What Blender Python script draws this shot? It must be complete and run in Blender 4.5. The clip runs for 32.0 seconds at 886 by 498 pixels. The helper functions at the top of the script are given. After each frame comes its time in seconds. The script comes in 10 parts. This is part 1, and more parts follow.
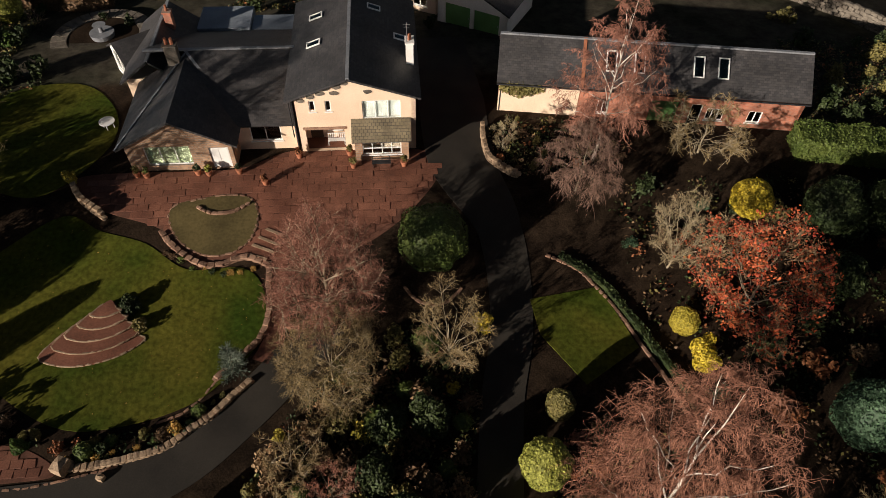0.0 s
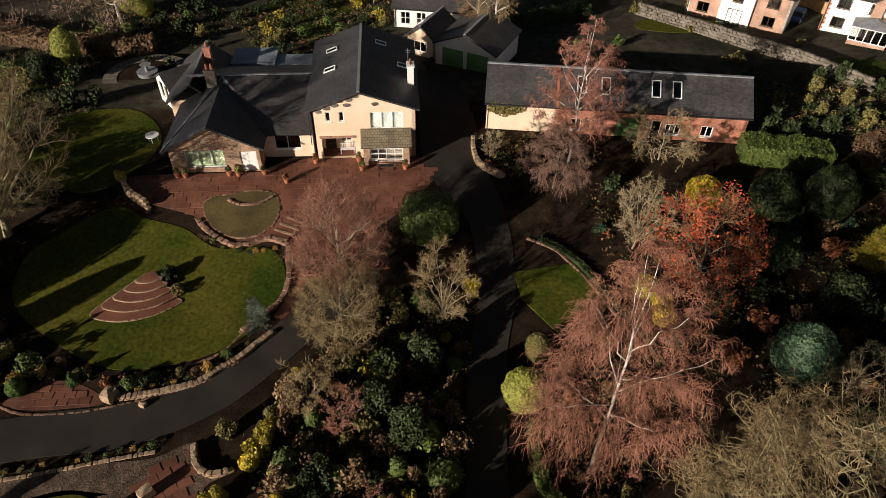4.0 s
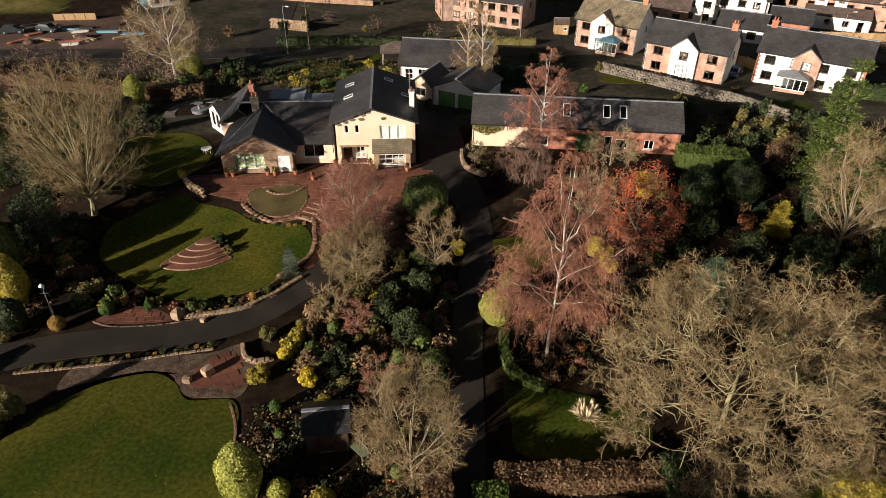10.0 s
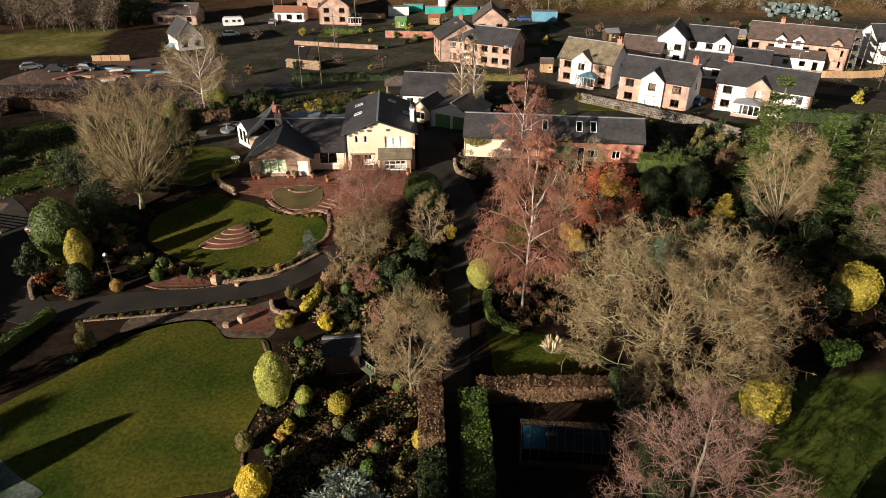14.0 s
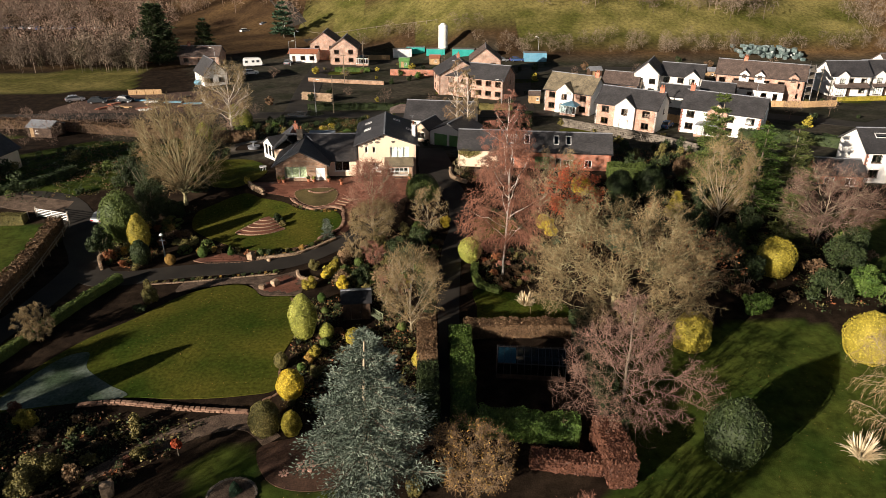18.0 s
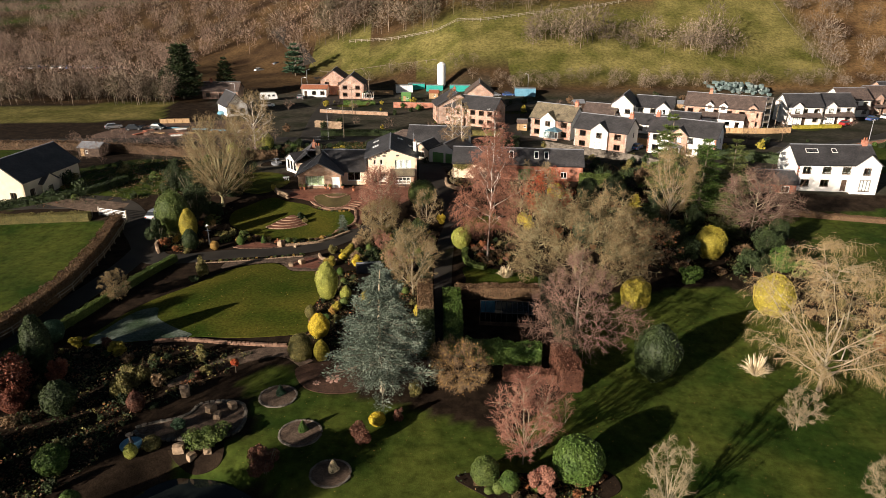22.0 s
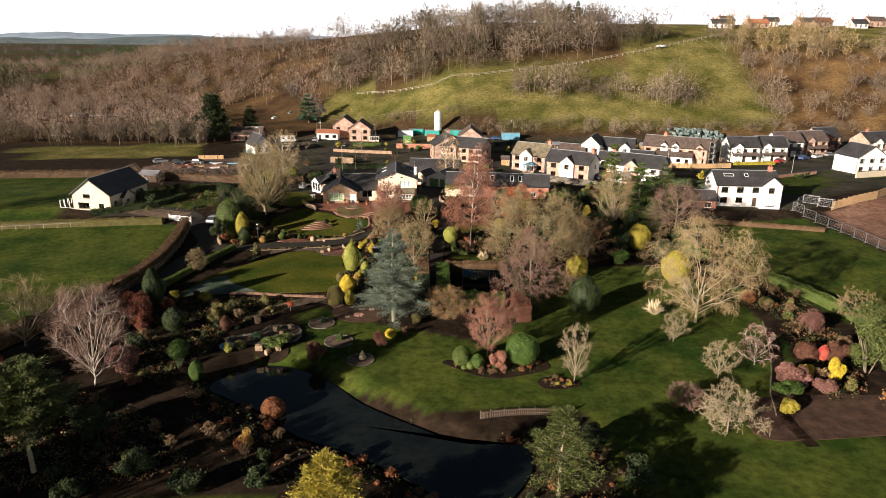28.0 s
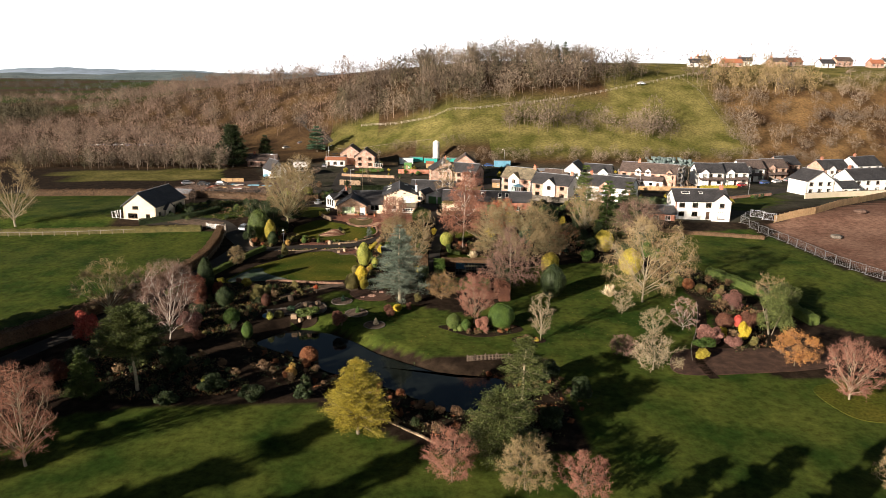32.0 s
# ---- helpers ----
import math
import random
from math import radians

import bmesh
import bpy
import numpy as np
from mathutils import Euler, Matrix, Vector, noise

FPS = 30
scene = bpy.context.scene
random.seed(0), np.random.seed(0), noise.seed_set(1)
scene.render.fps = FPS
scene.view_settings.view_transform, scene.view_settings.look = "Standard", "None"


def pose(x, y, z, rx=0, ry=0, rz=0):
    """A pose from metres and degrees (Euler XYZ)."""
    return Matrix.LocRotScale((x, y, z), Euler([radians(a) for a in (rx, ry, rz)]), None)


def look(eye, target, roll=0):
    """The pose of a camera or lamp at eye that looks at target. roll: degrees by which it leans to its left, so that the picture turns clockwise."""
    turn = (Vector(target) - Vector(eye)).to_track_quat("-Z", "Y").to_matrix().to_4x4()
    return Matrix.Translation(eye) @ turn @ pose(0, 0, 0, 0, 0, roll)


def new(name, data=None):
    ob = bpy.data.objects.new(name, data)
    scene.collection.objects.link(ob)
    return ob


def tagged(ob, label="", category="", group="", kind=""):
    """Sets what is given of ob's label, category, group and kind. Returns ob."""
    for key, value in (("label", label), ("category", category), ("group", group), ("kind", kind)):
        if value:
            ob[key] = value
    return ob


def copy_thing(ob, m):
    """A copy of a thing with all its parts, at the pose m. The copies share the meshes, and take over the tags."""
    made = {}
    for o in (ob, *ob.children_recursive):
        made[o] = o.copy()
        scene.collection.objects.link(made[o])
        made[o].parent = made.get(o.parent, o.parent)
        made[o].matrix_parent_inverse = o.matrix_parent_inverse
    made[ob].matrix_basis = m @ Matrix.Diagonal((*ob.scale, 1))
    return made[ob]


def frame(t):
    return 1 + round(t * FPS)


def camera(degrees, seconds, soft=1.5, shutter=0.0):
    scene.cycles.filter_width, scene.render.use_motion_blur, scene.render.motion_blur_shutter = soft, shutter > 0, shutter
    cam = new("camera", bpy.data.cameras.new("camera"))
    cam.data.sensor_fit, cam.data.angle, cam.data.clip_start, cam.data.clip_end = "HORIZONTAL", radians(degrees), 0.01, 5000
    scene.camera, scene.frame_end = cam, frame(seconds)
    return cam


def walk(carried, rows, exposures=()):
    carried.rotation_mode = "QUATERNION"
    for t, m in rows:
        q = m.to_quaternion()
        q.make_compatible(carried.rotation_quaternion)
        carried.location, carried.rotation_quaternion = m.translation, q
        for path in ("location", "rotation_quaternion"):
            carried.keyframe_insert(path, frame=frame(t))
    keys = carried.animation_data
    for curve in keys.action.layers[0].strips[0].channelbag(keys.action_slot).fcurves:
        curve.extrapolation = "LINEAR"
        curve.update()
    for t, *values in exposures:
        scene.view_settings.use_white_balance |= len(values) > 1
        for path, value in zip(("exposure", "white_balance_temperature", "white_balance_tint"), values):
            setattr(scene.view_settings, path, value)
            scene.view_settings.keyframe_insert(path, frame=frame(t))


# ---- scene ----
cam = camera(67.6, 32.0, soft=0.75)
EXPOSURES = [(0.0, 0.36), (6.0, 0.45), (13.0, 0.79), (19.0, 0.86), (25.0, 1.0), (32.0, 1.14)]
PATH = [
    (0, (7.477, -39.078, 34.543), (7.604, -37.8, 33.01), 1.9),
    (1, (7.53, -41.577, 34.529), (7.653, -40.25, 33.038), 1.6),
    (2, (7.633, -44.233, 34.516), (7.752, -42.856, 33.07), 1.3),
    (3, (7.364, -46.974, 34.583), (7.491, -45.551, 33.183), 1.4),
    (6, (7.318, -55.933, 34.349), (7.442, -54.391, 33.081), 1.0),
    (7, (7.32, -58.947, 34.356), (7.443, -57.377, 33.123), 0.8),
    (8, (7.267, -61.834, 34.456), (7.391, -60.239, 33.256), 0.8),
    (9, (7.212, -64.757, 34.422), (7.335, -63.135, 33.259), 0.7),
    (10, (7.332, -67.682, 34.246), (7.451, -66.032, 33.122), 0.6),
    (11, (7.358, -70.782, 34.236), (7.478, -69.108, 33.147), 0.5),
    (12, (7.342, -74.253, 34.039), (7.461, -72.553, 32.991), 0.5),
    (13, (7.232, -77.715, 34.107), (7.353, -75.997, 33.09), 0.5),
    (14, (7.141, -81.302, 34.149), (7.261, -79.568, 33.161), 0.5),
    (17, (7.105, -93.068, 34.236), (7.221, -91.284, 33.34), 0.3),
    (18, (6.994, -97.334, 34.228), (7.109, -95.535, 33.362), 0.3),
    (19, (6.741, -101.666, 34.394), (6.859, -99.854, 33.556), 0.3),
    (20, (6.671, -106.123, 34.321), (6.788, -104.298, 33.512), 0.3),
    (21, (6.583, -110.896, 34.528), (6.699, -109.059, 33.746), 0.4),
    (22, (6.475, -115.987, 34.701), (6.592, -114.139, 33.946), 0.3),
    (23, (6.331, -120.805, 34.929), (6.449, -118.947, 34.198), 0.3),
    (24, (6.133, -125.907, 35.214), (6.253, -124.04, 34.507), 0.4),
    (25, (6.049, -131.26, 35.36), (6.169, -129.383, 34.678), 0.4),
    (28, (5.295, -147.898, 35.533), (5.421, -145.997, 34.927), 0.5),
    (29, (5.289, -153.724, 35.184), (5.413, -151.813, 34.608), 0.4),
    (30, (4.836, -159.778, 35.494), (4.963, -157.861, 34.939), 0.5),
    (31, (4.406, -166.054, 35.555), (4.537, -164.13, 35.024), 0.6),
    (32, (4.014, -172.541, 35.772), (4.147, -170.611, 35.264), 0.7),
]
walk(cam, [(t, look(eye, target, roll)) for t, eye, target, roll in PATH], EXPOSURES)

# world, sun ---------------------------------------------------------------
SUN_EL, SUN_AZ = 15.0, 218.0          # degrees; azimuth of the sun's place, anticlockwise from +x
world = bpy.data.worlds.new("world")
scene.world = world
world.use_nodes = True
wn = world.node_tree
sky = wn.nodes.new("ShaderNodeTexSky")
sky.sky_type, sky.sun_disc = "NISHITA", False
sky.sun_elevation, sky.sun_rotation = radians(SUN_EL), radians(90 - SUN_AZ)
# a bright hazy band low over the horizon
co = wn.nodes.new("ShaderNodeTexCoord")
sx = wn.nodes.new("ShaderNodeSeparateXYZ")
band = wn.nodes.new("ShaderNodeMapRange")
band.interpolation_type = "SMOOTHSTEP"
band.inputs[1].default_value, band.inputs[2].default_value, band.inputs[3].default_value, band.inputs[4].default_value = 0.10, 0.22, 1.0, 0.0
add = wn.nodes.new("ShaderNodeMix")
add.data_type = "RGBA"
add.inputs[7].default_value = (56.0, 57.0, 58.5, 1)
wn.links.new(co.outputs["Generated"], sx.inputs[0])
wn.links.new(sx.outputs[2], band.inputs[0])
wn.links.new(band.outputs[0], add.inputs[0])
wn.links.new(sky.outputs[0], add.inputs[6])
wn.links.new(add.outputs[2], wn.nodes["Background"].inputs[0])
wn.nodes["Background"].inputs[1].default_value = 0.0148
sun = new("sun", bpy.data.lights.new("sun", "SUN"))
sun.data.energy, sun.data.angle, sun.data.color = 5.0, radians(0.5), (1.0, 0.87, 0.735)
ca, sa, ce, se = math.cos(radians(SUN_AZ)), math.sin(radians(SUN_AZ)), math.cos(radians(SUN_EL)), math.sin(radians(SUN_EL))
sun.matrix_world = look((ca * ce * 200, sa * ce * 200, se * 200), (0, 0, 0))


# materials ----------------------------------------------------------------
def mat(name, c1, c2, scale=1.0, fine=12.0, rough=0.85, bump=0.3, dist=0.05, vary=0.0, island=0.0, metal=0.0, spec=0.3, contrast=0.18, stretch=None):
    """Two colours mixed by broad noise, fine mottling and relief; vary: by object, island: by loose piece."""
    m = bpy.data.materials.new(name)
    m.use_nodes = True
    nt = m.node_tree
    L, bs = nt.links.new, nt.nodes["Principled BSDF"]
    geo = nt.nodes.new("ShaderNodeNewGeometry")
    vec = geo.outputs["Position"]
    if stretch:
        mp = nt.nodes.new("ShaderNodeMapping")
        mp.inputs["Scale"].default_value = stretch
        L(vec, mp.inputs[0])
        vec = mp.outputs[0]
    n1, n2 = nt.nodes.new("ShaderNodeTexNoise"), nt.nodes.new("ShaderNodeTexNoise")
    n1.inputs["Scale"].default_value, n1.inputs["Detail"].default_value = scale, 4
    n2.inputs["Scale"].default_value, n2.inputs["Detail"].default_value = fine, 3
    L(vec, n1.inputs["Vector"]), L(vec, n2.inputs["Vector"])
    ramp = nt.nodes.new("ShaderNodeMapRange")
    ramp.inputs[1].default_value, ramp.inputs[2].default_value = 0.33, 0.67
    L(n1.outputs[0], ramp.inputs[0])
    mix = nt.nodes.new("ShaderNodeMix")
    mix.data_type = "RGBA"
    mix.inputs[6].default_value, mix.inputs[7].default_value = (*c1, 1), (*c2, 1)
    L(ramp.outputs[0], mix.inputs[0])
    hsv = nt.nodes.new("ShaderNodeHueSaturation")
    L(mix.outputs[2], hsv.inputs["Color"])
    val = nt.nodes.new("ShaderNodeMapRange")
    val.inputs[1].default_value, val.inputs[2].default_value = 0.3, 0.7
    val.inputs[3].default_value, val.inputs[4].default_value = 1 - contrast, 1 + contrast
    L(n2.outputs[0], val.inputs[0])
    v = val.outputs[0]
    for amount, src in ((vary, "ob"), (island, "is")):
        if amount:
            out = nt.nodes.new("ShaderNodeObjectInfo").outputs["Random"] if src == "ob" else geo.outputs["Random Per Island"]
            r = nt.nodes.new("ShaderNodeMapRange")
            r.inputs[3].default_value, r.inputs[4].default_value = 1 - amount, 1 + amount
            L(out, r.inputs[0])
            mul = nt.nodes.new("ShaderNodeMath")
            mul.operation = "MULTIPLY"
            L(v, mul.inputs[0]), L(r.outputs[0], mul.inputs[1])
            v = mul.outputs[0]
    L(v, hsv.inputs["Value"])
    L(hsv.outputs[0], bs.inputs["Base Color"])
    bs.inputs["Roughness"].default_value, bs.inputs["Metallic"].default_value = rough, metal
    bs.inputs["Specular IOR Level"].default_value = spec
    if bump:
        b = nt.nodes.new("ShaderNodeBump")
        b.inputs["Strength"].default_value, b.inputs["Distance"].default_value = bump, dist
        L(n2.outputs[0], b.inputs["Height"]), L(b.outputs[0], bs.inputs["Normal"])
    return m


def course_mat(name, c1, c2, mortar, bw, bh, rough=0.85, offset=0.5, gap=0.012, bump=0.5, scale=0.8):
    """Coursed masonry or slates on the UV map, which is in metres."""
    m = bpy.data.materials.new(name)
    m.use_nodes = True
    nt = m.node_tree
    L, bs = nt.links.new, nt.nodes["Principled BSDF"]
    uv = nt.nodes.new("ShaderNodeUVMap")
    br = nt.nodes.new("ShaderNodeTexBrick")
    br.offset = offset
    for key, v in (("Scale", 1.0), ("Mortar Size", gap), ("Brick Width", bw), ("Row Height", bh), ("Bias", 0.0), ("Mortar Smooth", 0.1)):
        br.inputs[key].default_value = v
    br.inputs["Color1"].default_value, br.inputs["Color2"].default_value, br.inputs["Mortar"].default_value = (*c1, 1), (*c2, 1), (*mortar, 1)
    L(uv.outputs[0], br.inputs["Vector"])
    geo = nt.nodes.new("ShaderNodeNewGeometry")
    n1 = nt.nodes.new("ShaderNodeTexNoise")
    n1.inputs["Scale"].default_value, n1.inputs["Detail"].default_value = scale, 6
    L(geo.outputs["Position"], n1.inputs["Vector"])
    r = nt.nodes.new("ShaderNodeMapRange")
    r.inputs[1].default_value, r.inputs[2].default_value, r.inputs[3].default_value, r.inputs[4].default_value = 0.3, 0.7, 0.65, 1.3
    L(n1.outputs[0], r.inputs[0])
    hsv = nt.nodes.new("ShaderNodeHueSaturation")
    L(br.outputs[0], hsv.inputs["Color"]), L(r.outputs[0], hsv.inputs["Value"])
    L(hsv.outputs[0], bs.inputs["Base Color"])
    bs.inputs["Roughness"].default_value = rough
    b = nt.nodes.new("ShaderNodeBump")
    b.inputs["Strength"].default_value, b.inputs["Distance"].default_value, b.invert = bump, 0.02, True
    L(br.outputs["Fac"], b.inputs["Height"]), L(b.outputs[0], bs.inputs["Normal"])
    return m


def glass_mat(name, tint=(0.6, 0.68, 0.7)):
    m = bpy.data.materials.new(name)
    m.use_nodes = True
    bs = m.node_tree.nodes["Principled BSDF"]
    bs.inputs["Base Color"].default_value = (*tint, 1)
    bs.inputs["Roughness"].default_value, bs.inputs["Transmission Weight"].default_value, bs.inputs["IOR"].default_value = 0.03, 1.0, 1.45
    return m


M = {}
M["render_cream"] = mat("render_cream", (0.74, 0.55, 0.40), (0.82, 0.64, 0.48), 0.5, 9, 0.9, 0.25, 0.01, contrast=0.06)
M["render_white"] = mat("render_white", (0.74, 0.71, 0.66), (0.82, 0.79, 0.75), 0.6, 8, 0.9, 0.2, 0.01, contrast=0.05)
M["render_yellow"] = mat("render_yellow", (0.60, 0.51, 0.37), (0.68, 0.59, 0.45), 0.6, 8, 0.9, 0.2, 0.01, contrast=0.05)
M["brick_pink"] = course_mat("brick_pink", (0.42, 0.20, 0.13), (0.50, 0.27, 0.18), (0.45, 0.38, 0.32), 0.225, 0.075)
M["brick_red"] = course_mat("brick_red", (0.46, 0.12, 0.06), (0.58, 0.19, 0.10), (0.33, 0.22, 0.17), 0.225, 0.075)
M["sandstone"] = course_mat("sandstone", (0.30, 0.16, 0.09), (0.46, 0.29, 0.18), (0.30, 0.24, 0.19), 0.42, 0.2, bump=0.9, gap=0.02)
M["slate"] = course_mat("slate", (0.036, 0.035, 0.038), (0.064, 0.060, 0.060), (0.020, 0.019, 0.020), 0.3, 0.2, 0.55, gap=0.008, scale=0.5)
M["slate_brown"] = course_mat("slate_brown", (0.10, 0.07, 0.058), (0.14, 0.10, 0.08), (0.04, 0.03, 0.03), 0.3, 0.26, 0.75, gap=0.015)
M["tile_moss"] = course_mat("tile_moss", (0.16, 0.13, 0.085), (0.22, 0.18, 0.11), (0.06, 0.05, 0.04), 0.3, 0.25, 0.9, gap=0.015)
# grey roofing, tinted blue in its colour for the sky it reflects
M["flat_roof"] = mat("flat_roof", (0.20, 0.23, 0.27), (0.30, 0.34, 0.40), 0.4, 10, 0.45, 0.1, 0.01)
M["white_paint"] = mat("white_paint", (0.80, 0.79, 0.76), (0.84, 0.83, 0.81), 1, 20, 0.5, 0.05, 0.005, contrast=0.03)
M["lead"] = mat("lead", (0.17, 0.18, 0.20), (0.25, 0.26, 0.28), 1.5, 15, 0.5, 0.1, 0.01)
M["terracotta"] = mat("terracotta", (0.30, 0.11, 0.06), (0.38, 0.15, 0.08), 2, 15, 0.85, 0.2, 0.01, vary=0.2)
M["green_door"] = mat("green_door", (0.10, 0.22, 0.07), (0.13, 0.28, 0.09), 1, 18, 0.5, 0.1, 0.005, contrast=0.06)
M["curtain"] = mat("curtain", (0.62, 0.66, 0.38), (0.72, 0.74, 0.48), 3, 30, 0.9, 0.3, 0.02, stretch=(6, 6, 0.3))
M["curtain_white"] = mat("curtain_white", (0.66, 0.62, 0.55), (0.76, 0.73, 0.66), 3, 30, 0.9, 0.3, 0.02, stretch=(6, 6, 0.3))
M["dark_wood"] = mat("dark_wood", (0.05, 0.03, 0.02), (0.09, 0.055, 0.035), 2, 25, 0.7, 0.2, 0.01)
M["fence_wood"] = mat("fence_wood", (0.38, 0.24, 0.12), (0.48, 0.32, 0.17), 2, 20, 0.8, 0.2, 0.01, vary=0.15)
M["pale_wood"] = mat("pale_wood", (0.24, 0.20, 0.155), (0.36, 0.31, 0.25), 2, 20, 0.85, 0.3, 0.01, vary=0.15)
M["asphalt"] = mat("asphalt", (0.020, 0.017, 0.014), (0.036, 0.031, 0.025), 0.35, 14, 0.8, 0.3, 0.01)
M["leafmould"] = mat("leafmould", (0.038, 0.019, 0.012), (0.085, 0.045, 0.028), 0.8, 7, 0.95, 0.5, 0.04, contrast=0.35)
M["gravel"] = mat("gravel", (0.065, 0.043, 0.030), (0.15, 0.105, 0.075), 1.3, 9, 0.95, 0.8, 0.06, contrast=0.5)
M["flag"] = mat("flag", (0.12, 0.048, 0.031), (0.21, 0.090, 0.058), 0.45, 12, 0.6, 0.3, 0.01, vary=0.12, contrast=0.25)
M["joint"] = mat("joint", (0.085, 0.037, 0.024), (0.15, 0.066, 0.044), 0.8, 10, 0.95, 0.3, 0.02)
M["stone"] = mat("stone", (0.24, 0.165, 0.105), (0.36, 0.26, 0.175), 1.2, 11, 0.9, 0.7, 0.04, vary=0.2, island=0.25, contrast=0.25)
M["red_stone"] = mat("red_stone", (0.17, 0.095, 0.065), (0.31, 0.19, 0.13), 1.2, 11, 0.9, 0.7, 0.04, vary=0.2, island=0.25, contrast=0.25)
M["grey_stone"] = mat("grey_stone", (0.09, 0.075, 0.060), (0.19, 0.165, 0.135), 1.2, 11, 0.9, 0.7, 0.04, vary=0.2, island=0.25, contrast=0.25)
M["lawn"] = mat("lawn", (0.032, 0.054, 0.007), (0.098, 0.092, 0.015), 0.16, 3.2, 0.95, 0.5, 0.05, contrast=0.34, spec=0.04)
M["soil"] = mat("soil", (0.015, 0.010, 0.007), (0.034, 0.023, 0.015), 0.5, 9, 0.95, 0.45, 0.05, contrast=0.4, spec=0.05)
M["water"] = mat("water", (0.006, 0.008, 0.008), (0.012, 0.015, 0.013), 0.3, 1.2, 0.06, 0.10, 0.02, spec=0.35)
M["bark"] = mat("bark", (0.12, 0.095, 0.07), (0.20, 0.165, 0.12), 1.5, 14, 0.9, 0.6, 0.03, contrast=0.3)
M["bark_birch"] = mat("bark_birch", (0.46, 0.40, 0.34), (0.62, 0.57, 0.50), 1.5, 6, 0.8, 0.4, 0.02, contrast=0.35)
M["bark_pale"] = mat("bark_pale", (0.25, 0.205, 0.14), (0.38, 0.325, 0.23), 1.2, 10, 0.9, 0.4, 0.02, contrast=0.25)
TW = dict(vary=0.10, island=0.45, rough=0.85, bump=0, contrast=0.15)
M["twig_brown"] = mat("twig_brown", (0.15, 0.095, 0.05), (0.25, 0.165, 0.09), 0.5, 5, **TW)
M["twig_tan"] = mat("twig_tan", (0.175, 0.125, 0.06), (0.30, 0.22, 0.11), 0.5, 5, **TW)
M["twig_red"] = mat("twig_red", (0.165, 0.072, 0.045), (0.28, 0.13, 0.085), 0.5, 5, **TW)
M["twig_rose"] = mat("twig_rose", (0.21, 0.09, 0.062), (0.33, 0.155, 0.108), 0.5, 5, **TW)
M["twig_mauve"] = mat("twig_mauve", (0.13, 0.078, 0.058), (0.215, 0.13, 0.098), 0.5, 5, **TW)
M["twig_olive"] = mat("twig_olive", (0.145, 0.105, 0.05), (0.27, 0.2, 0.095), 0.5, 5, **TW)
M["twig_rust"] = mat("twig_rust", (0.24, 0.11, 0.05), (0.34, 0.17, 0.08), 0.5, 5, **TW)
M["wood_grey"] = mat("wood_grey", (0.1, 0.074, 0.054), (0.23, 0.175, 0.125), 0.035, 0.5, **TW)
M["wood_brown"] = mat("wood_brown", (0.115, 0.076, 0.056), (0.25, 0.172, 0.128), 0.03, 0.5, **TW)
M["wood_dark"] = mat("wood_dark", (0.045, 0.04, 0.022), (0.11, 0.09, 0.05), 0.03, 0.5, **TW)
M["twig_oak"] = mat("twig_oak", (0.15, 0.105, 0.05), (0.27, 0.195, 0.1), 0.5, 5, **TW)
M["bark_lichen"] = mat("bark_lichen", (0.19, 0.165, 0.085), (0.34, 0.3, 0.17), 0.9, 9, 0.9, 0.4, 0.02, contrast=0.3)
M["twig_white"] = mat("twig_white", (0.21, 0.165, 0.095), (0.36, 0.29, 0.175), 0.5, 5, **TW)
LV = dict(vary=0.12, island=0.45, rough=0.6, bump=0, contrast=0.15, spec=0.25)
for key, a, b in (("green", (0.045, 0.085, 0.015), (0.085, 0.135, 0.026)), ("dark", (0.018, 0.030, 0.010), (0.040, 0.056, 0.018)), ("pine", (0.055, 0.070, 0.018), (0.105, 0.122, 0.034)),
                  ("mid", (0.06, 0.09, 0.02), (0.10, 0.13, 0.03)), ("lime", (0.22, 0.235, 0.045), (0.36, 0.36, 0.08)),
                  ("yellow", (0.46, 0.35, 0.03), (0.60, 0.46, 0.05)), ("gold", (0.27, 0.225, 0.03), (0.42, 0.34, 0.05)),
                  ("blue", (0.095, 0.125, 0.095), (0.20, 0.24, 0.185)), ("teal", (0.042, 0.085, 0.046), (0.07, 0.125, 0.068)),
                  ("red", (0.34, 0.05, 0.04), (0.46, 0.11, 0.075)), ("rust", (0.19, 0.068, 0.028), (0.28, 0.115, 0.05)),
                  ("brown", (0.105, 0.062, 0.034), (0.17, 0.105, 0.057)), ("olive", (0.12, 0.11, 0.035), (0.18, 0.15, 0.05)),
                  ("straw", (0.50, 0.40, 0.25), (0.62, 0.52, 0.35)), ("ochre", (0.34, 0.20, 0.05), (0.44, 0.28, 0.08)), ("maple", (0.28, 0.035, 0.022), (0.46, 0.12, 0.04)), ("crimson", (0.13, 0.026, 0.024), (0.20, 0.05, 0.04)), ("amber", (0.30, 0.13, 0.035), (0.40, 0.20, 0.06)), ("russet", (0.090, 0.038, 0.024), (0.155, 0.068, 0.042)), ("berry", (0.10, 0.030, 0.020), (0.22, 0.075, 0.040)), ("rosy", (0.13, 0.060, 0.048), (0.22, 0.11, 0.088))):
    M["leaf_" + key] = mat("leaf_" + key, a, b, 0.8, 6, **LV)
M["glass"] = glass_mat("glass")
M["glass_blue"] = glass_mat("glass_blue", (0.35, 0.5, 0.55))
M["metal_grey"] = mat("metal_grey", (0.35, 0.36, 0.38), (0.45, 0.46, 0.48), 2, 20, 0.45, 0.05, 0.005, metal=0.8)
M["metal_black"] = mat("metal_black", (0.02, 0.02, 0.022), (0.035, 0.035, 0.038), 2, 20, 0.5, 0.05, 0.005)
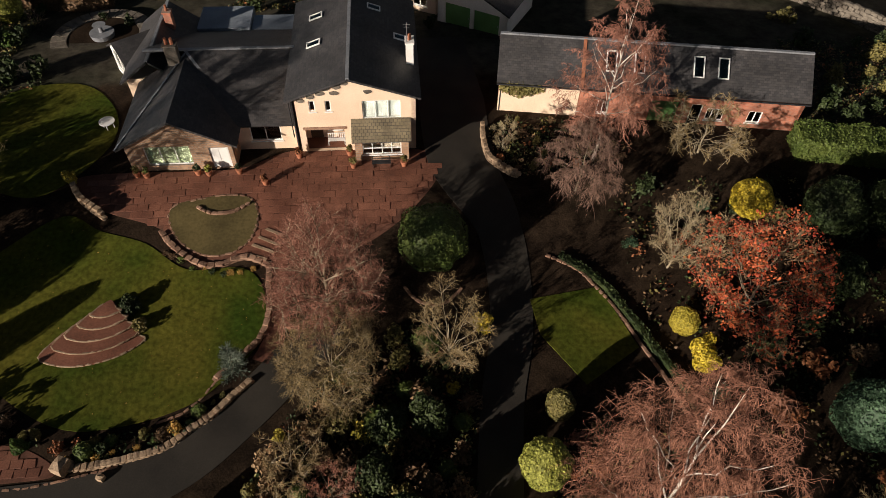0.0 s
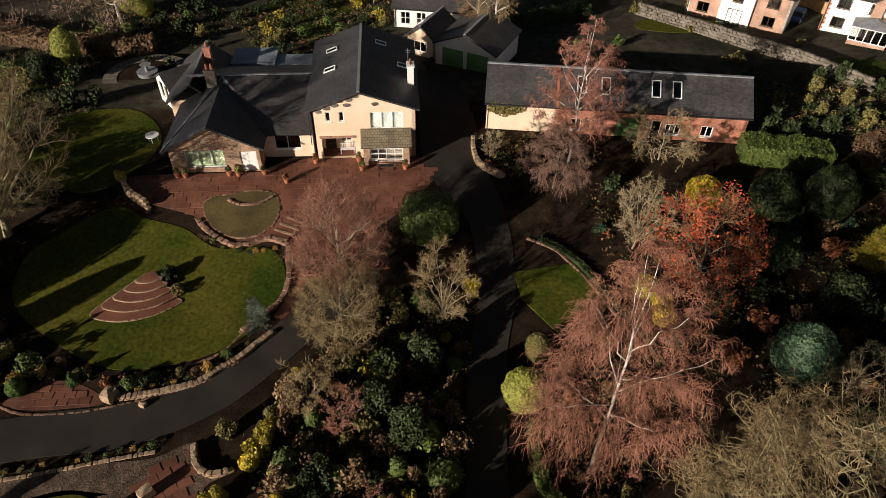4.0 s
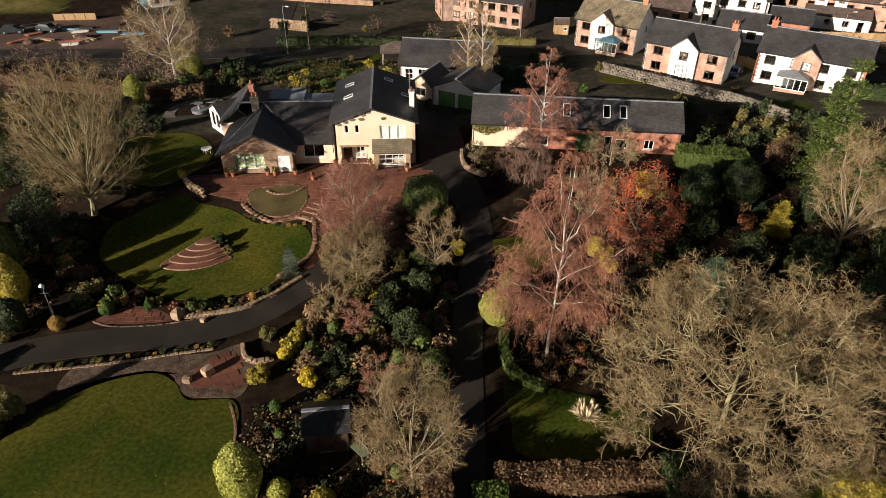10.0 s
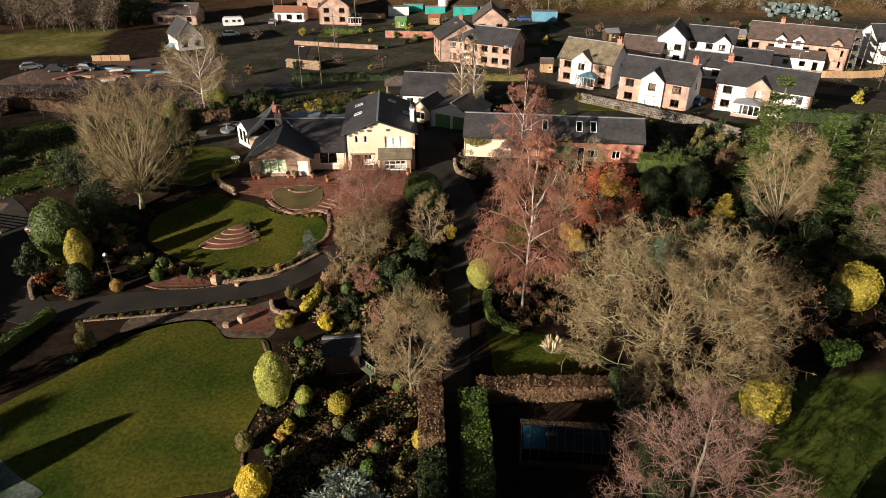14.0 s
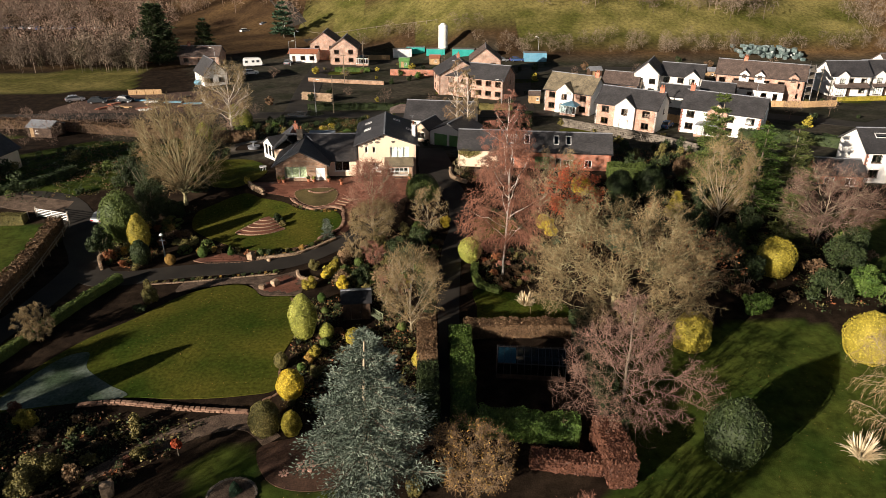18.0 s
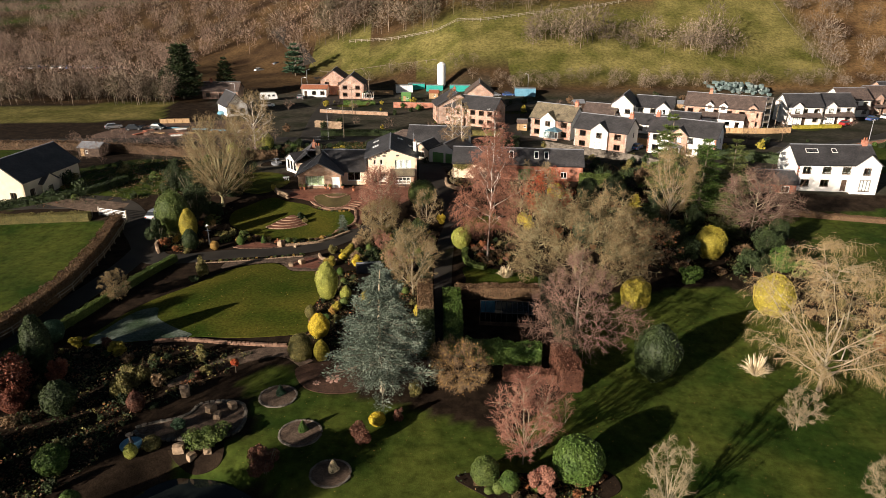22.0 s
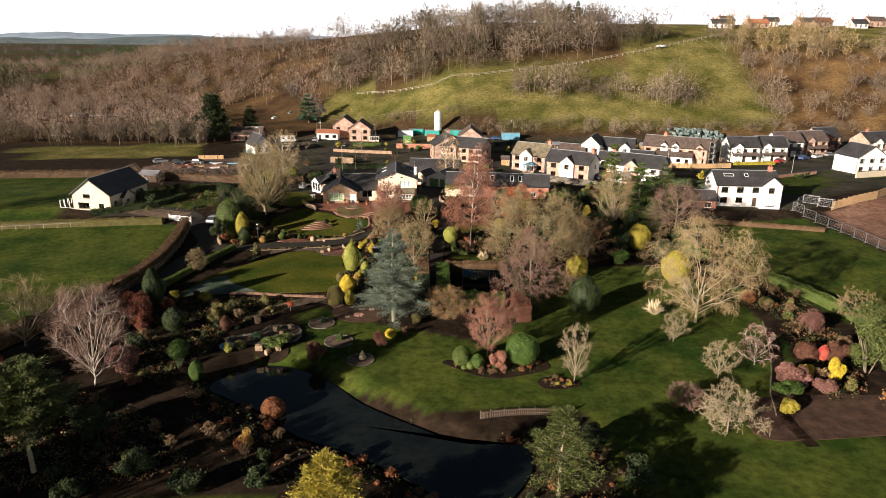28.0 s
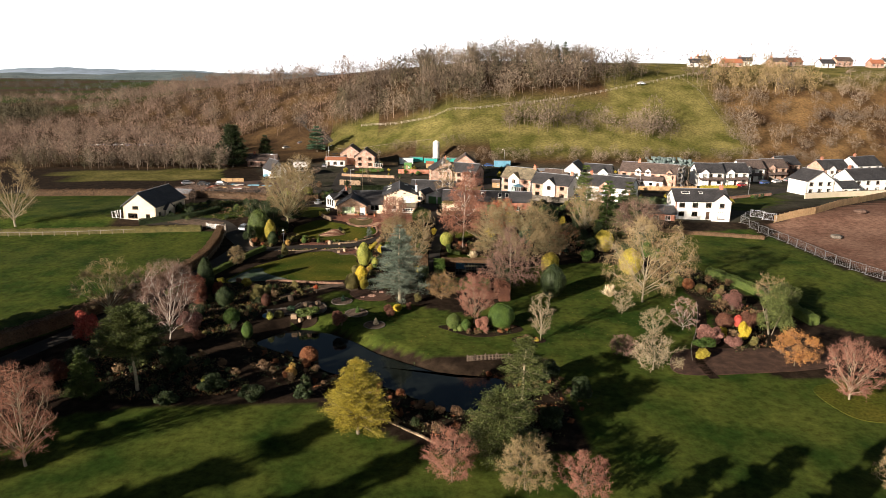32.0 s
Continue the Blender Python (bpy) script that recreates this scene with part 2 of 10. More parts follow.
M["car_silver"] = mat("car_silver", (0.48, 0.50, 0.53), (0.52, 0.54, 0.57), 0.5, 20, 0.25, 0, metal=0.6, contrast=0.02)
M["car_white"] = mat("car_white", (0.78, 0.78, 0.77), (0.80, 0.80, 0.79), 0.5, 20, 0.25, 0, contrast=0.02)
M["car_blue"] = mat("car_blue", (0.05, 0.10, 0.25), (0.06, 0.12, 0.28), 0.5, 20, 0.25, 0, contrast=0.02)
M["car_red"] = mat("car_red", (0.4, 0.03, 0.03), (0.42, 0.04, 0.04), 0.5, 20, 0.25, 0, contrast=0.02)
M["car_dark"] = mat("car_dark", (0.03, 0.035, 0.04), (0.04, 0.045, 0.05), 0.5, 20, 0.25, 0, contrast=0.02)
M["rubber"] = mat("rubber", (0.02, 0.02, 0.02), (0.03, 0.03, 0.03), 4, 20, 0.9, 0.1, 0.005)
M["tarp_teal"] = mat("tarp_teal", (0.02, 0.30, 0.26), (0.04, 0.36, 0.31), 0.6, 10, 0.5, 0.3, 0.03)
M["tarp_blue"] = mat("tarp_blue", (0.12, 0.30, 0.42), (0.18, 0.38, 0.50), 0.6, 10, 0.5, 0.3, 0.03)
M["mud"] = mat("mud", (0.085, 0.05, 0.038), (0.15, 0.095, 0.07), 0.12, 2.5, 0.8, 0.6, 0.2, contrast=0.25)
# aerial haze painted into the blue-grey of the far woods and hills
M["wood_hazed"] = mat("wood_hazed", (0.045, 0.055, 0.062), (0.09, 0.10, 0.10), 0.01, 0.1, **TW)
M["painted_haze"] = mat("painted_haze", (0.32, 0.41, 0.52), (0.40, 0.49, 0.60), 0.003, 0.02, 1.0, 0)


# mesh helpers -------------------------------------------------------------
def ready(name, V, F, material, uv=None, smooth=False):
    """A mesh from arrays of corners and of faces; F is one array or a list of arrays with 3 or 4 columns."""
    me = bpy.data.meshes.new(name)
    Fs = F if isinstance(F, list) else [F]
    Fs = [np.asarray(f, np.int32) for f in Fs if len(f)]
    V = np.asarray(V, np.float32)
    me.vertices.add(len(V))
    me.vertices.foreach_set("co", V.ravel())
    loops = np.concatenate([f.ravel() for f in Fs])
    sizes = np.concatenate([np.full(len(f), f.shape[1], np.int32) for f in Fs])
    me.loops.add(len(loops))
    me.loops.foreach_set("vertex_index", loops)
    me.polygons.add(len(sizes))
    me.polygons.foreach_set("loop_start", np.concatenate([[0], np.cumsum(sizes)[:-1]]).astype(np.int32))
    me.polygons.foreach_set("loop_total", sizes)
    me.polygons.foreach_set("use_smooth", np.full(len(sizes), smooth))
    if uv is not None:
        me.uv_layers.new(name="UVMap").data.foreach_set("uv", np.asarray(uv, np.float32)[loops].ravel())
    me.materials.append(M[material])
    me.update(calc_edges=True)
    return me


def thing(name, label="", category="", group="", kind="", at=None):
    ob = new(name)
    ob.empty_display_size = 0.3
    if label and len(label.split()) < 4:
        label += " in the garden"
    if at is not None:
        ob.matrix_world = at
    return tagged(ob, label, category, group, kind)


def hang(name, me, parent=None, label="", at=None):
    ob = new(name, me)
    if parent is not None:
        ob.parent = parent
    if at is not None:
        ob.matrix_basis = at
    return tagged(ob, label)


class Solid:
    """Gathers boxes, prisms and tubes into one mesh with UV in metres."""

    def __init__(self):
        self.v, self.q, self.t, self.uv, self.n = [], [], [], [], 0

    def add(self, V, quads=(), tris=(), uv=None):
        V = np.asarray(V, float)
        self.v.append(V)
        self.uv.append(np.asarray(uv, float) if uv is not None else np.stack([V[:, 0] + V[:, 1], V[:, 2]], 1))
        if len(quads):
            self.q.append(np.asarray(quads) + self.n)
        if len(tris):
            self.t.append(np.asarray(tris) + self.n)
        self.n += len(V)
        return self

    def box(self, x0, x1, y0, y1, z0, z1):
        V = [(x, y, z) for z in (z0, z1) for y in (y0, y1) for x in (x0, x1)]
        return self.add(V, [(0, 2, 3, 1), (4, 5, 7, 6), (0, 1, 5, 4), (2, 6, 7, 3), (0, 4, 6, 2), (1, 3, 7, 5)])

    def slab(self, a, b, c, d, thick):
        """A roof plane with corners a, b (eave) and c, d (ridge), thickened downwards; UV along the eave and up the slope."""
        P = np.array([a, b, c, d], float)
        e = P[1] - P[0]
        e /= np.linalg.norm(e)
        nrm = np.cross(P[1] - P[0], P[3] - P[0])
        nrm /= np.linalg.norm(nrm)
        u = np.cross(nrm, e)
        uv = np.stack([(P - P[0]) @ e, (P - P[0]) @ u], 1)
        V = np.concatenate([P, P - nrm * thick])
        return self.add(V, [(0, 1, 2, 3), (7, 6, 5, 4), (0, 4, 5, 1), (1, 5, 6, 2), (2, 6, 7, 3), (3, 7, 4, 0)], uv=np.concatenate([uv, uv]))

    def prism(self, tri, y0, y1):
        """A triangle in x, z drawn out along y."""
        V = [(x, y, z) for y in (y0, y1) for x, z in tri]
        return self.add(V, [(0, 1, 4, 3), (1, 2, 5, 4), (2, 0, 3, 5)], [(0, 2, 1), (3, 4, 5)])

    def tube(self, x, y, z0, z1, r0, r1=None, sides=10, cap=True):
        r1 = r0 if r1 is None else r1
        a = np.arange(sides) * 2 * np.pi / sides
        V = np.concatenate([np.stack([x + r * np.cos(a), y + r * np.sin(a), 0 * a + z], 1) for r, z in ((r0, z0), (r1, z1))])
        V = np.concatenate([V, [(x, y, z0), (x, y, z1)]])
        i = np.arange(sides)
        j = (i + 1) % sides
        return self.add(V, np.stack([i, j, j + sides, i + sides], 1), np.concatenate([np.stack([i + sides, j + sides, 0 * i + 2 * sides + 1], 1), np.stack([j, i, 0 * i + 2 * sides], 1)]))

    def mesh(self, name, material, smooth=False):
        F = []
        if self.q:
            F.append(np.concatenate(self.q))
        if self.t:
            F.append(np.concatenate(self.t))
        return ready(name, np.concatenate(self.v), F, material, np.concatenate(self.uv), smooth)


# ground -------------------------------------------------------------------
YS = [-400, -200, -125, -105, -90, -75, -60, -40, -25, -15, -10, -4, 8, 30, 60, 130, 1500, 3000, 5000]
ZS = [-6, -5, -4.6, -4.4, -4.0, -3.6, -3.2, -2.2, -2.2, -1.9, -1.3, 0.05, 0.1, -1.5, -2.5, -3, -3, 5, 20]
POND = [(-18, -75), (-14, -70.2), (-9, -70.8), (-3.5, -75), (0.5, -80), (6, -84.6), (11.5, -88.4), (17.5, -89.2), (18, -93), (14.5, -98), (10.5, -98.5), (5.5, -94), (0.5, -90), (-6, -86.2), (-10, -81.8), (-15, -78.2)]


def inside(x, y, poly):
    """Even-odd test of arrays of points against a polygon."""
    x, y = np.asarray(x, float), np.asarray(y, float)
    r = np.zeros(x.shape, bool)
    for (ax, ay), (bx, by) in zip(poly, poly[1:] + poly[:1]):
        with np.errstate(divide="ignore", invalid="ignore"):
            r ^= ((ay > y) != (by > y)) & (x < (bx - ax) * (y - ay) / (by - ay + 1e-12) + ax)
    return r


def near(x, y, poly):
    """Distance of points from a closed line."""
    x, y = np.asarray(x, float), np.asarray(y, float)
    best = np.full(x.shape, 1e9)
    for (ax, ay), (bx, by) in zip(poly, poly[1:] + poly[:1]):
        dx, dy = bx - ax, by - ay
        k = np.clip(((x - ax) * dx + (y - ay) * dy) / (dx * dx + dy * dy + 1e-9), 0, 1)
        best = np.minimum(best, np.hypot(x - ax - k * dx, y - ay - k * dy))
    return best


def hill(x, y):
    foot = 112 + np.maximum(0, 30 - x) * 0.9
    s = y - foot
    g = np.interp(x, [-500, -330, -285, -240, -195, -150, -40, 60], [0.0, 0.15, 0.22, 0.33, 0.45, 0.58, 0.8, 1.0])
    return g * np.interp(s, [0, 10, 25, 50, 75, 100, 150, 400, 1500], [0, 2, 9, 20, 34, 43, 48, 50, 44]) * np.interp(y, [1200, 2400], [1, 0])


def T(x, y):
    """Height of the ground."""
    x, y = np.asarray(x, float), np.asarray(y, float)
    z = (np.interp(y - 1.5, YS, ZS) + np.interp(y, YS, ZS) + np.interp(y + 1.5, YS, ZS)) / 3 + hill(x, y)
    d = near(x, y, POND) * np.where(inside(x, y, POND), -1, 1)
    bank = np.clip(1 - (d + 0.6) / 3.0, 0, 1)
    return np.where((np.abs(y + 85) < 30) & (np.abs(x) < 40), z * (1 - bank) + (-5.4) * bank, z)


def Tz(x, y):
    return float(T(np.array([x]), np.array([y]))[0])


HILLFIELD = [(-41, 204), (-26, 167), (-3, 157), (29, 137), (55, 131), (107, 128), (147, 126), (167, 126), (169, 149), (167, 180), (161, 201), (130, 188), (93.6, 176.5), (66, 171), (39.7, 168), (19.7, 169), (2.6, 177), (-15.6, 189.6)]
VILLAGE = [(-50, 24), (-24, 2), (-16, 10), (14, 10), (40, 2), (62, -6), (98, -8), (104, 0), (170, 34), (240, 60), (240, 118), (110, 112), (30, 122), (-12, 140), (-60, 122), (-46, 80)]
GRASS = [
    [(-120, -14), (-42.5, -12.2), (-38, -14), (-37.4, -26), (-37.8, -42), (-41, -52), (-48, -70), (-60, -90), (-120, -110)],
    [(-45, -100), (-30, -97), (-8, -96), (1, -103), (8, -108), (30, -108), (40, -100), (46, -92), (95, -92), (140, -150), (140, -420), (-200, -420), (-120, -110), (-60, -90)],
    [(22, -62), (34, -51), (44, -45), (50, -42), (54, -48), (58, -56), (58, -68), (54, -78), (49, -84), (40, -90), (30, -86), (22, -84), (8, -83), (-2, -77), (-6, -71), (-14, -71), (-13, -68), (-6, -66), (-9, -60), (-4, -59), (6, -63), (16, -68)],
    [(26, -84), (48, -84), (56, -92), (96, -92), (96, -125), (26, -125)],
    [(26, -43), (46, -40), (50, -42), (44, -45), (34, -51), (22, -62), (24.6, -57)],
    [(64, -13), (80, -14), (95, -12), (96, -43), (100, -55), (140, -90), (95, -92), (72, -72), (68, -56), (62, -38)],
    [(-10.6, -58), (-8.4, -55.4), (-5.6, -55.2), (-4.6, -57.5), (-3.6, -60.4), (-1, -62), (-2, -66), (-7.5, -66), (-8.2, -63), (-9, -60.5)],
    [(-58, -8), (-42, -6), (-31, -1), (-28, 8), (-29, 22), (-50, 26), (-62, 10)],
    [(-130, -12), (-68, -11), (-69, 8), (-66, 30), (-90, 44), (-130, 40)],
    [(-124, 96), (-69, 106), (-62, 77), (-112, 71)],
    [(-82, -3), (-97, 34), (-86, 40), (-66, 30), (-70, 7)],
    [(113, 34), (136, 47), (123, 19), (102, 2), (96, 6)],
    [(140, 30), (170, 36), (168, 42), (140, 36)],
]
BROWN = [(100, -10), (118, 0), (170, 30), (230, 40), (230, -80), (104, -56), (98, -30)]


def axis_steps(lo, hi, step, far_lo, far_hi):
    mid = list(np.arange(lo, hi + step, step))
    out, v, s = [], hi + step, step
    while v < far_hi:
        s *= 1.18
        v += s
        out.append(min(v, far_hi))
    pre, v, s = [], lo, step
    while v > far_lo:
        s *= 1.18
        v -= s
        pre.append(max(v, far_lo))
    return np.array(pre[::-1] + mid + out)


gx, gy = axis_steps(-60, 90, 1.0, -4200, 4200), axis_steps(-130, 60, 1.0, -900, 4950)
XX, YY = np.meshgrid(gx, gy)
ZZ = T(XX.ravel(), YY.ravel())
rng = np.random.default_rng(5)
V = np.stack([XX.ravel(), YY.ravel(), ZZ], 1)
nx, ny = len(gx), len(gy)
ii = (np.arange(ny - 1)[:, None] * nx + np.arange(nx - 1)).ravel()
ground_mesh = ready("ground", V, np.stack([ii, ii + 1, ii + 1 + nx, ii + nx], 1), "soil", smooth=True)
cover = np.zeros((len(V), 4), np.float32)
px, py = V[:, 0], V[:, 1]
grass = np.zeros(len(V))
for g in GRASS + [HILLFIELD]:
    grass = np.maximum(grass, inside(px, py, g))
grass = np.maximum(grass, (py > 420) * (np.sin(px * 0.011 + np.sin(py * 0.006) * 2) * np.sin(py * 0.009 + px * 0.003) > -0.1))
grass = np.maximum(grass, (py < -120))
cover[:, 0], cover[:, 1] = grass, inside(px, py, BROWN)
cover[:, 2] = (py > 105) * (1 - grass) * np.interp(px, [60, 170], [0.45, 1.0])
cover[:, 3] = 1
extra = np.zeros((len(V), 4), np.float32)
extra[:, 0] = np.maximum(np.maximum(inside(px, py, HILLFIELD), inside(px, py, [(-124, 96), (-69, 106), (-62, 77), (-112, 71)])), (py > 205) * (px > 118) * (py < 420))
extra[:, 1] = inside(px, py, VILLAGE) * (1 - grass)
extra[:, 3] = 1
ground_mesh.color_attributes.new("extra", "FLOAT_COLOR", "POINT").data.foreach_set("color", extra.ravel())
ground_mesh.color_attributes.new("cover", "FLOAT_COLOR", "POINT").data.foreach_set("color", cover.ravel())


def ground_mat():
    m = M["soil"].copy()
    m.name = "ground_cover"
    nt = m.node_tree
    L, bs = nt.links.new, nt.nodes["Principled BSDF"]
    geo = nt.nodes.new("ShaderNodeNewGeometry")
    src = bs.inputs["Base Color"].links[0].from_socket
    masks = []
    for key in ("cover", "extra"):
        at = nt.nodes.new("ShaderNodeAttribute")
        at.attribute_name = key
        sep = nt.nodes.new("ShaderNodeSeparateColor")
        L(at.outputs["Color"], sep.inputs[0])
        masks += sep.outputs
    # grass, mud, rough bracken; sheep pasture, village gardens
    for mask, a, b, scale in ((masks[0], (0.022, 0.044, 0.007), (0.072, 0.088, 0.016), 0.16), (masks[1], (0.16, 0.085, 0.06), (0.24, 0.14, 0.10), 0.1), (masks[2], (0.055, 0.031, 0.016), (0.19, 0.115, 0.05), 0.07),
                              (masks[3], (0.075, 0.075, 0.018), (0.19, 0.160, 0.055), 0.09), (masks[4], (0.030, 0.032, 0.020), (0.075, 0.065, 0.050), 0.12)):
        n = nt.nodes.new("ShaderNodeTexNoise")
        n.inputs["Scale"].default_value, n.inputs["Detail"].default_value = scale, 9
        L(geo.outputs["Position"], n.inputs["Vector"])
        r = nt.nodes.new("ShaderNodeMapRange")
        r.inputs[1].default_value, r.inputs[2].default_value = 0.35, 0.65
        L(n.outputs[0], r.inputs[0])
        c = nt.nodes.new("ShaderNodeMix")
        c.data_type = "RGBA"
        c.inputs[6].default_value, c.inputs[7].default_value = (*a, 1), (*b, 1)
        L(r.outputs[0], c.inputs[0])
        mx = nt.nodes.new("ShaderNodeMix")
        mx.data_type = "RGBA"
        L(mask, mx.inputs[0]), L(src, mx.inputs[6]), L(c.outputs[2], mx.inputs[7])
        src = mx.outputs[2]
    n = nt.nodes.new("ShaderNodeTexNoise")
    n.inputs["Scale"].default_value, n.inputs["Detail"].default_value, n.inputs["Roughness"].default_value = 0.9, 8, 0.7
    r = nt.nodes.new("ShaderNodeMapRange")
    r.inputs[1].default_value, r.inputs[2].default_value, r.inputs[3].default_value, r.inputs[4].default_value = 0.35, 0.65, 0.6, 1.4
    hs = nt.nodes.new("ShaderNodeHueSaturation")
    L(geo.outputs["Position"], n.inputs["Vector"]), L(n.outputs[0], r.inputs[0]), L(r.outputs[0], hs.inputs["Value"])
    L(src, hs.inputs["Color"]), L(hs.outputs[0], bs.inputs["Base Color"])
    return m


M["ground_cover"] = ground_mat()
ground_mesh.materials[0] = M["ground_cover"]
tagged(new("ground", ground_mesh), "rolling winter ground of soil, grass and rough hillside", "ground", kind="structure")


def smooth_loop(pts, per=6, closed=True):
    """A smooth line through the points."""
    P = np.array(pts, float)
    n = len(P)
    out = []
    for i in range(n if closed else n - 1):
        p0, p1, p2, p3 = (P[(i + k) % n] if closed else P[min(max(i + k, 0), n - 1)] for k in (-1, 0, 1, 2))
        for s in np.arange(per) / per:
            out.append(0.5 * (2 * p1 + (p2 - p0) * s + (2 * p0 - 5 * p1 + 4 * p2 - p3) * s * s + (3 * p1 - p0 - 3 * p2 + p3) * s ** 3))
    if not closed:
        out.append(P[-1])
    return np.array(out)


def patch(name, pts, material, label, category, lift=0.06, level=None, smooth=True, kind="structure"):
    """A sheet on the ground with the given outline, edges turned down."""
    P = smooth_loop(pts) if smooth else np.array(pts, float)
    c = P.mean(0)
    rings, n = 14, len(P)
    ks = np.linspace(0, 1, rings)[1:]
    V = [np.r_[c, 0]]
    for k in ks:
        V += [np.r_[c + (p - c) * k, 0] for p in P]
    V += [np.r_[p, 0] for p in P]
    V = np.array(V)
    V[:, 2] = (T(V[:, 0], V[:, 1]) + lift) if level is None else level
    V[-n:, 2] -= 0.25
    i = np.arange(n)
    j = (i + 1) % n
    tris = np.stack([0 * i, 1 + i, 1 + j], 1)
    quads = np.concatenate([np.stack([1 + r * n + i, 1 + (r + 1) * n + i, 1 + (r + 1) * n + j, 1 + r * n + j], 1) for r in range(rings - 1)])
    ob = new(name, ready(name, V, [tris, quads], material, smooth=False))
    return tagged(ob, label, category, kind=kind)


def ribbon(name, pts, width, material, label, category, lift=0.07, per=8):
    P = smooth_loop(pts, per, closed=False)
    d = np.gradient(P, axis=0)
    d /= np.linalg.norm(d, axis=1)[:, None]
    nrm = np.stack([-d[:, 1], d[:, 0]], 1)
    w = np.interp(np.linspace(0, 1, len(P)), np.linspace(0, 1, len(width)), width) if isinstance(width, (list, tuple)) else np.full(len(P), width)
    cols = np.array([-0.5, -0.5, -0.25, 0, 0.25, 0.5, 0.5])
    V = np.concatenate([np.c_[P + nrm * (w * c)[:, None], np.zeros(len(P))] for c in cols])
    V[:, 2] = T(V[:, 0], V[:, 1]) + lift
    n = len(P)
    V[:n, 2] -= 0.3
    V[-n:, 2] -= 0.3
    i = np.arange(n - 1)
    quads = np.concatenate([np.stack([k * n + i, k * n + i + 1, (k + 1) * n + i + 1, (k + 1) * n + i], 1) for k in range(len(cols) - 1)])
    return tagged(new(name, ready(name, V, quads[:, ::-1], material)), label, category, kind="structure")


LAWN_A = [(-21.0, -14.9), (-21.8, -10.6), (-20.0, -8.4), (-16.1, -5.6), (-13.3, -6.9), (-10.1, -8.0), (-7.1, -10.1), (-3.3, -10.2), (-1.7, -12.3), (-1.9, -15.9), (-3.8, -18.5), (-5.6, -19.9), (-8.7, -20.9), (-12.4, -21.0), (-16.2, -19.0)]
LAWN_B = [(-28.6, -50.6), (-27.8, -46.0), (-25.0, -41.0), (-21.2, -36.8), (-18.0, -32.6), (-15.2, -30.6), (-12.0, -29.9), (-10.1, -31.0), (-8.7, -32.8), (-5.5, -33.0), (-4.6, -35.5), (-5.0, -38.1), (-4.2, -40.5), (-5.0, -44.5), (-4.6, -48.6), (-7.5, -49.5), (-12.6, -49.7), (-19.0, -49.2)]
patch("lawn_upper", LAWN_A, "lawn", "mown green lawn with long tree shadows", "lawn")
patch("lawn_lower", LAWN_B, "lawn", "large mown green lawn beside curved beds", "lawn")
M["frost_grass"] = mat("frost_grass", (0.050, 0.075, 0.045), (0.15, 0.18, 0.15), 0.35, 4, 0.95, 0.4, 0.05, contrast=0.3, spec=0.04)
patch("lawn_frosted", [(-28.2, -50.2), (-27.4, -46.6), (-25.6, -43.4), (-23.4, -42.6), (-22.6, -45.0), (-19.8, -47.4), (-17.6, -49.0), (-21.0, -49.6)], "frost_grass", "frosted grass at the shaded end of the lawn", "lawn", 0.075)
patch("lawn_side", [(20.9, -12.9), (22.5, -17.6), (18.6, -20.0), (16.3, -16.3), (16.0, -13.6)], "lawn", "small clipped lawn beside the drive", "lawn", smooth=False)
patch("lawn_court", [(14.8, -32.5), (19, -33.5), (24, -36), (23, -39.3), (15.2, -39.3), (14.6, -36)], "lawn", "small lawn before the tall hedge", "lawn")
ribbon("road_drive", [(-60, -6), (-42, -7), (-34, -18), (-29.5, -26.5), (-25.4, -27.6), (-21.1, -26.6), (-15.6, -25.8), (-10.1, -25.3), (-5.5, -23.4), (-2.2, -20.4), (0.5, -17.2), (2.5, -14.5)], [4.5, 4.5, 4.2, 3.6, 3.2, 3.2, 3.2, 3.0, 3.0, 3.0], "asphalt", "dark tarmac garden drive", "drive", 0.05)
ribbon("road_main_drive", [(12, 16), (12.2, 6), (12.5, -1.9), (14.6, -8), (14.6, -15), (13.2, -21), (12.2, -28), (11.6, -35), (11.0, -44), (9.6, -56)], [4, 5.5, 5.2, 3.2, 2.8, 2.6, 2.6, 2.4, 2, 2], "asphalt", "dark tarmac drive beside the house", "drive", 0.05)
ribbon("road_lane", [(-33.2, -12), (-31.8, -22), (-32.4, -32), (-35.0, -43), (-38.6, -54), (-45, -70), (-56, -92)], 3.4, "asphalt", "narrow dark lane beside the field hedge", "lane", 0.04)
ribbon("road_village", [(-120, 46), (-60, 48), (-20, 47), (10, 46.5), (34, 46), (58, 46), (84, 42), (104, 30)], 6, "asphalt", "tarmac village road", "road", 0.05)
ribbon("road_north", [(-16, 47), (-17, 80), (-17, 110), (-22, 150), (-40, 200), (-66, 260)], 6, "asphalt", "tarmac road running up the valley", "road", 0.05)
ribbon("road_close", [(34, 46), (37, 70), (44, 96), (60, 102), (100, 100), (140, 96)], 5.5, "asphalt", "tarmac residential road", "road", 0.05)
patch("pond_water", [(x * 1.0, y) for x, y in POND], "water", "dark still garden pond", "pond", level=-4.75, kind="structure")
patch("yard", [(-68, 50), (-34, 48), (-30, 62), (-40, 74), (-60, 70), (-70, 62)], "mud", "muddy builder's yard with puddles", "yard", 0.04)
patch("lawn_west", [(-25, 0), (-20.5, -3.5), (-17.2, -3.2), (-14.4, 1.5), (-15.2, 6), (-19, 9.5), (-24.5, 8)], "lawn", "grass strip beside the house", "lawn")
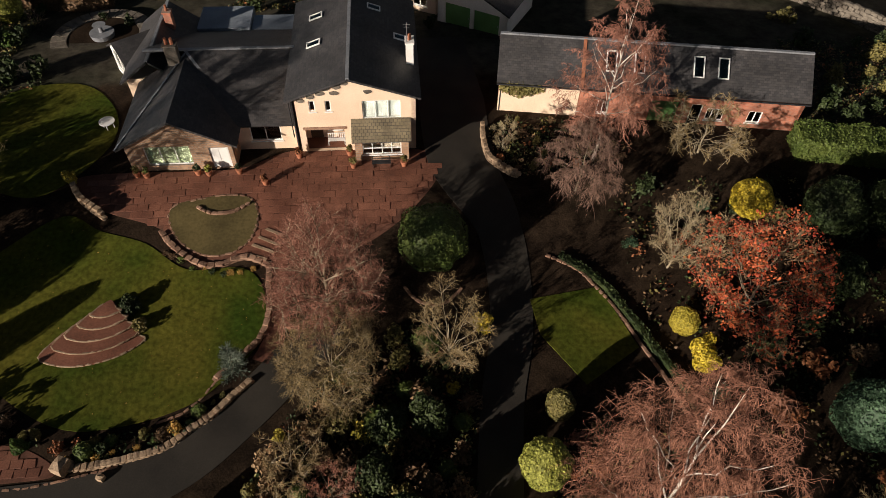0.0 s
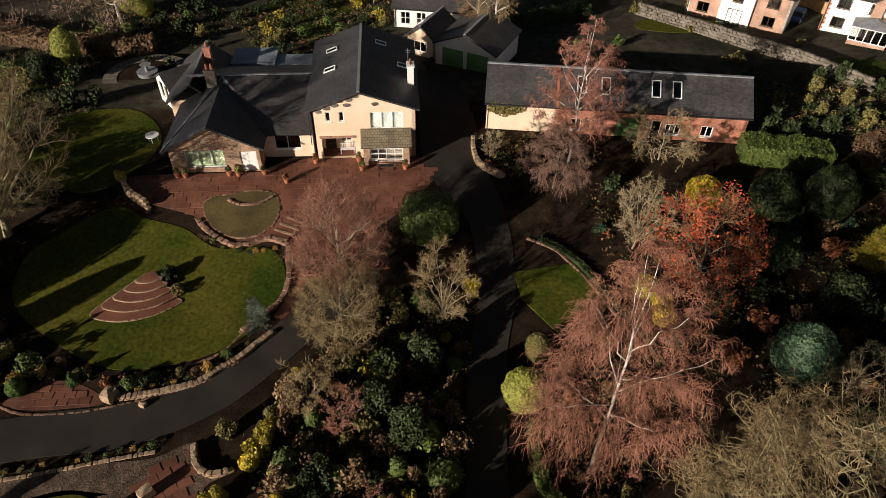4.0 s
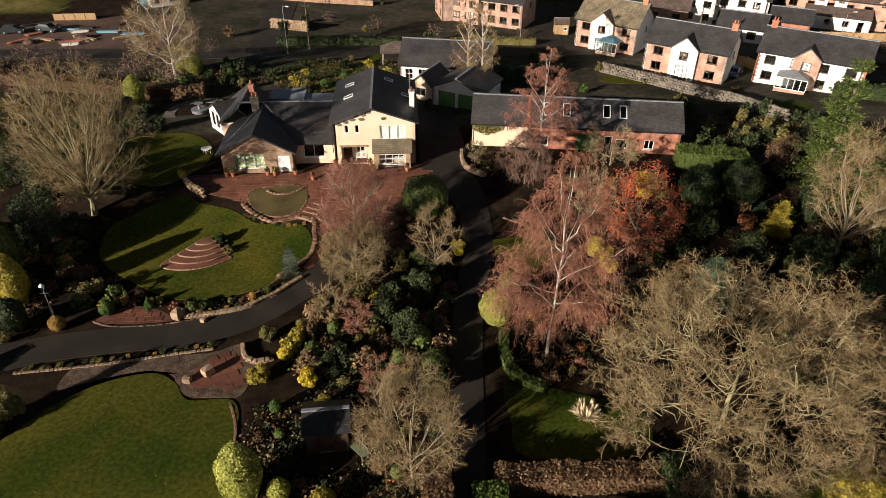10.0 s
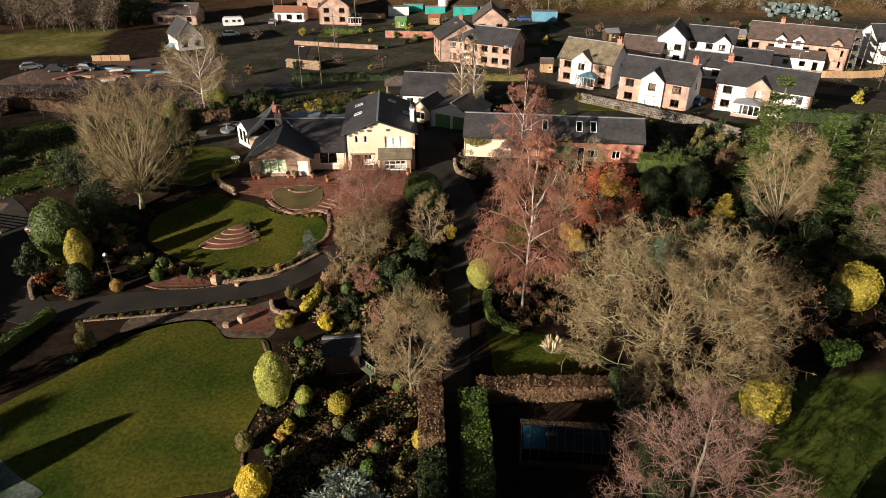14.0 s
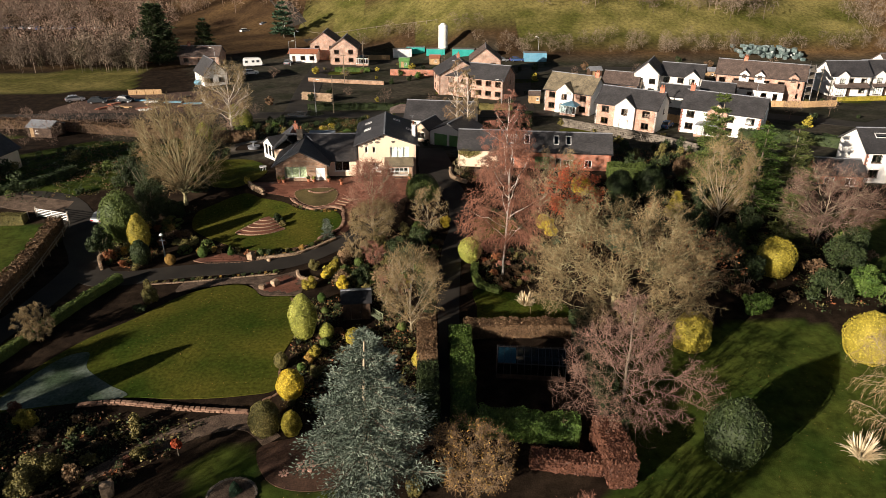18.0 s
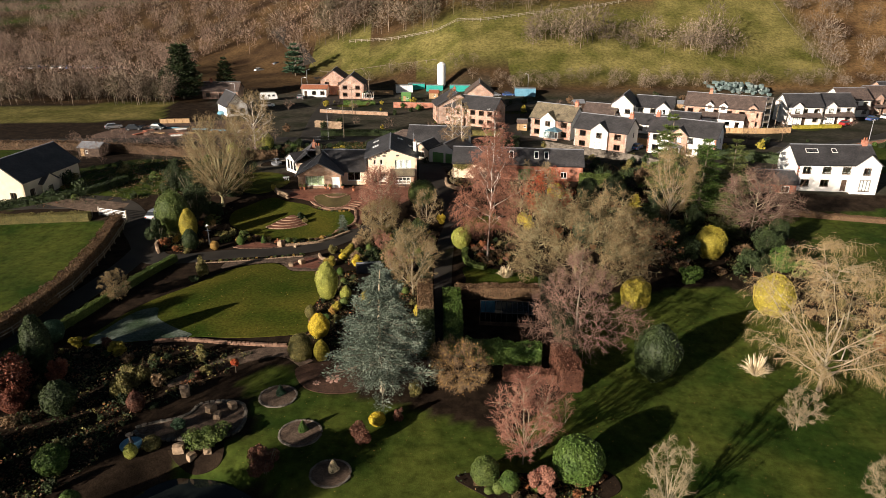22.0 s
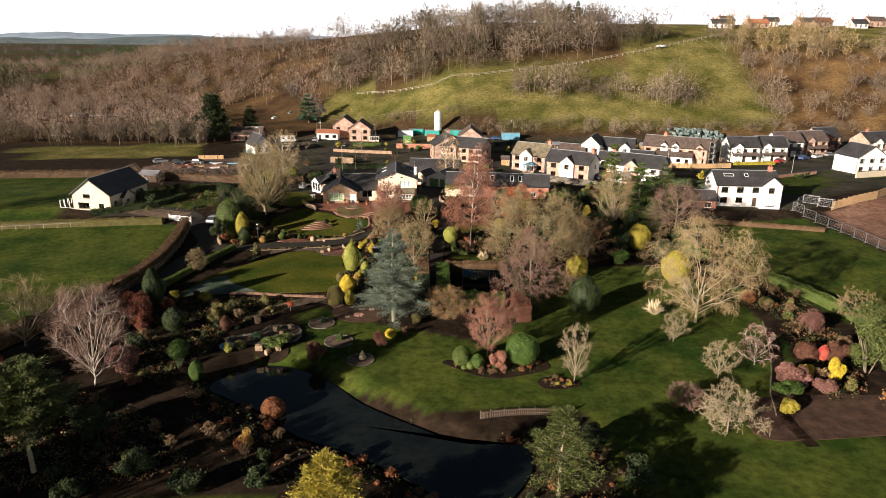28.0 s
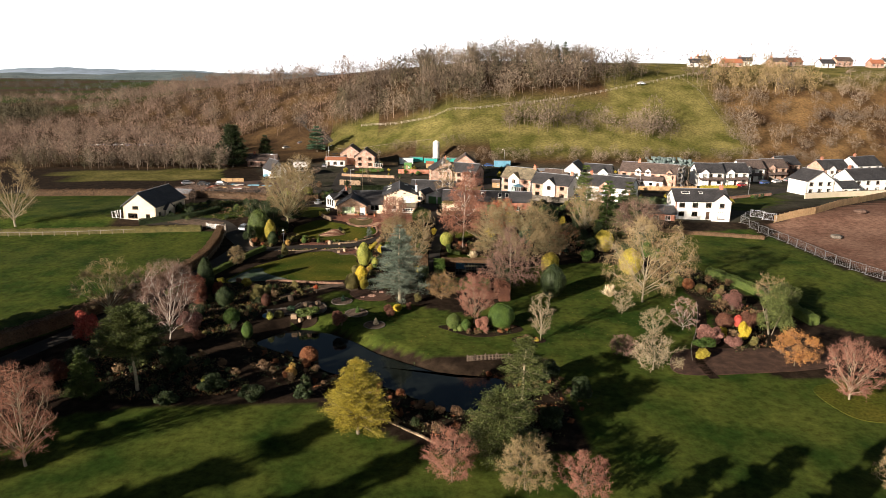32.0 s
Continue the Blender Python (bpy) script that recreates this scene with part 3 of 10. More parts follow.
patch("lawn_back", [(-9.5, 36), (-7.8, 43.8), (-3.4, 39.7), (1.5, 43), (5.6, 47), (0.9, 34), (-3.4, 27)], "lawn", "small back lawn behind the house", "lawn")
patch("pool_back", [(-14 + 4 * math.cos(a), 48 + 3 * math.sin(a)) for a in np.linspace(0, 6.0, 9)], "water", "round dark garden pool", "pool", 0.05)
ribbon("road_east", [(104, 30), (111, 34), (126, 41), (154, 60), (207, 90), (260, 112)], 6, "asphalt", "tarmac road past the terrace", "road", 0.06)
ribbon("drive_cream", [(-40, -8.5), (-48, -6.5), (-54, -4.0), (-57.5, 2), (-60, 10)], [3.4, 3.4, 4.0, 5.0, 5.0], "gravel", "pale grey gravel drive beside the cream house", "drive", 0.06)
patch("bed_brown", [(45, -83.6), (51.2, -82.4), (68.1, -83.8), (65.6, -89), (53, -90.6), (42.7, -90.2)], "leafmould", "bare brown leaf-strewn bed", "bed", 0.05)
patch("bed_right", [(59, -95.4), (64.7, -94.1), (72, -97.3), (70, -104.1), (62.7, -104.1), (59.3, -102)], "lawn", "round planted bed under a cherry", "bed", 0.06)


# plants -------------------------------------------------------------------
def unit(v):
    return v / (np.linalg.norm(v, axis=-1, keepdims=True) + 1e-9)


def sticks(P, R, sides=3, point=False):
    """Tapered tubes along polylines P (n, k, 3) with radii R (n, k); point: the last ring closes to a tip."""
    n, k, _ = P.shape
    d = unit(P[:, -1] - P[:, 0])
    ref = np.where(np.abs(d[:, 2:3]) > 0.9, np.array([[1.0, 0, 0]]), np.array([[0, 0, 1.0]]))
    u = unit(np.cross(d, ref))
    w = np.cross(d, u)
    a = np.arange(sides) * 2 * np.pi / sides
    ring = u[:, None, None] * np.cos(a)[None, None, :, None] + w[:, None, None] * np.sin(a)[None, None, :, None]
    rings = k - 1 if point else k
    V = P[:, :rings, None] + ring * R[:, :rings, None, None]
    base = (np.arange(n) * (rings * sides + point))[:, None, None]
    i, j = np.arange(sides), (np.arange(sides) + 1) % sides
    quads = np.zeros((0, 4), int)
    if rings > 1:
        lay = (np.arange(rings - 1) * sides)[None, :, None]
        quads = np.stack([base + lay + i, base + lay + j, base + lay + sides + j, base + lay + sides + i], -1).reshape(-1, 4)
    V = V.reshape(n, -1, 3)
    tris = np.zeros((0, 3), int)
    if point:
        V = np.concatenate([V, P[:, -1:]], 1)
        last = (rings - 1) * sides
        tris = np.stack([base[:, 0] + last + i, base[:, 0] + last + j, base[:, 0] + rings * sides + 0 * i], -1).reshape(-1, 3)
    return V.reshape(-1, 3), quads, tris


def curve_out(rng, S, D, L, trop, wob, k=4):
    """Polylines from S along D; trop bends them up (or down), wob makes them wander."""
    P, d = [S], unit(D)
    for _ in range(k - 1):
        d = unit(d + np.array([0, 0, trop]) / (k - 1) + rng.normal(0, wob, d.shape))
        P.append(P[-1] + d * (L / (k - 1))[:, None])
    return np.stack(P, 1)


def offshoots(rng, P, L, count, lo, hi, spread, ratio, fall=0.5):
    """Children of polylines: starts, directions and lengths."""
    n, k, _ = P.shape
    f = lo + (hi - lo) * ((np.arange(count)[None] + rng.random((n, count))) / count)
    pos = f * (k - 1)
    i = np.minimum(pos.astype(int), k - 2)
    fr = (pos - i)[..., None]
    rows = np.arange(n)[:, None]
    A, B = P[rows, i], P[rows, i + 1]
    S = A + (B - A) * fr
    d = unit(B - A)
    side = unit(np.cross(d, rng.normal(size=d.shape)))
    ang = np.radians(spread) * (0.7 + 0.6 * rng.random((n, count, 1)))
    D = d * np.cos(ang) + side * np.sin(ang)
    Lc = L[:, None] * ratio * (1 - fall * f) * (0.7 + 0.6 * rng.random((n, count)))
    return S.reshape(-1, 3), D.reshape(-1, 3), Lc.ravel()


class Cloud:
    def __init__(self):
        self.v, self.q, self.t, self.n = [], [], [], 0

    def add(self, V, q, t):
        self.v.append(V), self.q.append(q + self.n), self.t.append(t + self.n)
        self.n += len(V)

    def mesh(self, name, material):
        return ready(name, np.concatenate(self.v), [np.concatenate(self.q), np.concatenate(self.t)], material)


def leaves(rng, P, N, size, tilt=0.6, long=1.6):
    """Diamond leaves at P, facing roughly along N."""
    n = len(P)
    nn = unit(N + rng.normal(0, tilt, (n, 3)))
    u = unit(np.cross(nn, rng.normal(size=(n, 3))))
    w = np.cross(nn, u)
    s = size * (0.6 + 0.8 * rng.random((n, 1)))
    V = np.stack([P - u * s * long / 2, P + w * s / 2 + nn * s * 0.12, P + u * s * long / 2, P - w * s / 2 + nn * s * 0.12], 1).reshape(-1, 3)
    i = np.arange(n) * 4
    return V, np.stack([i, i + 1, i + 2, i + 3], 1), np.zeros((0, 3), int)


FORMS = {
    # lo: crown's foot; prof: radius at even heights; rise: how far below its tip a limb starts; droop of twigs; hollow: how far twigs keep to the outside
    "spread": dict(lo=0.18, prof=(0.55, 0.9, 1.0, 0.95, 0.78, 0.3), leader=0.7, rise=0.45, droop=0.1, wob=0.05, up=0.25),
    "vase": dict(lo=0.14, prof=(0.45, 0.75, 0.95, 1.0, 0.85, 0.4), leader=0.6, rise=0.75, droop=0.25, wob=0.04, up=0.5),
    "birch": dict(limb=0.95, lo=0.24, prof=(0.7, 1.0, 0.95, 0.75, 0.5, 0.12), leader=0.97, rise=0.3, droop=-0.9, wob=0.05, up=0.3),
    "cone": dict(limb=0.5, lo=0.10, prof=(0.9, 1.0, 0.82, 0.6, 0.38, 0.08), leader=0.97, rise=0.12, droop=0.15, wob=0.035, up=0.1),
    "oak": dict(curl=0.42, short=0.62, limb=0.42, lo=0.12, prof=(0.75, 0.97, 1.0, 0.92, 0.72, 0.35), leader=0.5, rise=0.5, droop=0.0, wob=0.15, up=0.2),
    "willow": dict(lo=0.14, prof=(0.6, 0.85, 1.0, 0.98, 0.8, 0.4), leader=0.55, rise=0.7, droop=-1.0, wob=0.06, up=0.45),
}


def tree(x, y, h, w, form, twig, bark, label, seed, size=1.0, thick=1.0, fine=0.012, leaf=None, leaf_n=0, leaf_size=0.18, name="tree", group="garden trees", lean=(0, 0), limbs=13):
    """A bare or thinly leaved tree that fills a crown of height h and width w: trunk, limbs, branches and twigs. size: how many twigs."""
    rng = np.random.default_rng(seed)
    f = FORMS[form]
    R, lo = w / 2, f["lo"] * h
    r0 = 0.016 * h * thick
    prof = lambda z: R * np.interp((z - lo) / (h - lo), np.linspace(0, 1, 6), f["prof"])
    lump = rng.random(4) * 6.28
    out = lambda a: 1 + 0.13 * np.sin(2 * a + lump[0]) + 0.10 * np.sin(3 * a + lump[1]) + 0.07 * np.sin(5 * a + lump[2])
    # trunk
    zt = np.linspace(0, f["leader"] * h, 8)
    tr = np.stack([np.cumsum(rng.normal(0, 0.006 * h, 8)), np.cumsum(rng.normal(0, 0.006 * h, 8)), zt], 1)
    tr[0, :2] = 0
    tr[:, :2] += (zt / h)[:, None] * np.array(lean)
    axis = lambda z: np.stack([np.interp(z, zt, tr[:, 0]), np.interp(z, zt, tr[:, 1]), z], -1)
    # limbs
    n1 = limbs
    k = np.arange(n1)
    a1 = k * 2.4 + rng.random(n1) * 0.7
    z1 = lo + (h - lo) * (0.12 + 0.80 * (k + rng.random(n1) * 0.8) / n1)
    d1 = prof(z1) * out(a1) * (0.62 + 0.25 * rng.random(n1))
    tip1 = axis(z1) + np.stack([np.cos(a1) * d1, np.sin(a1) * d1, 0 * a1], 1)
    zs = np.minimum(np.maximum(z1 - f["rise"] * (z1 - lo * 0.6) - 0.15 * d1, lo * 0.55), zt[-1] * 0.98)
    s1 = axis(zs)
    mid = (s1 + tip1) / 2 + np.stack([np.cos(a1), np.sin(a1), 0 * a1], 1) * (0.08 * d1)[:, None] + np.array([0, 0, 1.0]) * (f["up"] * 0.25 * d1)[:, None]
    t = np.linspace(0, 1, 7)[None, :, None]
    P1 = (1 - t) ** 2 * s1[:, None] + 2 * t * (1 - t) * mid[:, None] + t ** 2 * tip1[:, None]
    P1[:, 1:-1] += rng.normal(0, f["wob"] * w * 0.18, P1[:, 1:-1].shape)
    # branches to points spread through the crown
    n2 = int(150 * size * max(1.0, w / 10))
    a2 = rng.random(n2) * 6.283
    z2 = lo + (h - lo) * rng.random(n2) ** 0.9 * 0.97
    keep = rng.random(n2) < np.interp((z2 - lo) / (h - lo), np.linspace(0, 1, 6), np.maximum(f["prof"], 0.3))
    a2, z2 = a2[keep], z2[keep]
    q2 = ((0.5 if form == "oak" else 0.25) + (0.48 if form == "oak" else 0.70) * rng.random(len(a2)) ** 0.55) * prof(z2) * out(a2)
    tip2 = axis(z2) + np.stack([np.cos(a2) * q2, np.sin(a2) * q2, 0 * a2], 1)
    if form == "oak":
        hub = tip2[:: max(1, len(tip2) // 150)]
        tip2 = hub[rng.integers(0, len(hub), len(tip2))] + rng.normal(0, 0.042 * w, tip2.shape)
    lp = np.concatenate([P1[:, 1:].reshape(-1, 3), tr[3:]])
    Ph = None
    if form == "oak":
        sh = lp[((hub[:, None] * [0.75, 0.75, 0.92] - lp[None]) ** 2).sum(-1).argmin(1)]
        th = np.linspace(0, 1, 6)[None, :, None]
        Ph = sh[:, None] * (1 - th) + hub[:, None] * th
        Ph[:, 1:-1] += rng.normal(0, 0.022 * w, Ph[:, 1:-1].shape)
        lp = np.concatenate([Ph[:, 3:].reshape(-1, 3), lp])
    want = tip2 * [0.8, 0.8, 1] - [0, 0, 0.10 * h * (f["droop"] > -0.5)]
    dd = ((want[:, None] - lp[None]) ** 2).sum(-1) + 4.0 * np.maximum(0, lp[None, :, 2] - tip2[:, None, 2]) ** 2
    s2 = lp[dd.argmin(1)]
    t = np.linspace(0, 1, 5)[None, :, None]
    m2 = (s2 + tip2) / 2 + np.array([0, 0, 1.0]) * (np.linalg.norm(tip2 - s2, axis=1) * (0.12 if f["droop"] > -0.5 else 0.22))[:, None]
    P2 = (1 - t) ** 2 * s2[:, None] + 2 * t * (1 - t) * m2[:, None] + t ** 2 * tip2[:, None]
    P2[:, 1:] += rng.normal(0, f.get("curl", f["wob"] * min(w * 0.12, 1.6)), P2[:, 1:].shape)
    # side shoots and twigs
    n3 = {"oak": 13, "birch": 12, "willow": 11}.get(form, 9)
    L2 = np.maximum(np.linalg.norm(P2[:, -1] - P2[:, 0], axis=1), 0.08 * w)
    S3, D3, L3 = offshoots(rng, P2, L2, n3, 0.25, 1.0, 55, 0.42, 0.3)
    cap = min(0.13 * w, f.get("short", 1.15))
    L3 = np.clip(L3, 0.25 * cap, cap)
    P3 = curve_out(rng, S3, D3, L3, f["droop"] * 0.8, 0.18, 3)
    S4, D4, L4 = offshoots(rng, P3, L3, 6 if form == "oak" else 5, 0.15, 1.0, 50, 0.7, 0.2)
    P4 = curve_out(rng, S4, D4, np.clip(L4, 0.2, 0.42 if form == "oak" else 0.7), f["droop"] * 1.2, 0.22, 2)
    wood_, fork, crown = Cloud(), Cloud(), Cloud()
    taper = np.linspace(1, 0.08 if f["leader"] > 0.9 else 0.3, 8)
    taper[0] = 1.4
    wood_.add(*sticks(tr[None], r0 * taper[None], 8))
    rl = r0 * f.get("limb", 1.0) * np.interp(zs / h, [0, 1], [0.5, 0.25])[:, None] * np.linspace(1, 0.3, 7)[None]
    fork.add(*sticks(P1, rl, 5))
    if Ph is not None:
        fork.add(*sticks(Ph, r0 * 0.17 * np.linspace(1, 0.4, 6)[None] * np.ones((len(Ph), 1)), 4))
    (crown if form in ("birch", "cone") else fork).add(*sticks(P2, np.maximum(r0 * (0.055 if form == "oak" else 0.13) * f.get("limb", 1.0) ** 0.4 * np.linspace(1, 0.3, 5)[None], fine * 1.1) * np.ones((len(P2), 1)), 3))
    crown.add(*sticks(P3, np.array([[1.35, 1.1, 0.8]]) * fine * np.ones((len(P3), 1)), 3, point=True))
    crown.add(*sticks(P4, np.array([[1.0, 0.5]]) * fine * np.ones((len(P4), 1)), 3, point=True))
    ob = thing(name, label, "tree", group, at=pose(x, y, Tz(x, y) - 0.15))
    hang("trunk", wood_.mesh("trunk", bark), ob)
    hang("boughwork", fork.mesh("boughwork", bark), ob)
    hang("crown", crown.mesh("crown", twig), ob)
    if leaf:
        pick = P4[rng.integers(0, len(P4), leaf_n), 1] + rng.normal(0, 0.12, (leaf_n, 3))
        lf = Cloud()
        lf.add(*leaves(rng, pick, np.array([[0, 0, 0.5]]), leaf_size, 1.0))
        hang("leafage", lf.mesh("leafage", leaf), ob)
    return ob


def lump_shape(d, ph, w, h, form):
    """Places on a lumpy crown that stands on z = 0, in the directions d."""
    lump = sum(np.sin(d[:, 0] * (3 + k) + ph[k, 0]) * np.sin(d[:, 1] * (4 + k) + ph[k, 1] + d[:, 2] * 3) for k in range(6)) / 6
    rad = (1 + 0.16 * lump)[:, None]
    if form == "egg":
        taper = np.where(d[:, 2] > 0, 1 - 0.35 * d[:, 2] ** 2, 1.0)
        P = d * rad * np.stack([taper * w / 2, taper * w / 2, np.full(len(d), h / 2)], 1) + [0, 0, h / 2]
    elif form == "dome":
        P = d * rad * [w / 2, w / 2, h * 0.62] + [0, 0, h * 0.38]
    else:
        P = d * rad * [w / 2, w / 2, h / 2] + [0, 0, h / 2]
    P[:, 2] = np.maximum(P[:, 2], 0.03)
    return P


def loose_points(rng, n, w, h, form):
    """Points and normals on an uneven cone or a heap of lobes."""
    d = unit(rng.normal(size=(n, 3)))
    if form == "cone":
        zz = rng.random(n) ** 1.5
        a = rng.random(n) * 6.28
        rr = (1 - zz) ** 0.8 * (1 + 0.15 * np.sin(a * 3 + zz * 9 + n))
        return np.stack([np.cos(a) * rr * w / 2, np.sin(a) * rr * w / 2, zz * h], 1), np.stack([np.cos(a), np.sin(a), 0 * a + 0.4], 1)
    m = 14
    hub = unit(rng.normal(size=(m, 3))) * (0.35 + 0.4 * rng.random((m, 1)))
    size = 0.22 + 0.26 * rng.random(m)
    k = rng.integers(0, m, n)
    P = (hub[k] + d * size[k][:, None] * (0.75 + 0.35 * rng.random((n, 1)))) * [w / 2, w / 2, h * 0.52] + [0, 0, h * 0.46]
    P[:, 2] = np.maximum(P[:, 2], 0.03)
    return P, d


def shrub_meshes(seed, w, h, form, leaf, size, n):
    rng = np.random.default_rng(seed)
    out = Cloud()
    if form in ("ball", "egg", "dome"):
        ph = rng.random((6, 2)) * 6.28
        d = unit(rng.normal(size=(n, 3)))
        out.add(*leaves(rng, lump_shape(d, ph, w, h, form) * (1 + rng.normal(0, 0.012, (n, 1))), d, size, 0.5))
        # dense inner body
        nu, nv = 18, 11
        uu, vv = np.meshgrid(np.arange(nu) * 2 * np.pi / nu, np.linspace(0.04, 3.10, nv))
        dd = np.stack([np.cos(uu) * np.sin(vv), np.sin(uu) * np.sin(vv), np.cos(vv)], -1).reshape(-1, 3)
        core = (lump_shape(dd, ph, w, h, form) - [0, 0, h / 2]) * 0.93 + [0, 0, h / 2]
        a, b = (np.arange(nv - 1)[:, None] * nu + np.arange(nu)).ravel(), (np.arange(nv - 1)[:, None] * nu + (np.arange(nu) + 1) % nu).ravel()
        out.add(core, np.stack([a, a + nu, b + nu, b], 1), np.zeros((0, 3), int))
    else:
        P, N = loose_points(rng, int(n * 1.5), w, h, form)
        out.add(*leaves(rng, P, N, size))
    stems = Cloud()
    m = 7
    a = rng.random(m) * 6.28
    top = np.stack([np.cos(a) * w * 0.3, np.sin(a) * w * 0.3, 0 * a + h * 0.7], 1)
    Ps = np.stack([top * [0.15, 0.15, 0], top * [0.5, 0.5, 0.5], top], 1)
    stems.add(*sticks(Ps, np.full((m, 3), 1.0) * np.array([[0.03, 0.022, 0.01]]) * max(0.6, h / 2), 4))
    return out.mesh("foliage", leaf), stems.mesh("stemwork", "bark")


def shrub(x, y, w, h, leaf, label, seed, form="ball", size=0.16, n=None, name="shrub", group="garden shrubs", stalk=0.0, category="shrub"):
    size *= 0.66
    n = n or int(min(4600, 1.5 * 3.14 * w * (w / 2 + h) / (size * size)))
    z = Tz(x, y)
    ob = thing(name, label, category, group, at=pose(x, y, z - 0.03))
    fol, stems = shrub_meshes(seed, w, h - stalk, form, leaf, size, n)
    hang("foliage", fol, ob, at=pose(0, 0, stalk))
    if stalk:
        hang("trunk", Solid().tube(0, 0, -0.1, stalk + (h - stalk) * 0.5, 0.06 * max(1, w / 2), 0.04 * max(1, w / 2), 8).mesh("trunk", "bark"), ob)
    else:
        hang("stem", stems, ob)
    return ob


def conifer(x, y, h, w, leaf, label, seed, lo=0.12, tiers=15, per=9, droop=-0.15, dens=26, needle=0.34, bark="bark", name="conifer", gaps=0.25, shape=0.9, group="garden conifers"):
    """A conifer: trunk, whorls of boughs, and sprays of needles along them."""
    rng = np.random.default_rng(seed)
    wood, bough, fol = Cloud(), Cloud(), Cloud()
    P = curve_out(rng, np.zeros((1, 3)), np.array([[0, 0, 1.0]]), np.array([h * 0.97]), 0.2, 0.02, 6)
    wood.add(*sticks(P, 0.02 * h * np.linspace(1.1, 0.15, 6)[None], 8))
    S, D, L = [], [], []
    for k in range(tiers):
        f = lo + (1 - lo) * (k + 0.5 * rng.random()) / tiers
        reach = w / 2 * (1 - f) ** shape / (1 - lo) ** shape
        for j in range(per):
            if rng.random() < gaps * 0.7:
                continue
            a = 6.28 * (j + rng.random() * 0.8 + 0.37 * k) / per
            S.append((0, 0, f * h)), D.append((math.cos(a), math.sin(a), 0.25 * f)), L.append(max(0.25, reach * (0.65 + 0.5 * rng.random())))
    S, D, L = np.array(S), np.array(D), np.array(L)
    B = curve_out(rng, S, D, L, droop, 0.10, 4)
    bough.add(*sticks(B, np.maximum(0.012, 0.02 * L)[:, None] * np.linspace(1, 0.3, 4)[None], 4))
    needle, dens = (needle * 0.72, dens * 1.55) if needle < 0.5 else (needle, dens)
    cnt = np.maximum(6, (dens * L).astype(int))
    idx = np.repeat(np.arange(len(B)), cnt)
    f = 0.2 + 0.8 * rng.random(len(idx)) ** 0.8
    pos = f * 3
    i = np.minimum(pos.astype(int), 2)
    pt = B[idx, i] + (B[idx, i + 1] - B[idx, i]) * (pos - i)[:, None]
    side = rng.normal(size=pt.shape) * [1, 1, 0.35]
    spread = (0.10 + 0.16 * L[idx] * (1 - f * 0.6))[:, None]
    pt = pt + side * spread
    d = unit(D[idx] * 0.6 + side * 0.8 + [0, 0, 0.15])
    up = unit(rng.normal(0, 0.5, pt.shape) + [0, 0, 1])
    u, s = d, needle * (0.6 + 0.8 * rng.random((len(pt), 1)))
    v = unit(np.cross(up, u))
    V = np.stack([pt - u * s * 0.5, pt + v * s * 0.2 + up * s * 0.05, pt + u * s * 0.6, pt - v * s * 0.2 + up * s * 0.05], 1).reshape(-1, 3)
    q = np.arange(len(pt)) * 4
    fol.add(V, np.stack([q, q + 1, q + 2, q + 3], 1), np.zeros((0, 3), int))
    z = Tz(x, y)
    ob = thing(name, label, "conifer", group, at=pose(x, y, z - 0.1))
    hang("trunk", wood.mesh("trunk", bark), ob)
    hang("boughwork", bough.mesh("boughwork", "bark"), ob)
    hang("needles", fol.mesh("needles", leaf), ob)
    return ob


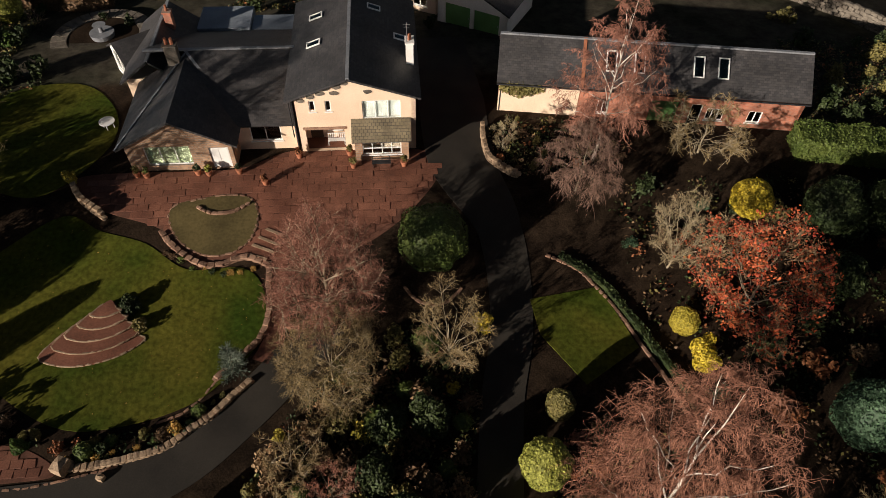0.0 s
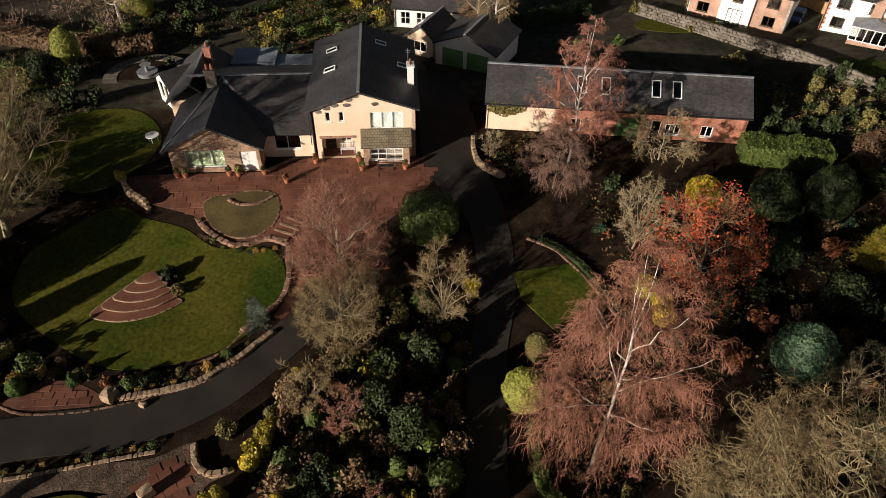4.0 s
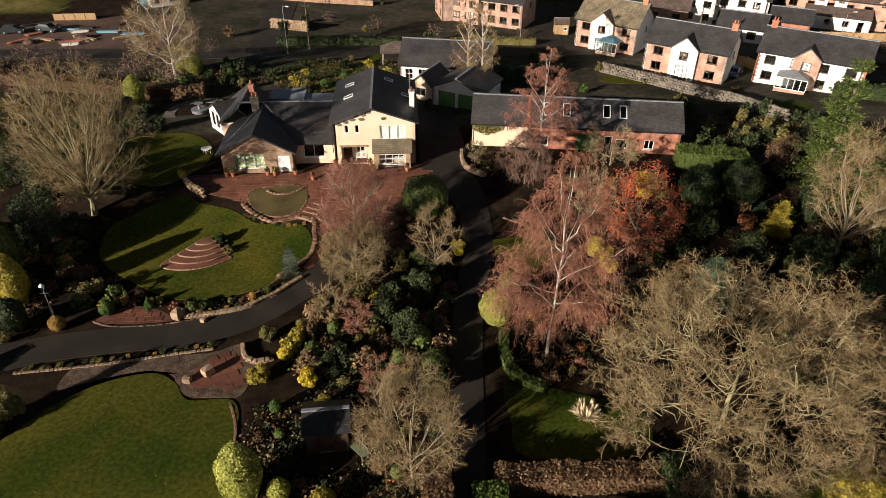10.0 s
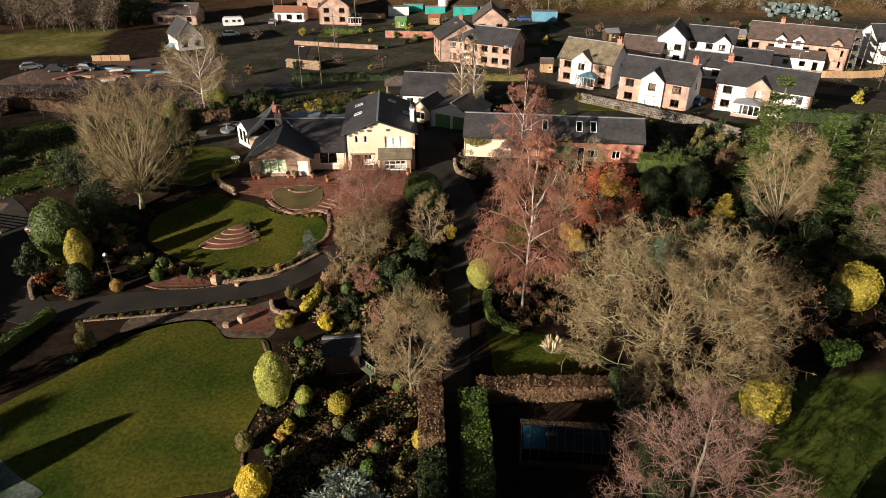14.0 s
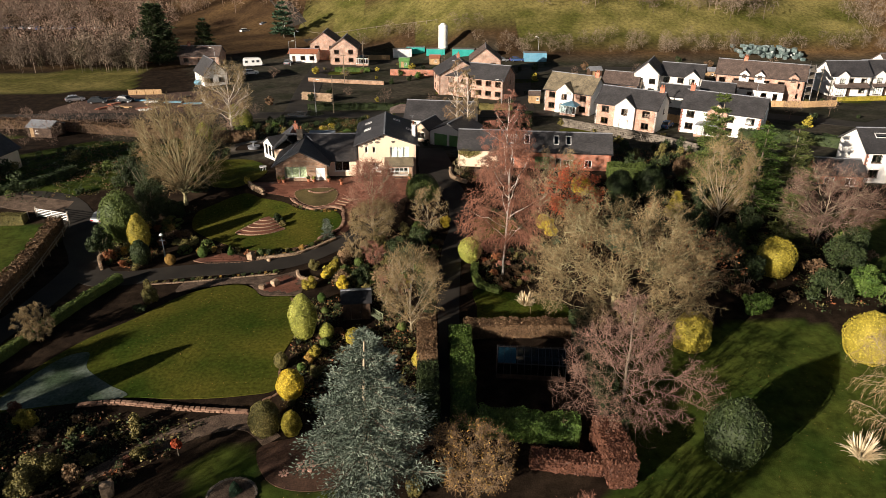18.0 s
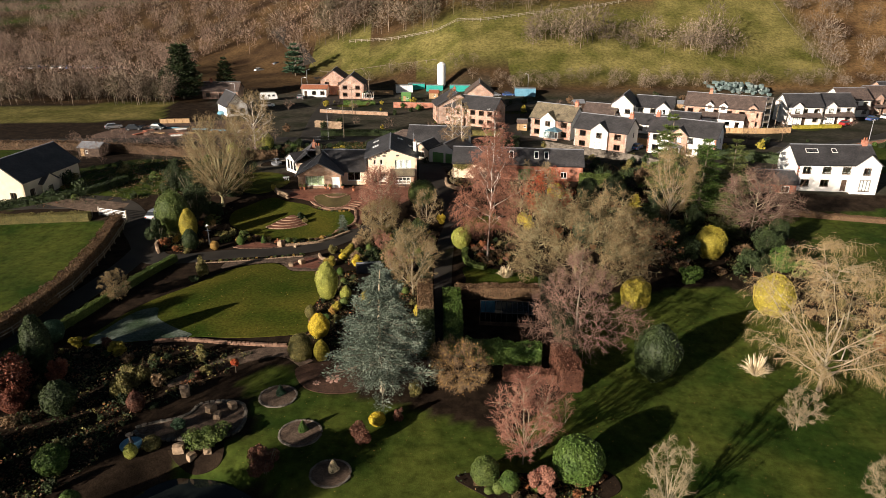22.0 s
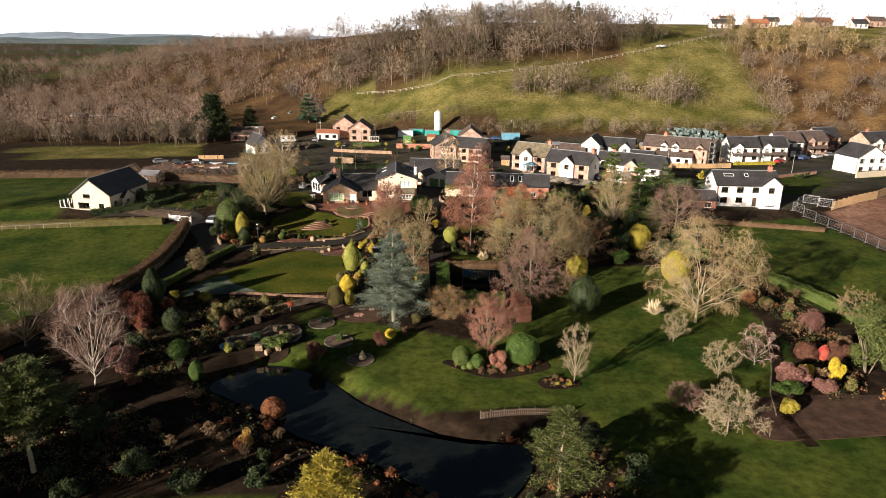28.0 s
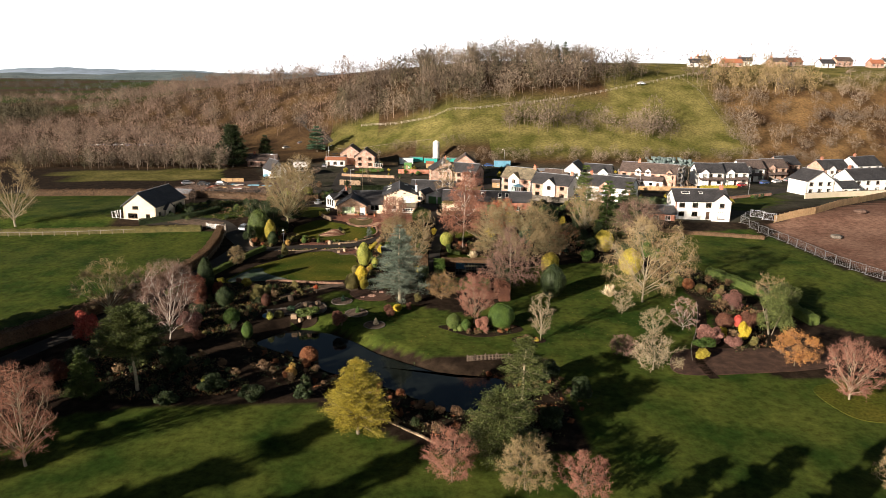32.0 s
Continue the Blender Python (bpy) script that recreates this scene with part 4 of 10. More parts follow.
def hedge(pts, width, height, leaf, label, seed, size=0.16, per=4, name="hedge", base=None, closed=False, dens=1.6):
    """A clipped hedge along a line: inner body of twigs and a skin of leaves."""
    rng = np.random.default_rng(seed)
    P = smooth_loop(pts, per, closed) if per > 1 else np.array(pts, float)
    seg = np.linalg.norm(np.diff(P, axis=0), axis=1)
    d = np.gradient(P, axis=0)
    d /= np.linalg.norm(d, axis=1)[:, None]
    nrm = np.stack([-d[:, 1], d[:, 0]], 1)
    zg = T(P[:, 0], P[:, 1])
    prof = np.array([(-0.5, -0.1), (-0.5, 0.85), (-0.36, 0.97), (0.36, 0.97), (0.5, 0.85), (0.5, -0.1)])
    body = np.concatenate([np.c_[P + nrm * (c * width * 0.9), zg + zz * height * 0.96] for c, zz in prof])
    n = len(P)
    i = np.arange(n - 1)
    quads = np.concatenate([np.stack([k * n + i, k * n + i + 1, (k + 1) * n + i + 1, (k + 1) * n + i], 1) for k in range(5)])
    ends = np.array([[0, n, 2 * n, 3 * n], [0, 3 * n, 4 * n, 5 * n], [n - 1, 4 * n - 1, 3 * n - 1, 2 * n - 1], [n - 1, 6 * n - 1, 5 * n - 1, 4 * n - 1]])
    ob = thing(name, label, "hedge", "garden hedges", at=pose(0, 0, 0))
    c0 = np.r_[P.mean(0), zg.mean()]
    ob.matrix_world = pose(*c0)
    hang("body", ready("body", body - c0, np.concatenate([quads, ends]), leaf), ob)
    total = seg.sum()
    size *= 0.72
    m = int(min(24000, 0.9 * dens * total * (width + 2 * height) / (size * size)))
    s = rng.random(m) * total
    cum = np.r_[0, np.cumsum(seg)]
    k = np.clip(np.searchsorted(cum, s) - 1, 0, n - 2)
    fr = ((s - cum[k]) / seg[k])[:, None]
    ctr, nn, gz = P[k] + (P[k + 1] - P[k]) * fr, nrm[k], zg[k] + (zg[k + 1] - zg[k]) * fr[:, 0]
    g = rng.random(m) * (width + 2 * height)
    wob = 1 + 0.05 * np.sin(s * 1.7 + seed) + 0.03 * np.sin(s * 4.1)
    left, right = g < height, g > height + width
    off = np.where(left, -0.5, np.where(right, 0.5, (g - height) / width - 0.5)) * width * wob
    hh = np.where(left, g, np.where(right, g - height - width, height * wob)) * np.where(left | right, wob, 1)
    N = np.where((left | right)[:, None], np.c_[nn * np.where(left, -1, 1)[:, None], np.zeros(m)], np.array([[0, 0, 1.0]]))
    pt = np.c_[ctr + nn * off[:, None], gz + hh] + rng.normal(0, 0.05, (m, 3))
    skin = Cloud()
    skin.add(*leaves(rng, pt - c0, N, size, 0.45))
    for e, sgn in ((0, -1), (n - 1, 1)):
        m = int(1.4 * width * height / (size * size))
        across, up = rng.random(m) - 0.5, rng.random(m)
        p = np.c_[P[e] + nrm[e] * (across * width)[:, None] + d[e] * sgn * 0.06, zg[e] + up * height]
        skin.add(*leaves(rng, p - c0 + rng.normal(0, 0.04, (m, 3)), np.array([[*(d[e] * sgn), 0.2]]), size, 0.45))
    hang("foliage", skin.mesh("foliage", leaf), ob)
    return ob


# buildings ----------------------------------------------------------------
def wall_mesh(w, h, th, holes, material, gable=0.0, apex=None, base=-0.6, name="wall"):
    """A wall along x from 0 to w, its outer face at y = 0, with rectangular openings and an optional gable."""
    xs = sorted({0, w, *[a for o in holes for a in (o[0], o[0] + o[2])]})
    zs = sorted({base, h, *[a for o in holes for a in (o[1], o[1] + o[3])]})
    ni, nj = len(xs) - 1, len(zs) - 1
    solid = lambda i, j: 0 <= i < ni and 0 <= j < nj and not any(o[0] < (xs[i] + xs[i + 1]) / 2 < o[0] + o[2] and o[1] < (zs[j] + zs[j + 1]) / 2 < o[1] + o[3] for o in holes)
    V, idx, Q, R = [], {}, [], []

    def at(i, j, k):
        if (i, j, k) not in idx:
            idx[i, j, k] = len(V)
            V.append((xs[i], k * th, zs[j]))
        return idx[i, j, k]

    for i in range(ni):
        for j in range(nj):
            if not solid(i, j):
                continue
            f = [at(i, j, 0), at(i + 1, j, 0), at(i + 1, j + 1, 0), at(i, j + 1, 0)]
            b = [at(i, j, 1), at(i + 1, j, 1), at(i + 1, j + 1, 1), at(i, j + 1, 1)]
            Q += [f, b[::-1]]
            for e, (di, dj) in enumerate(((0, -1), (1, 0), (0, 1), (-1, 0))):
                if not solid(i + di, j + dj) and not (gable and e == 2 and j == nj - 1):
                    Q.append([f[(e + 1) % 4], f[e], b[e], b[(e + 1) % 4]])
    if gable:
        a = len(V)
        V += [(w / 2 if apex is None else apex, 0, h + gable), (w / 2 if apex is None else apex, th, h + gable)]
        for i in range(ni):
            R += [[at(i, nj, 0), at(i + 1, nj, 0), a], [at(i + 1, nj, 1), at(i, nj, 1), a + 1]]
        Q += [[at(0, nj, 0), a, a + 1, at(0, nj, 1)], [a, at(ni, nj, 0), at(ni, nj, 1), a + 1]]
    V = np.array(V, float)
    return ready(name, V, [np.array(Q), np.array(R)] if R else np.array(Q), material, np.stack([V[:, 0] + V[:, 1], V[:, 2]], 1))


def window_into(parent, at, w, h, th, bars=(2, 1), frame="white_paint", curtain=None, sill=True):
    """A window unit filling an opening, its lower left corner at the pose: frame and bars, panes, sill."""
    fw = 0.07
    xs = [w * k / bars[0] for k in range(bars[0] + 1)]
    zs = [h * k / bars[1] for k in range(bars[1] + 1)]
    lights = [(xa + (fw if xa == 0 else 0.03), za + (fw if za == 0 else 0.025), xb - xa - (fw if xa == 0 else 0.03) - (fw if xb == w else 0.03), zb - za - (fw if za == 0 else 0.025) - (fw if zb == h else 0.025)) for xa, xb in zip(xs, xs[1:]) for za, zb in zip(zs, zs[1:])]
    win = hang("window", wall_mesh(w, h, 0.08, lights, frame, base=0.0, name="window"), parent, at=at @ pose(0, 0.05, 0))
    g = hang("pane", Solid().box(fw, w - fw, 0.035, 0.047, fw, h - fw).mesh("pane", "glass"), win)
    g.visible_shadow = False
    if sill:
        hang("sill", Solid().box(-0.08, w + 0.08, -0.12, 0.07, -0.08, -0.004).mesh("sill", frame), win)
    if curtain:
        hang("curtain", Solid().box(0.02, w - 0.02, 0.15, 0.19, 0.02, h - 0.02).mesh("curtain", curtain), win)
    return win


def chimney_on(parent, x, y, z, h=1.2, w=0.9, d=0.6, material="brick_red", pots=2):
    s = Solid().box(x - w / 2, x + w / 2, y - d / 2, y + d / 2, z - 0.6, z + h).box(x - w / 2 - 0.07, x + w / 2 + 0.07, y - d / 2 - 0.07, y + d / 2 + 0.07, z + h, z + h + 0.12)
    c = hang("chimney", s.mesh("chimney", material), parent)
    for k in range(pots):
        px = x + (k - (pots - 1) / 2) * 0.42
        hang("chimney_pot", Solid().tube(px, y, z + h + 0.12, z + h + 0.6, 0.14, 0.11, 10).mesh("chimney_pot", "terracotta"), c)


def gable_roof(parent, w, d, eave, rise, axis, material, over=0.35, x0=0.0, y0=0.0, thick=0.16, ridge=None):
    """Two slopes over a w by d plan; axis: the ridge's direction."""
    if axis == "x":
        k = rise / (d / 2)
        e, r, z = over, d / 2, eave - over * k
        A = [(x0 - over, y0 - e, z), (x0 + w + over, y0 - e, z), (x0 + w + over, y0 + r, eave + rise), (x0 - over, y0 + r, eave + rise)]
        B = [(x0 + w + over, y0 + d + e, z), (x0 - over, y0 + d + e, z), (x0 - over, y0 + r, eave + rise), (x0 + w + over, y0 + r, eave + rise)]
    else:
        r = w / 2 if ridge is None else ridge
        k1, k2 = rise / r, rise / (w - r)
        A = [(x0 - over, y0 + d + over, eave - over * k1), (x0 - over, y0 - over, eave - over * k1), (x0 + r, y0 - over, eave + rise), (x0 + r, y0 + d + over, eave + rise)]
        B = [(x0 + w + over, y0 - over, eave - over * k2), (x0 + w + over, y0 + d + over, eave - over * k2), (x0 + r, y0 + d + over, eave + rise), (x0 + r, y0 - over, eave + rise)]
    up = np.array([0, 0, thick])
    for c in (A, B):
        hang("roof_slope", Solid().slab(*[np.array(p) + up for p in c], thick).mesh("roof_slope", material), parent)
    a, b = (np.array(A[3]), np.array(A[2]))
    dr = unit(b - a)
    s = Solid()
    n = max(2, int(np.linalg.norm(b - a) / 0.5))
    for i in range(n):
        p, q = a + (b - a) * i / n, a + (b - a) * (i + 0.96) / n
        if axis == "x":
            s.box(min(p[0], q[0]), max(p[0], q[0]), p[1] - 0.12, p[1] + 0.12, p[2] + thick - 0.06, p[2] + thick + 0.07)
        else:
            s.box(p[0] - 0.12, p[0] + 0.12, min(p[1], q[1]), max(p[1], q[1]), p[2] + thick - 0.06, p[2] + thick + 0.07)
    hang("ridge_tiles", s.mesh("ridge_tiles", "lead"), parent)


SIDES = {"front": lambda w, d: pose(0, 0, 0), "right": lambda w, d: pose(w, 0, 0, 0, 0, 90), "back": lambda w, d: pose(w, d, 0, 0, 0, 180), "left": lambda w, d: pose(0, d, 0, 0, 0, -90)}


def house(name, label, at, w, d, eave, rise, axis="x", wall="render_white", roof="slate", openings=None, side_wall=None, over=0.35, chimneys=(), group="village houses", th=0.3, category="house", gutter=True, ridge=None, frame="white_paint"):
    """openings: {side: [(x, z, width, height, kind, bars)]}; kinds: win, door, or a curtain material."""
    ob = thing(name, label, category, group, at=at)
    openings = openings or {}
    for side, place in SIDES.items():
        ln = w if side in ("front", "back") else d
        holes = openings.get(side, [])
        gab = rise if (side in ("left", "right")) == (axis == "x") else 0
        ap = ridge if gab and side == "front" else (w - ridge if gab and ridge and side == "back" else None)
        inset = 0.0 if side in ("front", "back") else th
        mtl = wall if side in ("front", "back") or not side_wall else side_wall
        wl = hang("wall", wall_mesh(ln, eave, th, holes, mtl, gab, ap), ob, at=place(w, d))
        for hx, hz, hw, hh, kind, *bars in holes:
            if kind == "open":
                continue
            if kind == "door":
                dr = hang("door", Solid().box(0.03, hw - 0.03, 0.1, 0.16, 0, hh - 0.03).mesh("door", bars[0] if bars else "dark_wood"), ob, at=place(w, d) @ pose(hx, 0, hz))
                hang("handle", Solid().box(hw - 0.2, hw - 0.12, 0.05, 0.1, hh * 0.45, hh * 0.5).mesh("handle", "metal_grey"), dr)
            else:
                window_into(ob, place(w, d) @ pose(hx, 0, hz), hw, hh, th, bars[0] if bars else (2, 1), frame, None if kind == "win" else kind)
    gable_roof(ob, w, d, eave, rise, axis, roof, over, ridge=ridge)
    hang("floor", Solid().box(th, w - th, th, d - th, -0.1, 0.05).mesh("floor", "pale_wood"), ob)
    if gutter and axis == "x":
        k = rise / (d / 2)
        hang("gutter", Solid().box(-over, w + over, -over - 0.1, -over, eave - over * k - 0.02, eave - over * k + 0.09).mesh("gutter", "metal_black"), ob)
        hang("downpipe", Solid().tube(0.12, -0.06, -0.1, eave - over * k, 0.045, sides=8).mesh("downpipe", "metal_black"), ob)
    for c in chimneys:
        chimney_on(ob, *c)
    return ob


def front_gable(ob, x, w, out, eave, rise, wall, roof, win, depth=3.0):
    """A projecting gabled bay on the front of a house."""
    bay = hang("gable_bay", wall_mesh(w, eave, 0.25, [win[:4]], wall, rise), ob, at=pose(x, -out, 0))
    if out > 0.3:
        for cx in (0, w - 0.25):
            hang("bay_cheek", Solid().box(cx, cx + 0.25, 0.25, out, -0.6, eave).mesh("bay_cheek", wall), bay)
    window_into(bay, pose(win[0], 0, win[1]), win[2], win[3], 0.25, (2, 1), "dark_wood")
    A = [(-0.25, depth, eave - 0.25 * rise / (w / 2)), (-0.25, -0.25, eave - 0.25 * rise / (w / 2)), (w / 2, -0.25, eave + rise), (w / 2, depth, eave + rise)]
    B = [(w + 0.25, -0.25, A[0][2]), (w + 0.25, depth, A[0][2]), (w / 2, depth, eave + rise), (w / 2, -0.25, eave + rise)]
    for c in (A, B):
        hang("bay_roof", Solid().slab(*[np.array(p) + [0, 0, 0.15] for p in c], 0.14).mesh("bay_roof", roof), bay)
    return bay


def rooflight(parent, at, w=0.8, l=1.2):
    s = Solid().box(0, w, 0, 0.09, 0, 0.09).box(0, w, l - 0.09, l, 0, 0.09).box(0, 0.09, 0.09, l - 0.09, 0, 0.09).box(w - 0.09, w, 0.09, l - 0.09, 0, 0.09)
    f = hang("rooflight", s.mesh("rooflight", "white_paint"), parent, at=at)
    hang("pane", Solid().box(0.09, w - 0.09, 0.09, l - 0.09, 0.03, 0.05).mesh("pane", "glass_blue"), f)
    return f


# the main house -----------------------------------------------------------
HZ = 0.12
win3 = (3, 1)
main = house("main_house", "cream rendered gabled house with dark slate roof and stone wing", pose(0, 0, HZ), 9.0, 12.5, 4.95, 1.65, "y", "render_cream", "slate",
             {"front": [(1.3, 3.75, 0.42, 0.95, "win", (1, 1)), (2.45, 3.75, 0.42, 0.95, "win", (1, 1)), (5.1, 2.95, 2.8, 1.65, "curtain_white", win3), (0.75, 0.0, 2.9, 2.1, "open"), (5.2, 0.7, 2.5, 1.1, "win", (4, 2))],
              "right": [(3, 0.9, 1.2, 1.2, "win"), (7, 0.9, 1.2, 1.2, "win")]}, over=0.4, group="main house", ridge=4.25)
# recessed porch with an inner wall, a door and a window
hang("porch_back", wall_mesh(3.6, 2.3, 0.15, [(0.5, 0.0, 0.95, 2.0), (1.9, 0.8, 1.0, 1.0)], "render_cream", name="porch_back"), main, at=pose(0.4, 1.5, 0))
hang("door", Solid().box(0, 0.95, 0.02, 0.08, 0, 2.0).mesh("door", "dark_wood"), main, at=pose(0.9, 1.5, 0))
window_into(main, pose(2.3, 1.5, 0.8), 1.0, 1.0, 0.15, (2, 1))
hang("porch_floor", Solid().box(0.4, 4.0, 0.3, 1.5, -0.2, 0.06).mesh("porch_floor", "flag"), main)
hang("porch_ceiling", Solid().box(0.4, 4.0, 0.3, 1.5, 2.12, 2.2).mesh("porch_ceiling", "white_paint"), main)
# white chimney on the right eave, with a pot and an aerial
chimney_on(main, 8.75, 3.9, 5.4, 1.5, 0.55, 0.9, "render_white", 1)
hang("aerial", Solid().tube(8.55, 3.6, 6.8, 8.6, 0.025, sides=6).box(8.3, 8.8, 3.59, 3.61, 8.4, 8.43).box(8.35, 8.75, 3.59, 3.61, 8.2, 8.23).mesh("aerial", "metal_grey"), main)
slope_l, slope_r = math.degrees(math.atan2(1.65, 4.25)), math.degrees(math.atan2(1.65, 4.75))
for yy in (5.2, 9.0):
    rooflight(main, pose(1.0, yy, 5.0 + 1.0 * 1.65 / 4.25 + 0.16, 0, -slope_l, 0), 1.15, 0.75)
for xx, yy in ((5.6, 9.6), (7.6, 6.3)):
    rooflight(main, pose(xx, yy, 6.6 - (xx - 4.25) * 1.65 / 4.75 + 0.17, 0, slope_r, 0), 1.1, 0.75)
# stones set into the gable
rngs = np.random.default_rng(3)
for xx, zz in ((0.75, 4.75), (1.5, 5.05), (2.2, 5.3), (3.2, 5.35), (3.45, 5.85), (2.6, 5.75), (3.9, 6.15), (5.6, 5.4)):
    a = np.linspace(0, 6.28, 8)[:-1]
    r = 0.2 + 0.1 * rngs.random(7)
    V = np.concatenate([np.stack([xx + np.cos(a) * r * 1.3, 0 * a - 0.05, zz + np.sin(a) * r * 0.7], 1), np.stack([xx + np.cos(a) * r * 1.4, 0 * a + 0.05, zz + np.sin(a) * r * 0.8], 1), [[xx, -0.06, zz]]])
    i = np.arange(7)
    j = (i + 1) % 7
    hang("wall_stone", ready("wall_stone", V, [np.stack([i, i + 7, j + 7, j], 1), np.stack([i, j, 0 * i + 14], 1)], "grey_stone"), main)
hang("porch_lintel", Solid().box(0.6, 3.8, -0.06, -0.003, 2.1, 2.32).mesh("porch_lintel", "red_stone"), main)
hang("downpipe", Solid().tube(0.1, -0.09, 0, 4.7, 0.05, sides=8).tube(-0.12, -0.09, 1.5, 4.6, 0.045, sides=8).mesh("downpipe", "metal_black"), main)
# bay with lean-to roof
bay = hang("bay", wall_mesh(4.0, 2.0, 0.3, [(0.55, 0.55, 2.9, 1.15)], "sandstone"), main, at=pose(4.4, -1.25, 0))
for cx in (0, 3.7):
    hang("bay_cheek", Solid().box(cx, cx + 0.3, 0.3, 1.25, -0.4, 2.0).mesh("bay_cheek", "sandstone"), bay)
window_into(bay, pose(0.55, 0, 0.55), 2.9, 1.15, 0.3, (4, 2))
hang("bay_roof", Solid().slab((-0.2, -0.3, 1.98), (4.2, -0.3, 1.98), (4.2, 1.26, 3.0), (-0.2, 1.26, 3.0), 0.12).mesh("bay_roof", "tile_moss"), bay)

# link and stone wing, part of the same building
link = hang("link_wall", wall_mesh(4.6, 2.5, 0.3, [(1.1, 0.75, 2.3, 1.6)], "render_cream"), main, at=pose(-4.55, 0.5, 0))
window_into(link, pose(1.1, 0, 0.75), 2.3, 1.6, 0.3, (2, 1))
hang("link_roof", Solid().slab((-5.2, 0.15, 2.45), (0.0, 0.15, 2.45), (0.0, 6.4, 5.0), (-5.2, 6.4, 5.0), 0.16).slab((0.0, 12.6, 2.7), (-11.5, 12.6, 2.7), (-11.5, 6.4, 5.0), (0.0, 6.4, 5.0), 0.16).slab((-8.3, 5.66, 4.7), (-5.2, 1.55, 3.02), (-5.2, 6.4, 5.0), (-8.3, 6.4, 5.0), 0.16).mesh("link_roof", "slate"), main)
wing = hang("stone_gable", wall_mesh(7.6, 2.45, 0.45, [(1.25, 0.4, 3.3, 1.8), (5.9, 0.02, 1.4, 1.95)], "sandstone", 2.0, 3.75), main, at=pose(-12.05, -1.55, 0))
window_into(wing, pose(1.25, 0.1, 0.4), 3.3, 1.8, 0.4, (3, 1), curtain="curtain")
wd = hang("door", Solid().box(0, 1.4, 0.1, 0.18, 0, 1.95).box(0.08, 0.66, 0.08, 0.1, 0.15, 1.8).box(0.74, 1.32, 0.08, 0.1, 0.15, 1.8).mesh("door", "white_paint"), wing, "white panelled door", at=pose(5.9, 0, 0.02))
for ax, bx, by in ((-12.05, -11.6, 6.2), (-4.9, -4.45, 0.6)):
    hang("wing_wall", Solid().box(ax, bx, -1.1, by, -0.5, 2.45).mesh("wing_wall", "sandstone"), main)
AP = (-8.3, 4.55)
hang("wing_roof", Solid().slab((-12.6, 6.4, 2.3), (-12.6, -1.95, 2.3), (AP[0], -1.95, AP[1] + 0.15), (AP[0], 6.4, AP[1] + 0.15), 0.16).mesh("wing_roof", "slate"), main)
hang("wing_roof", Solid().slab((-3.95, -1.95, 2.35), (-3.95, 3.2, 2.35), (AP[0], 6.4, AP[1] + 0.15), (AP[0], -1.95, AP[1] + 0.15), 0.16).mesh("wing_roof", "slate"), main)
hang("valley_lead", Solid().slab((-4.2, 0.7, 2.62), (-3.95, 0.7, 2.62), (-8.2, 6.3, 4.98), (-8.45, 6.3, 4.98), 0.05).mesh("valley_lead", "lead"), main)
hang("verge_lead", Solid().slab((-12.62, -1.99, 2.38), (-12.45, -1.99, 2.46), (AP[0], 6.3, AP[1] + 0.26), (AP[0] - 0.2, 6.3, AP[1] + 0.19), 0.05).mesh("verge_lead", "lead"), main)
hang("ridge_tiles", Solid().box(-11.5, 0, 6.28, 6.52, 4.96, 5.08).mesh("ridge_tiles", "lead"), main)
chimney_on(main, -9.1, 5.6, 4.9, 1.0, 0.9, 0.6, "grey_stone", 2)
# rear range with a second chimney, flat roofs and a white gabled garden room
hang("rear_wall", Solid().box(-13.5, -9.2, 6.2, 14.2, -0.5, 2.6).mesh("rear_wall", "render_cream"), main)
gable_roof(main, 4.6, 8.3, 2.6, 1.7, "y", "slate", 0.3, -13.6, 6.0)
chimney_on(main, -10.6, 11.5, 4.2, 1.0, 0.6, 0.6, "brick_red", 1)
hang("flat_roof", Solid().box(-9.0, -4.6, 12.7, 16.2, -0.4, 2.9).mesh("flat_roof", "flat_roof"), main)
hang("flat_roof", Solid().box(-4.5, -0.1, 12.9, 15.2, -0.4, 2.6).mesh("flat_roof", "flat_roof"), main)
gr = hang("garden_room", wall_mesh(4.4, 2.3, 0.15, [(0.4, 0.3, 1.1, 1.9), (1.65, 0.3, 1.1, 1.9), (2.9, 0.3, 1.1, 1.9)], "white_paint", 1.2), main, at=pose(-16.2, 11.6, 0, 0, 0, -55))
for k in range(3):
    window_into(gr, pose(0.4 + 1.25 * k, 0, 0.3), 1.1, 1.9, 0.15, (1, 1))
hang("garden_room_roof", Solid().slab((-0.2, 5.0, 2.2), (-0.2, -0.25, 2.2), (2.2, -0.25, 3.65), (2.2, 5.0, 3.65), 0.12).slab((4.6, -0.25, 2.2), (4.6, 5.0, 2.2), (2.2, 5.0, 3.65), (2.2, -0.25, 3.65), 0.12).mesh("garden_room_roof", "slate"), gr)

# coach house --------------------------------------------------------------
CA = -9.2
coach = house("coach_house", "long low coach house of red brick with slate roof", pose(15.9, 4.4, 0.0, 0, 0, CA), 24.0, 5.8, 3.0, 2.25, "x", "brick_red", "slate",
              {"front": [(8.0, 0.5, 0.9, 1.2, "win"), (12.2, 0.0, 2.2, 2.1, "door", "green_door"), (15.4, 0.0, 0.9, 2.0, "win", (1, 1)), (16.7, 0.6, 1.4, 1.1, "win", (3, 1)), (20.0, 0.6, 1.1, 1.1, "win")]}, over=0.25, group="outbuildings", category="outbuilding")
hang("render_panel", Solid().box(-0.02, 6.4, -0.05, 0.0, -0.5, 2.96).mesh("render_panel", "render_cream"), coach, "cream rendered front")
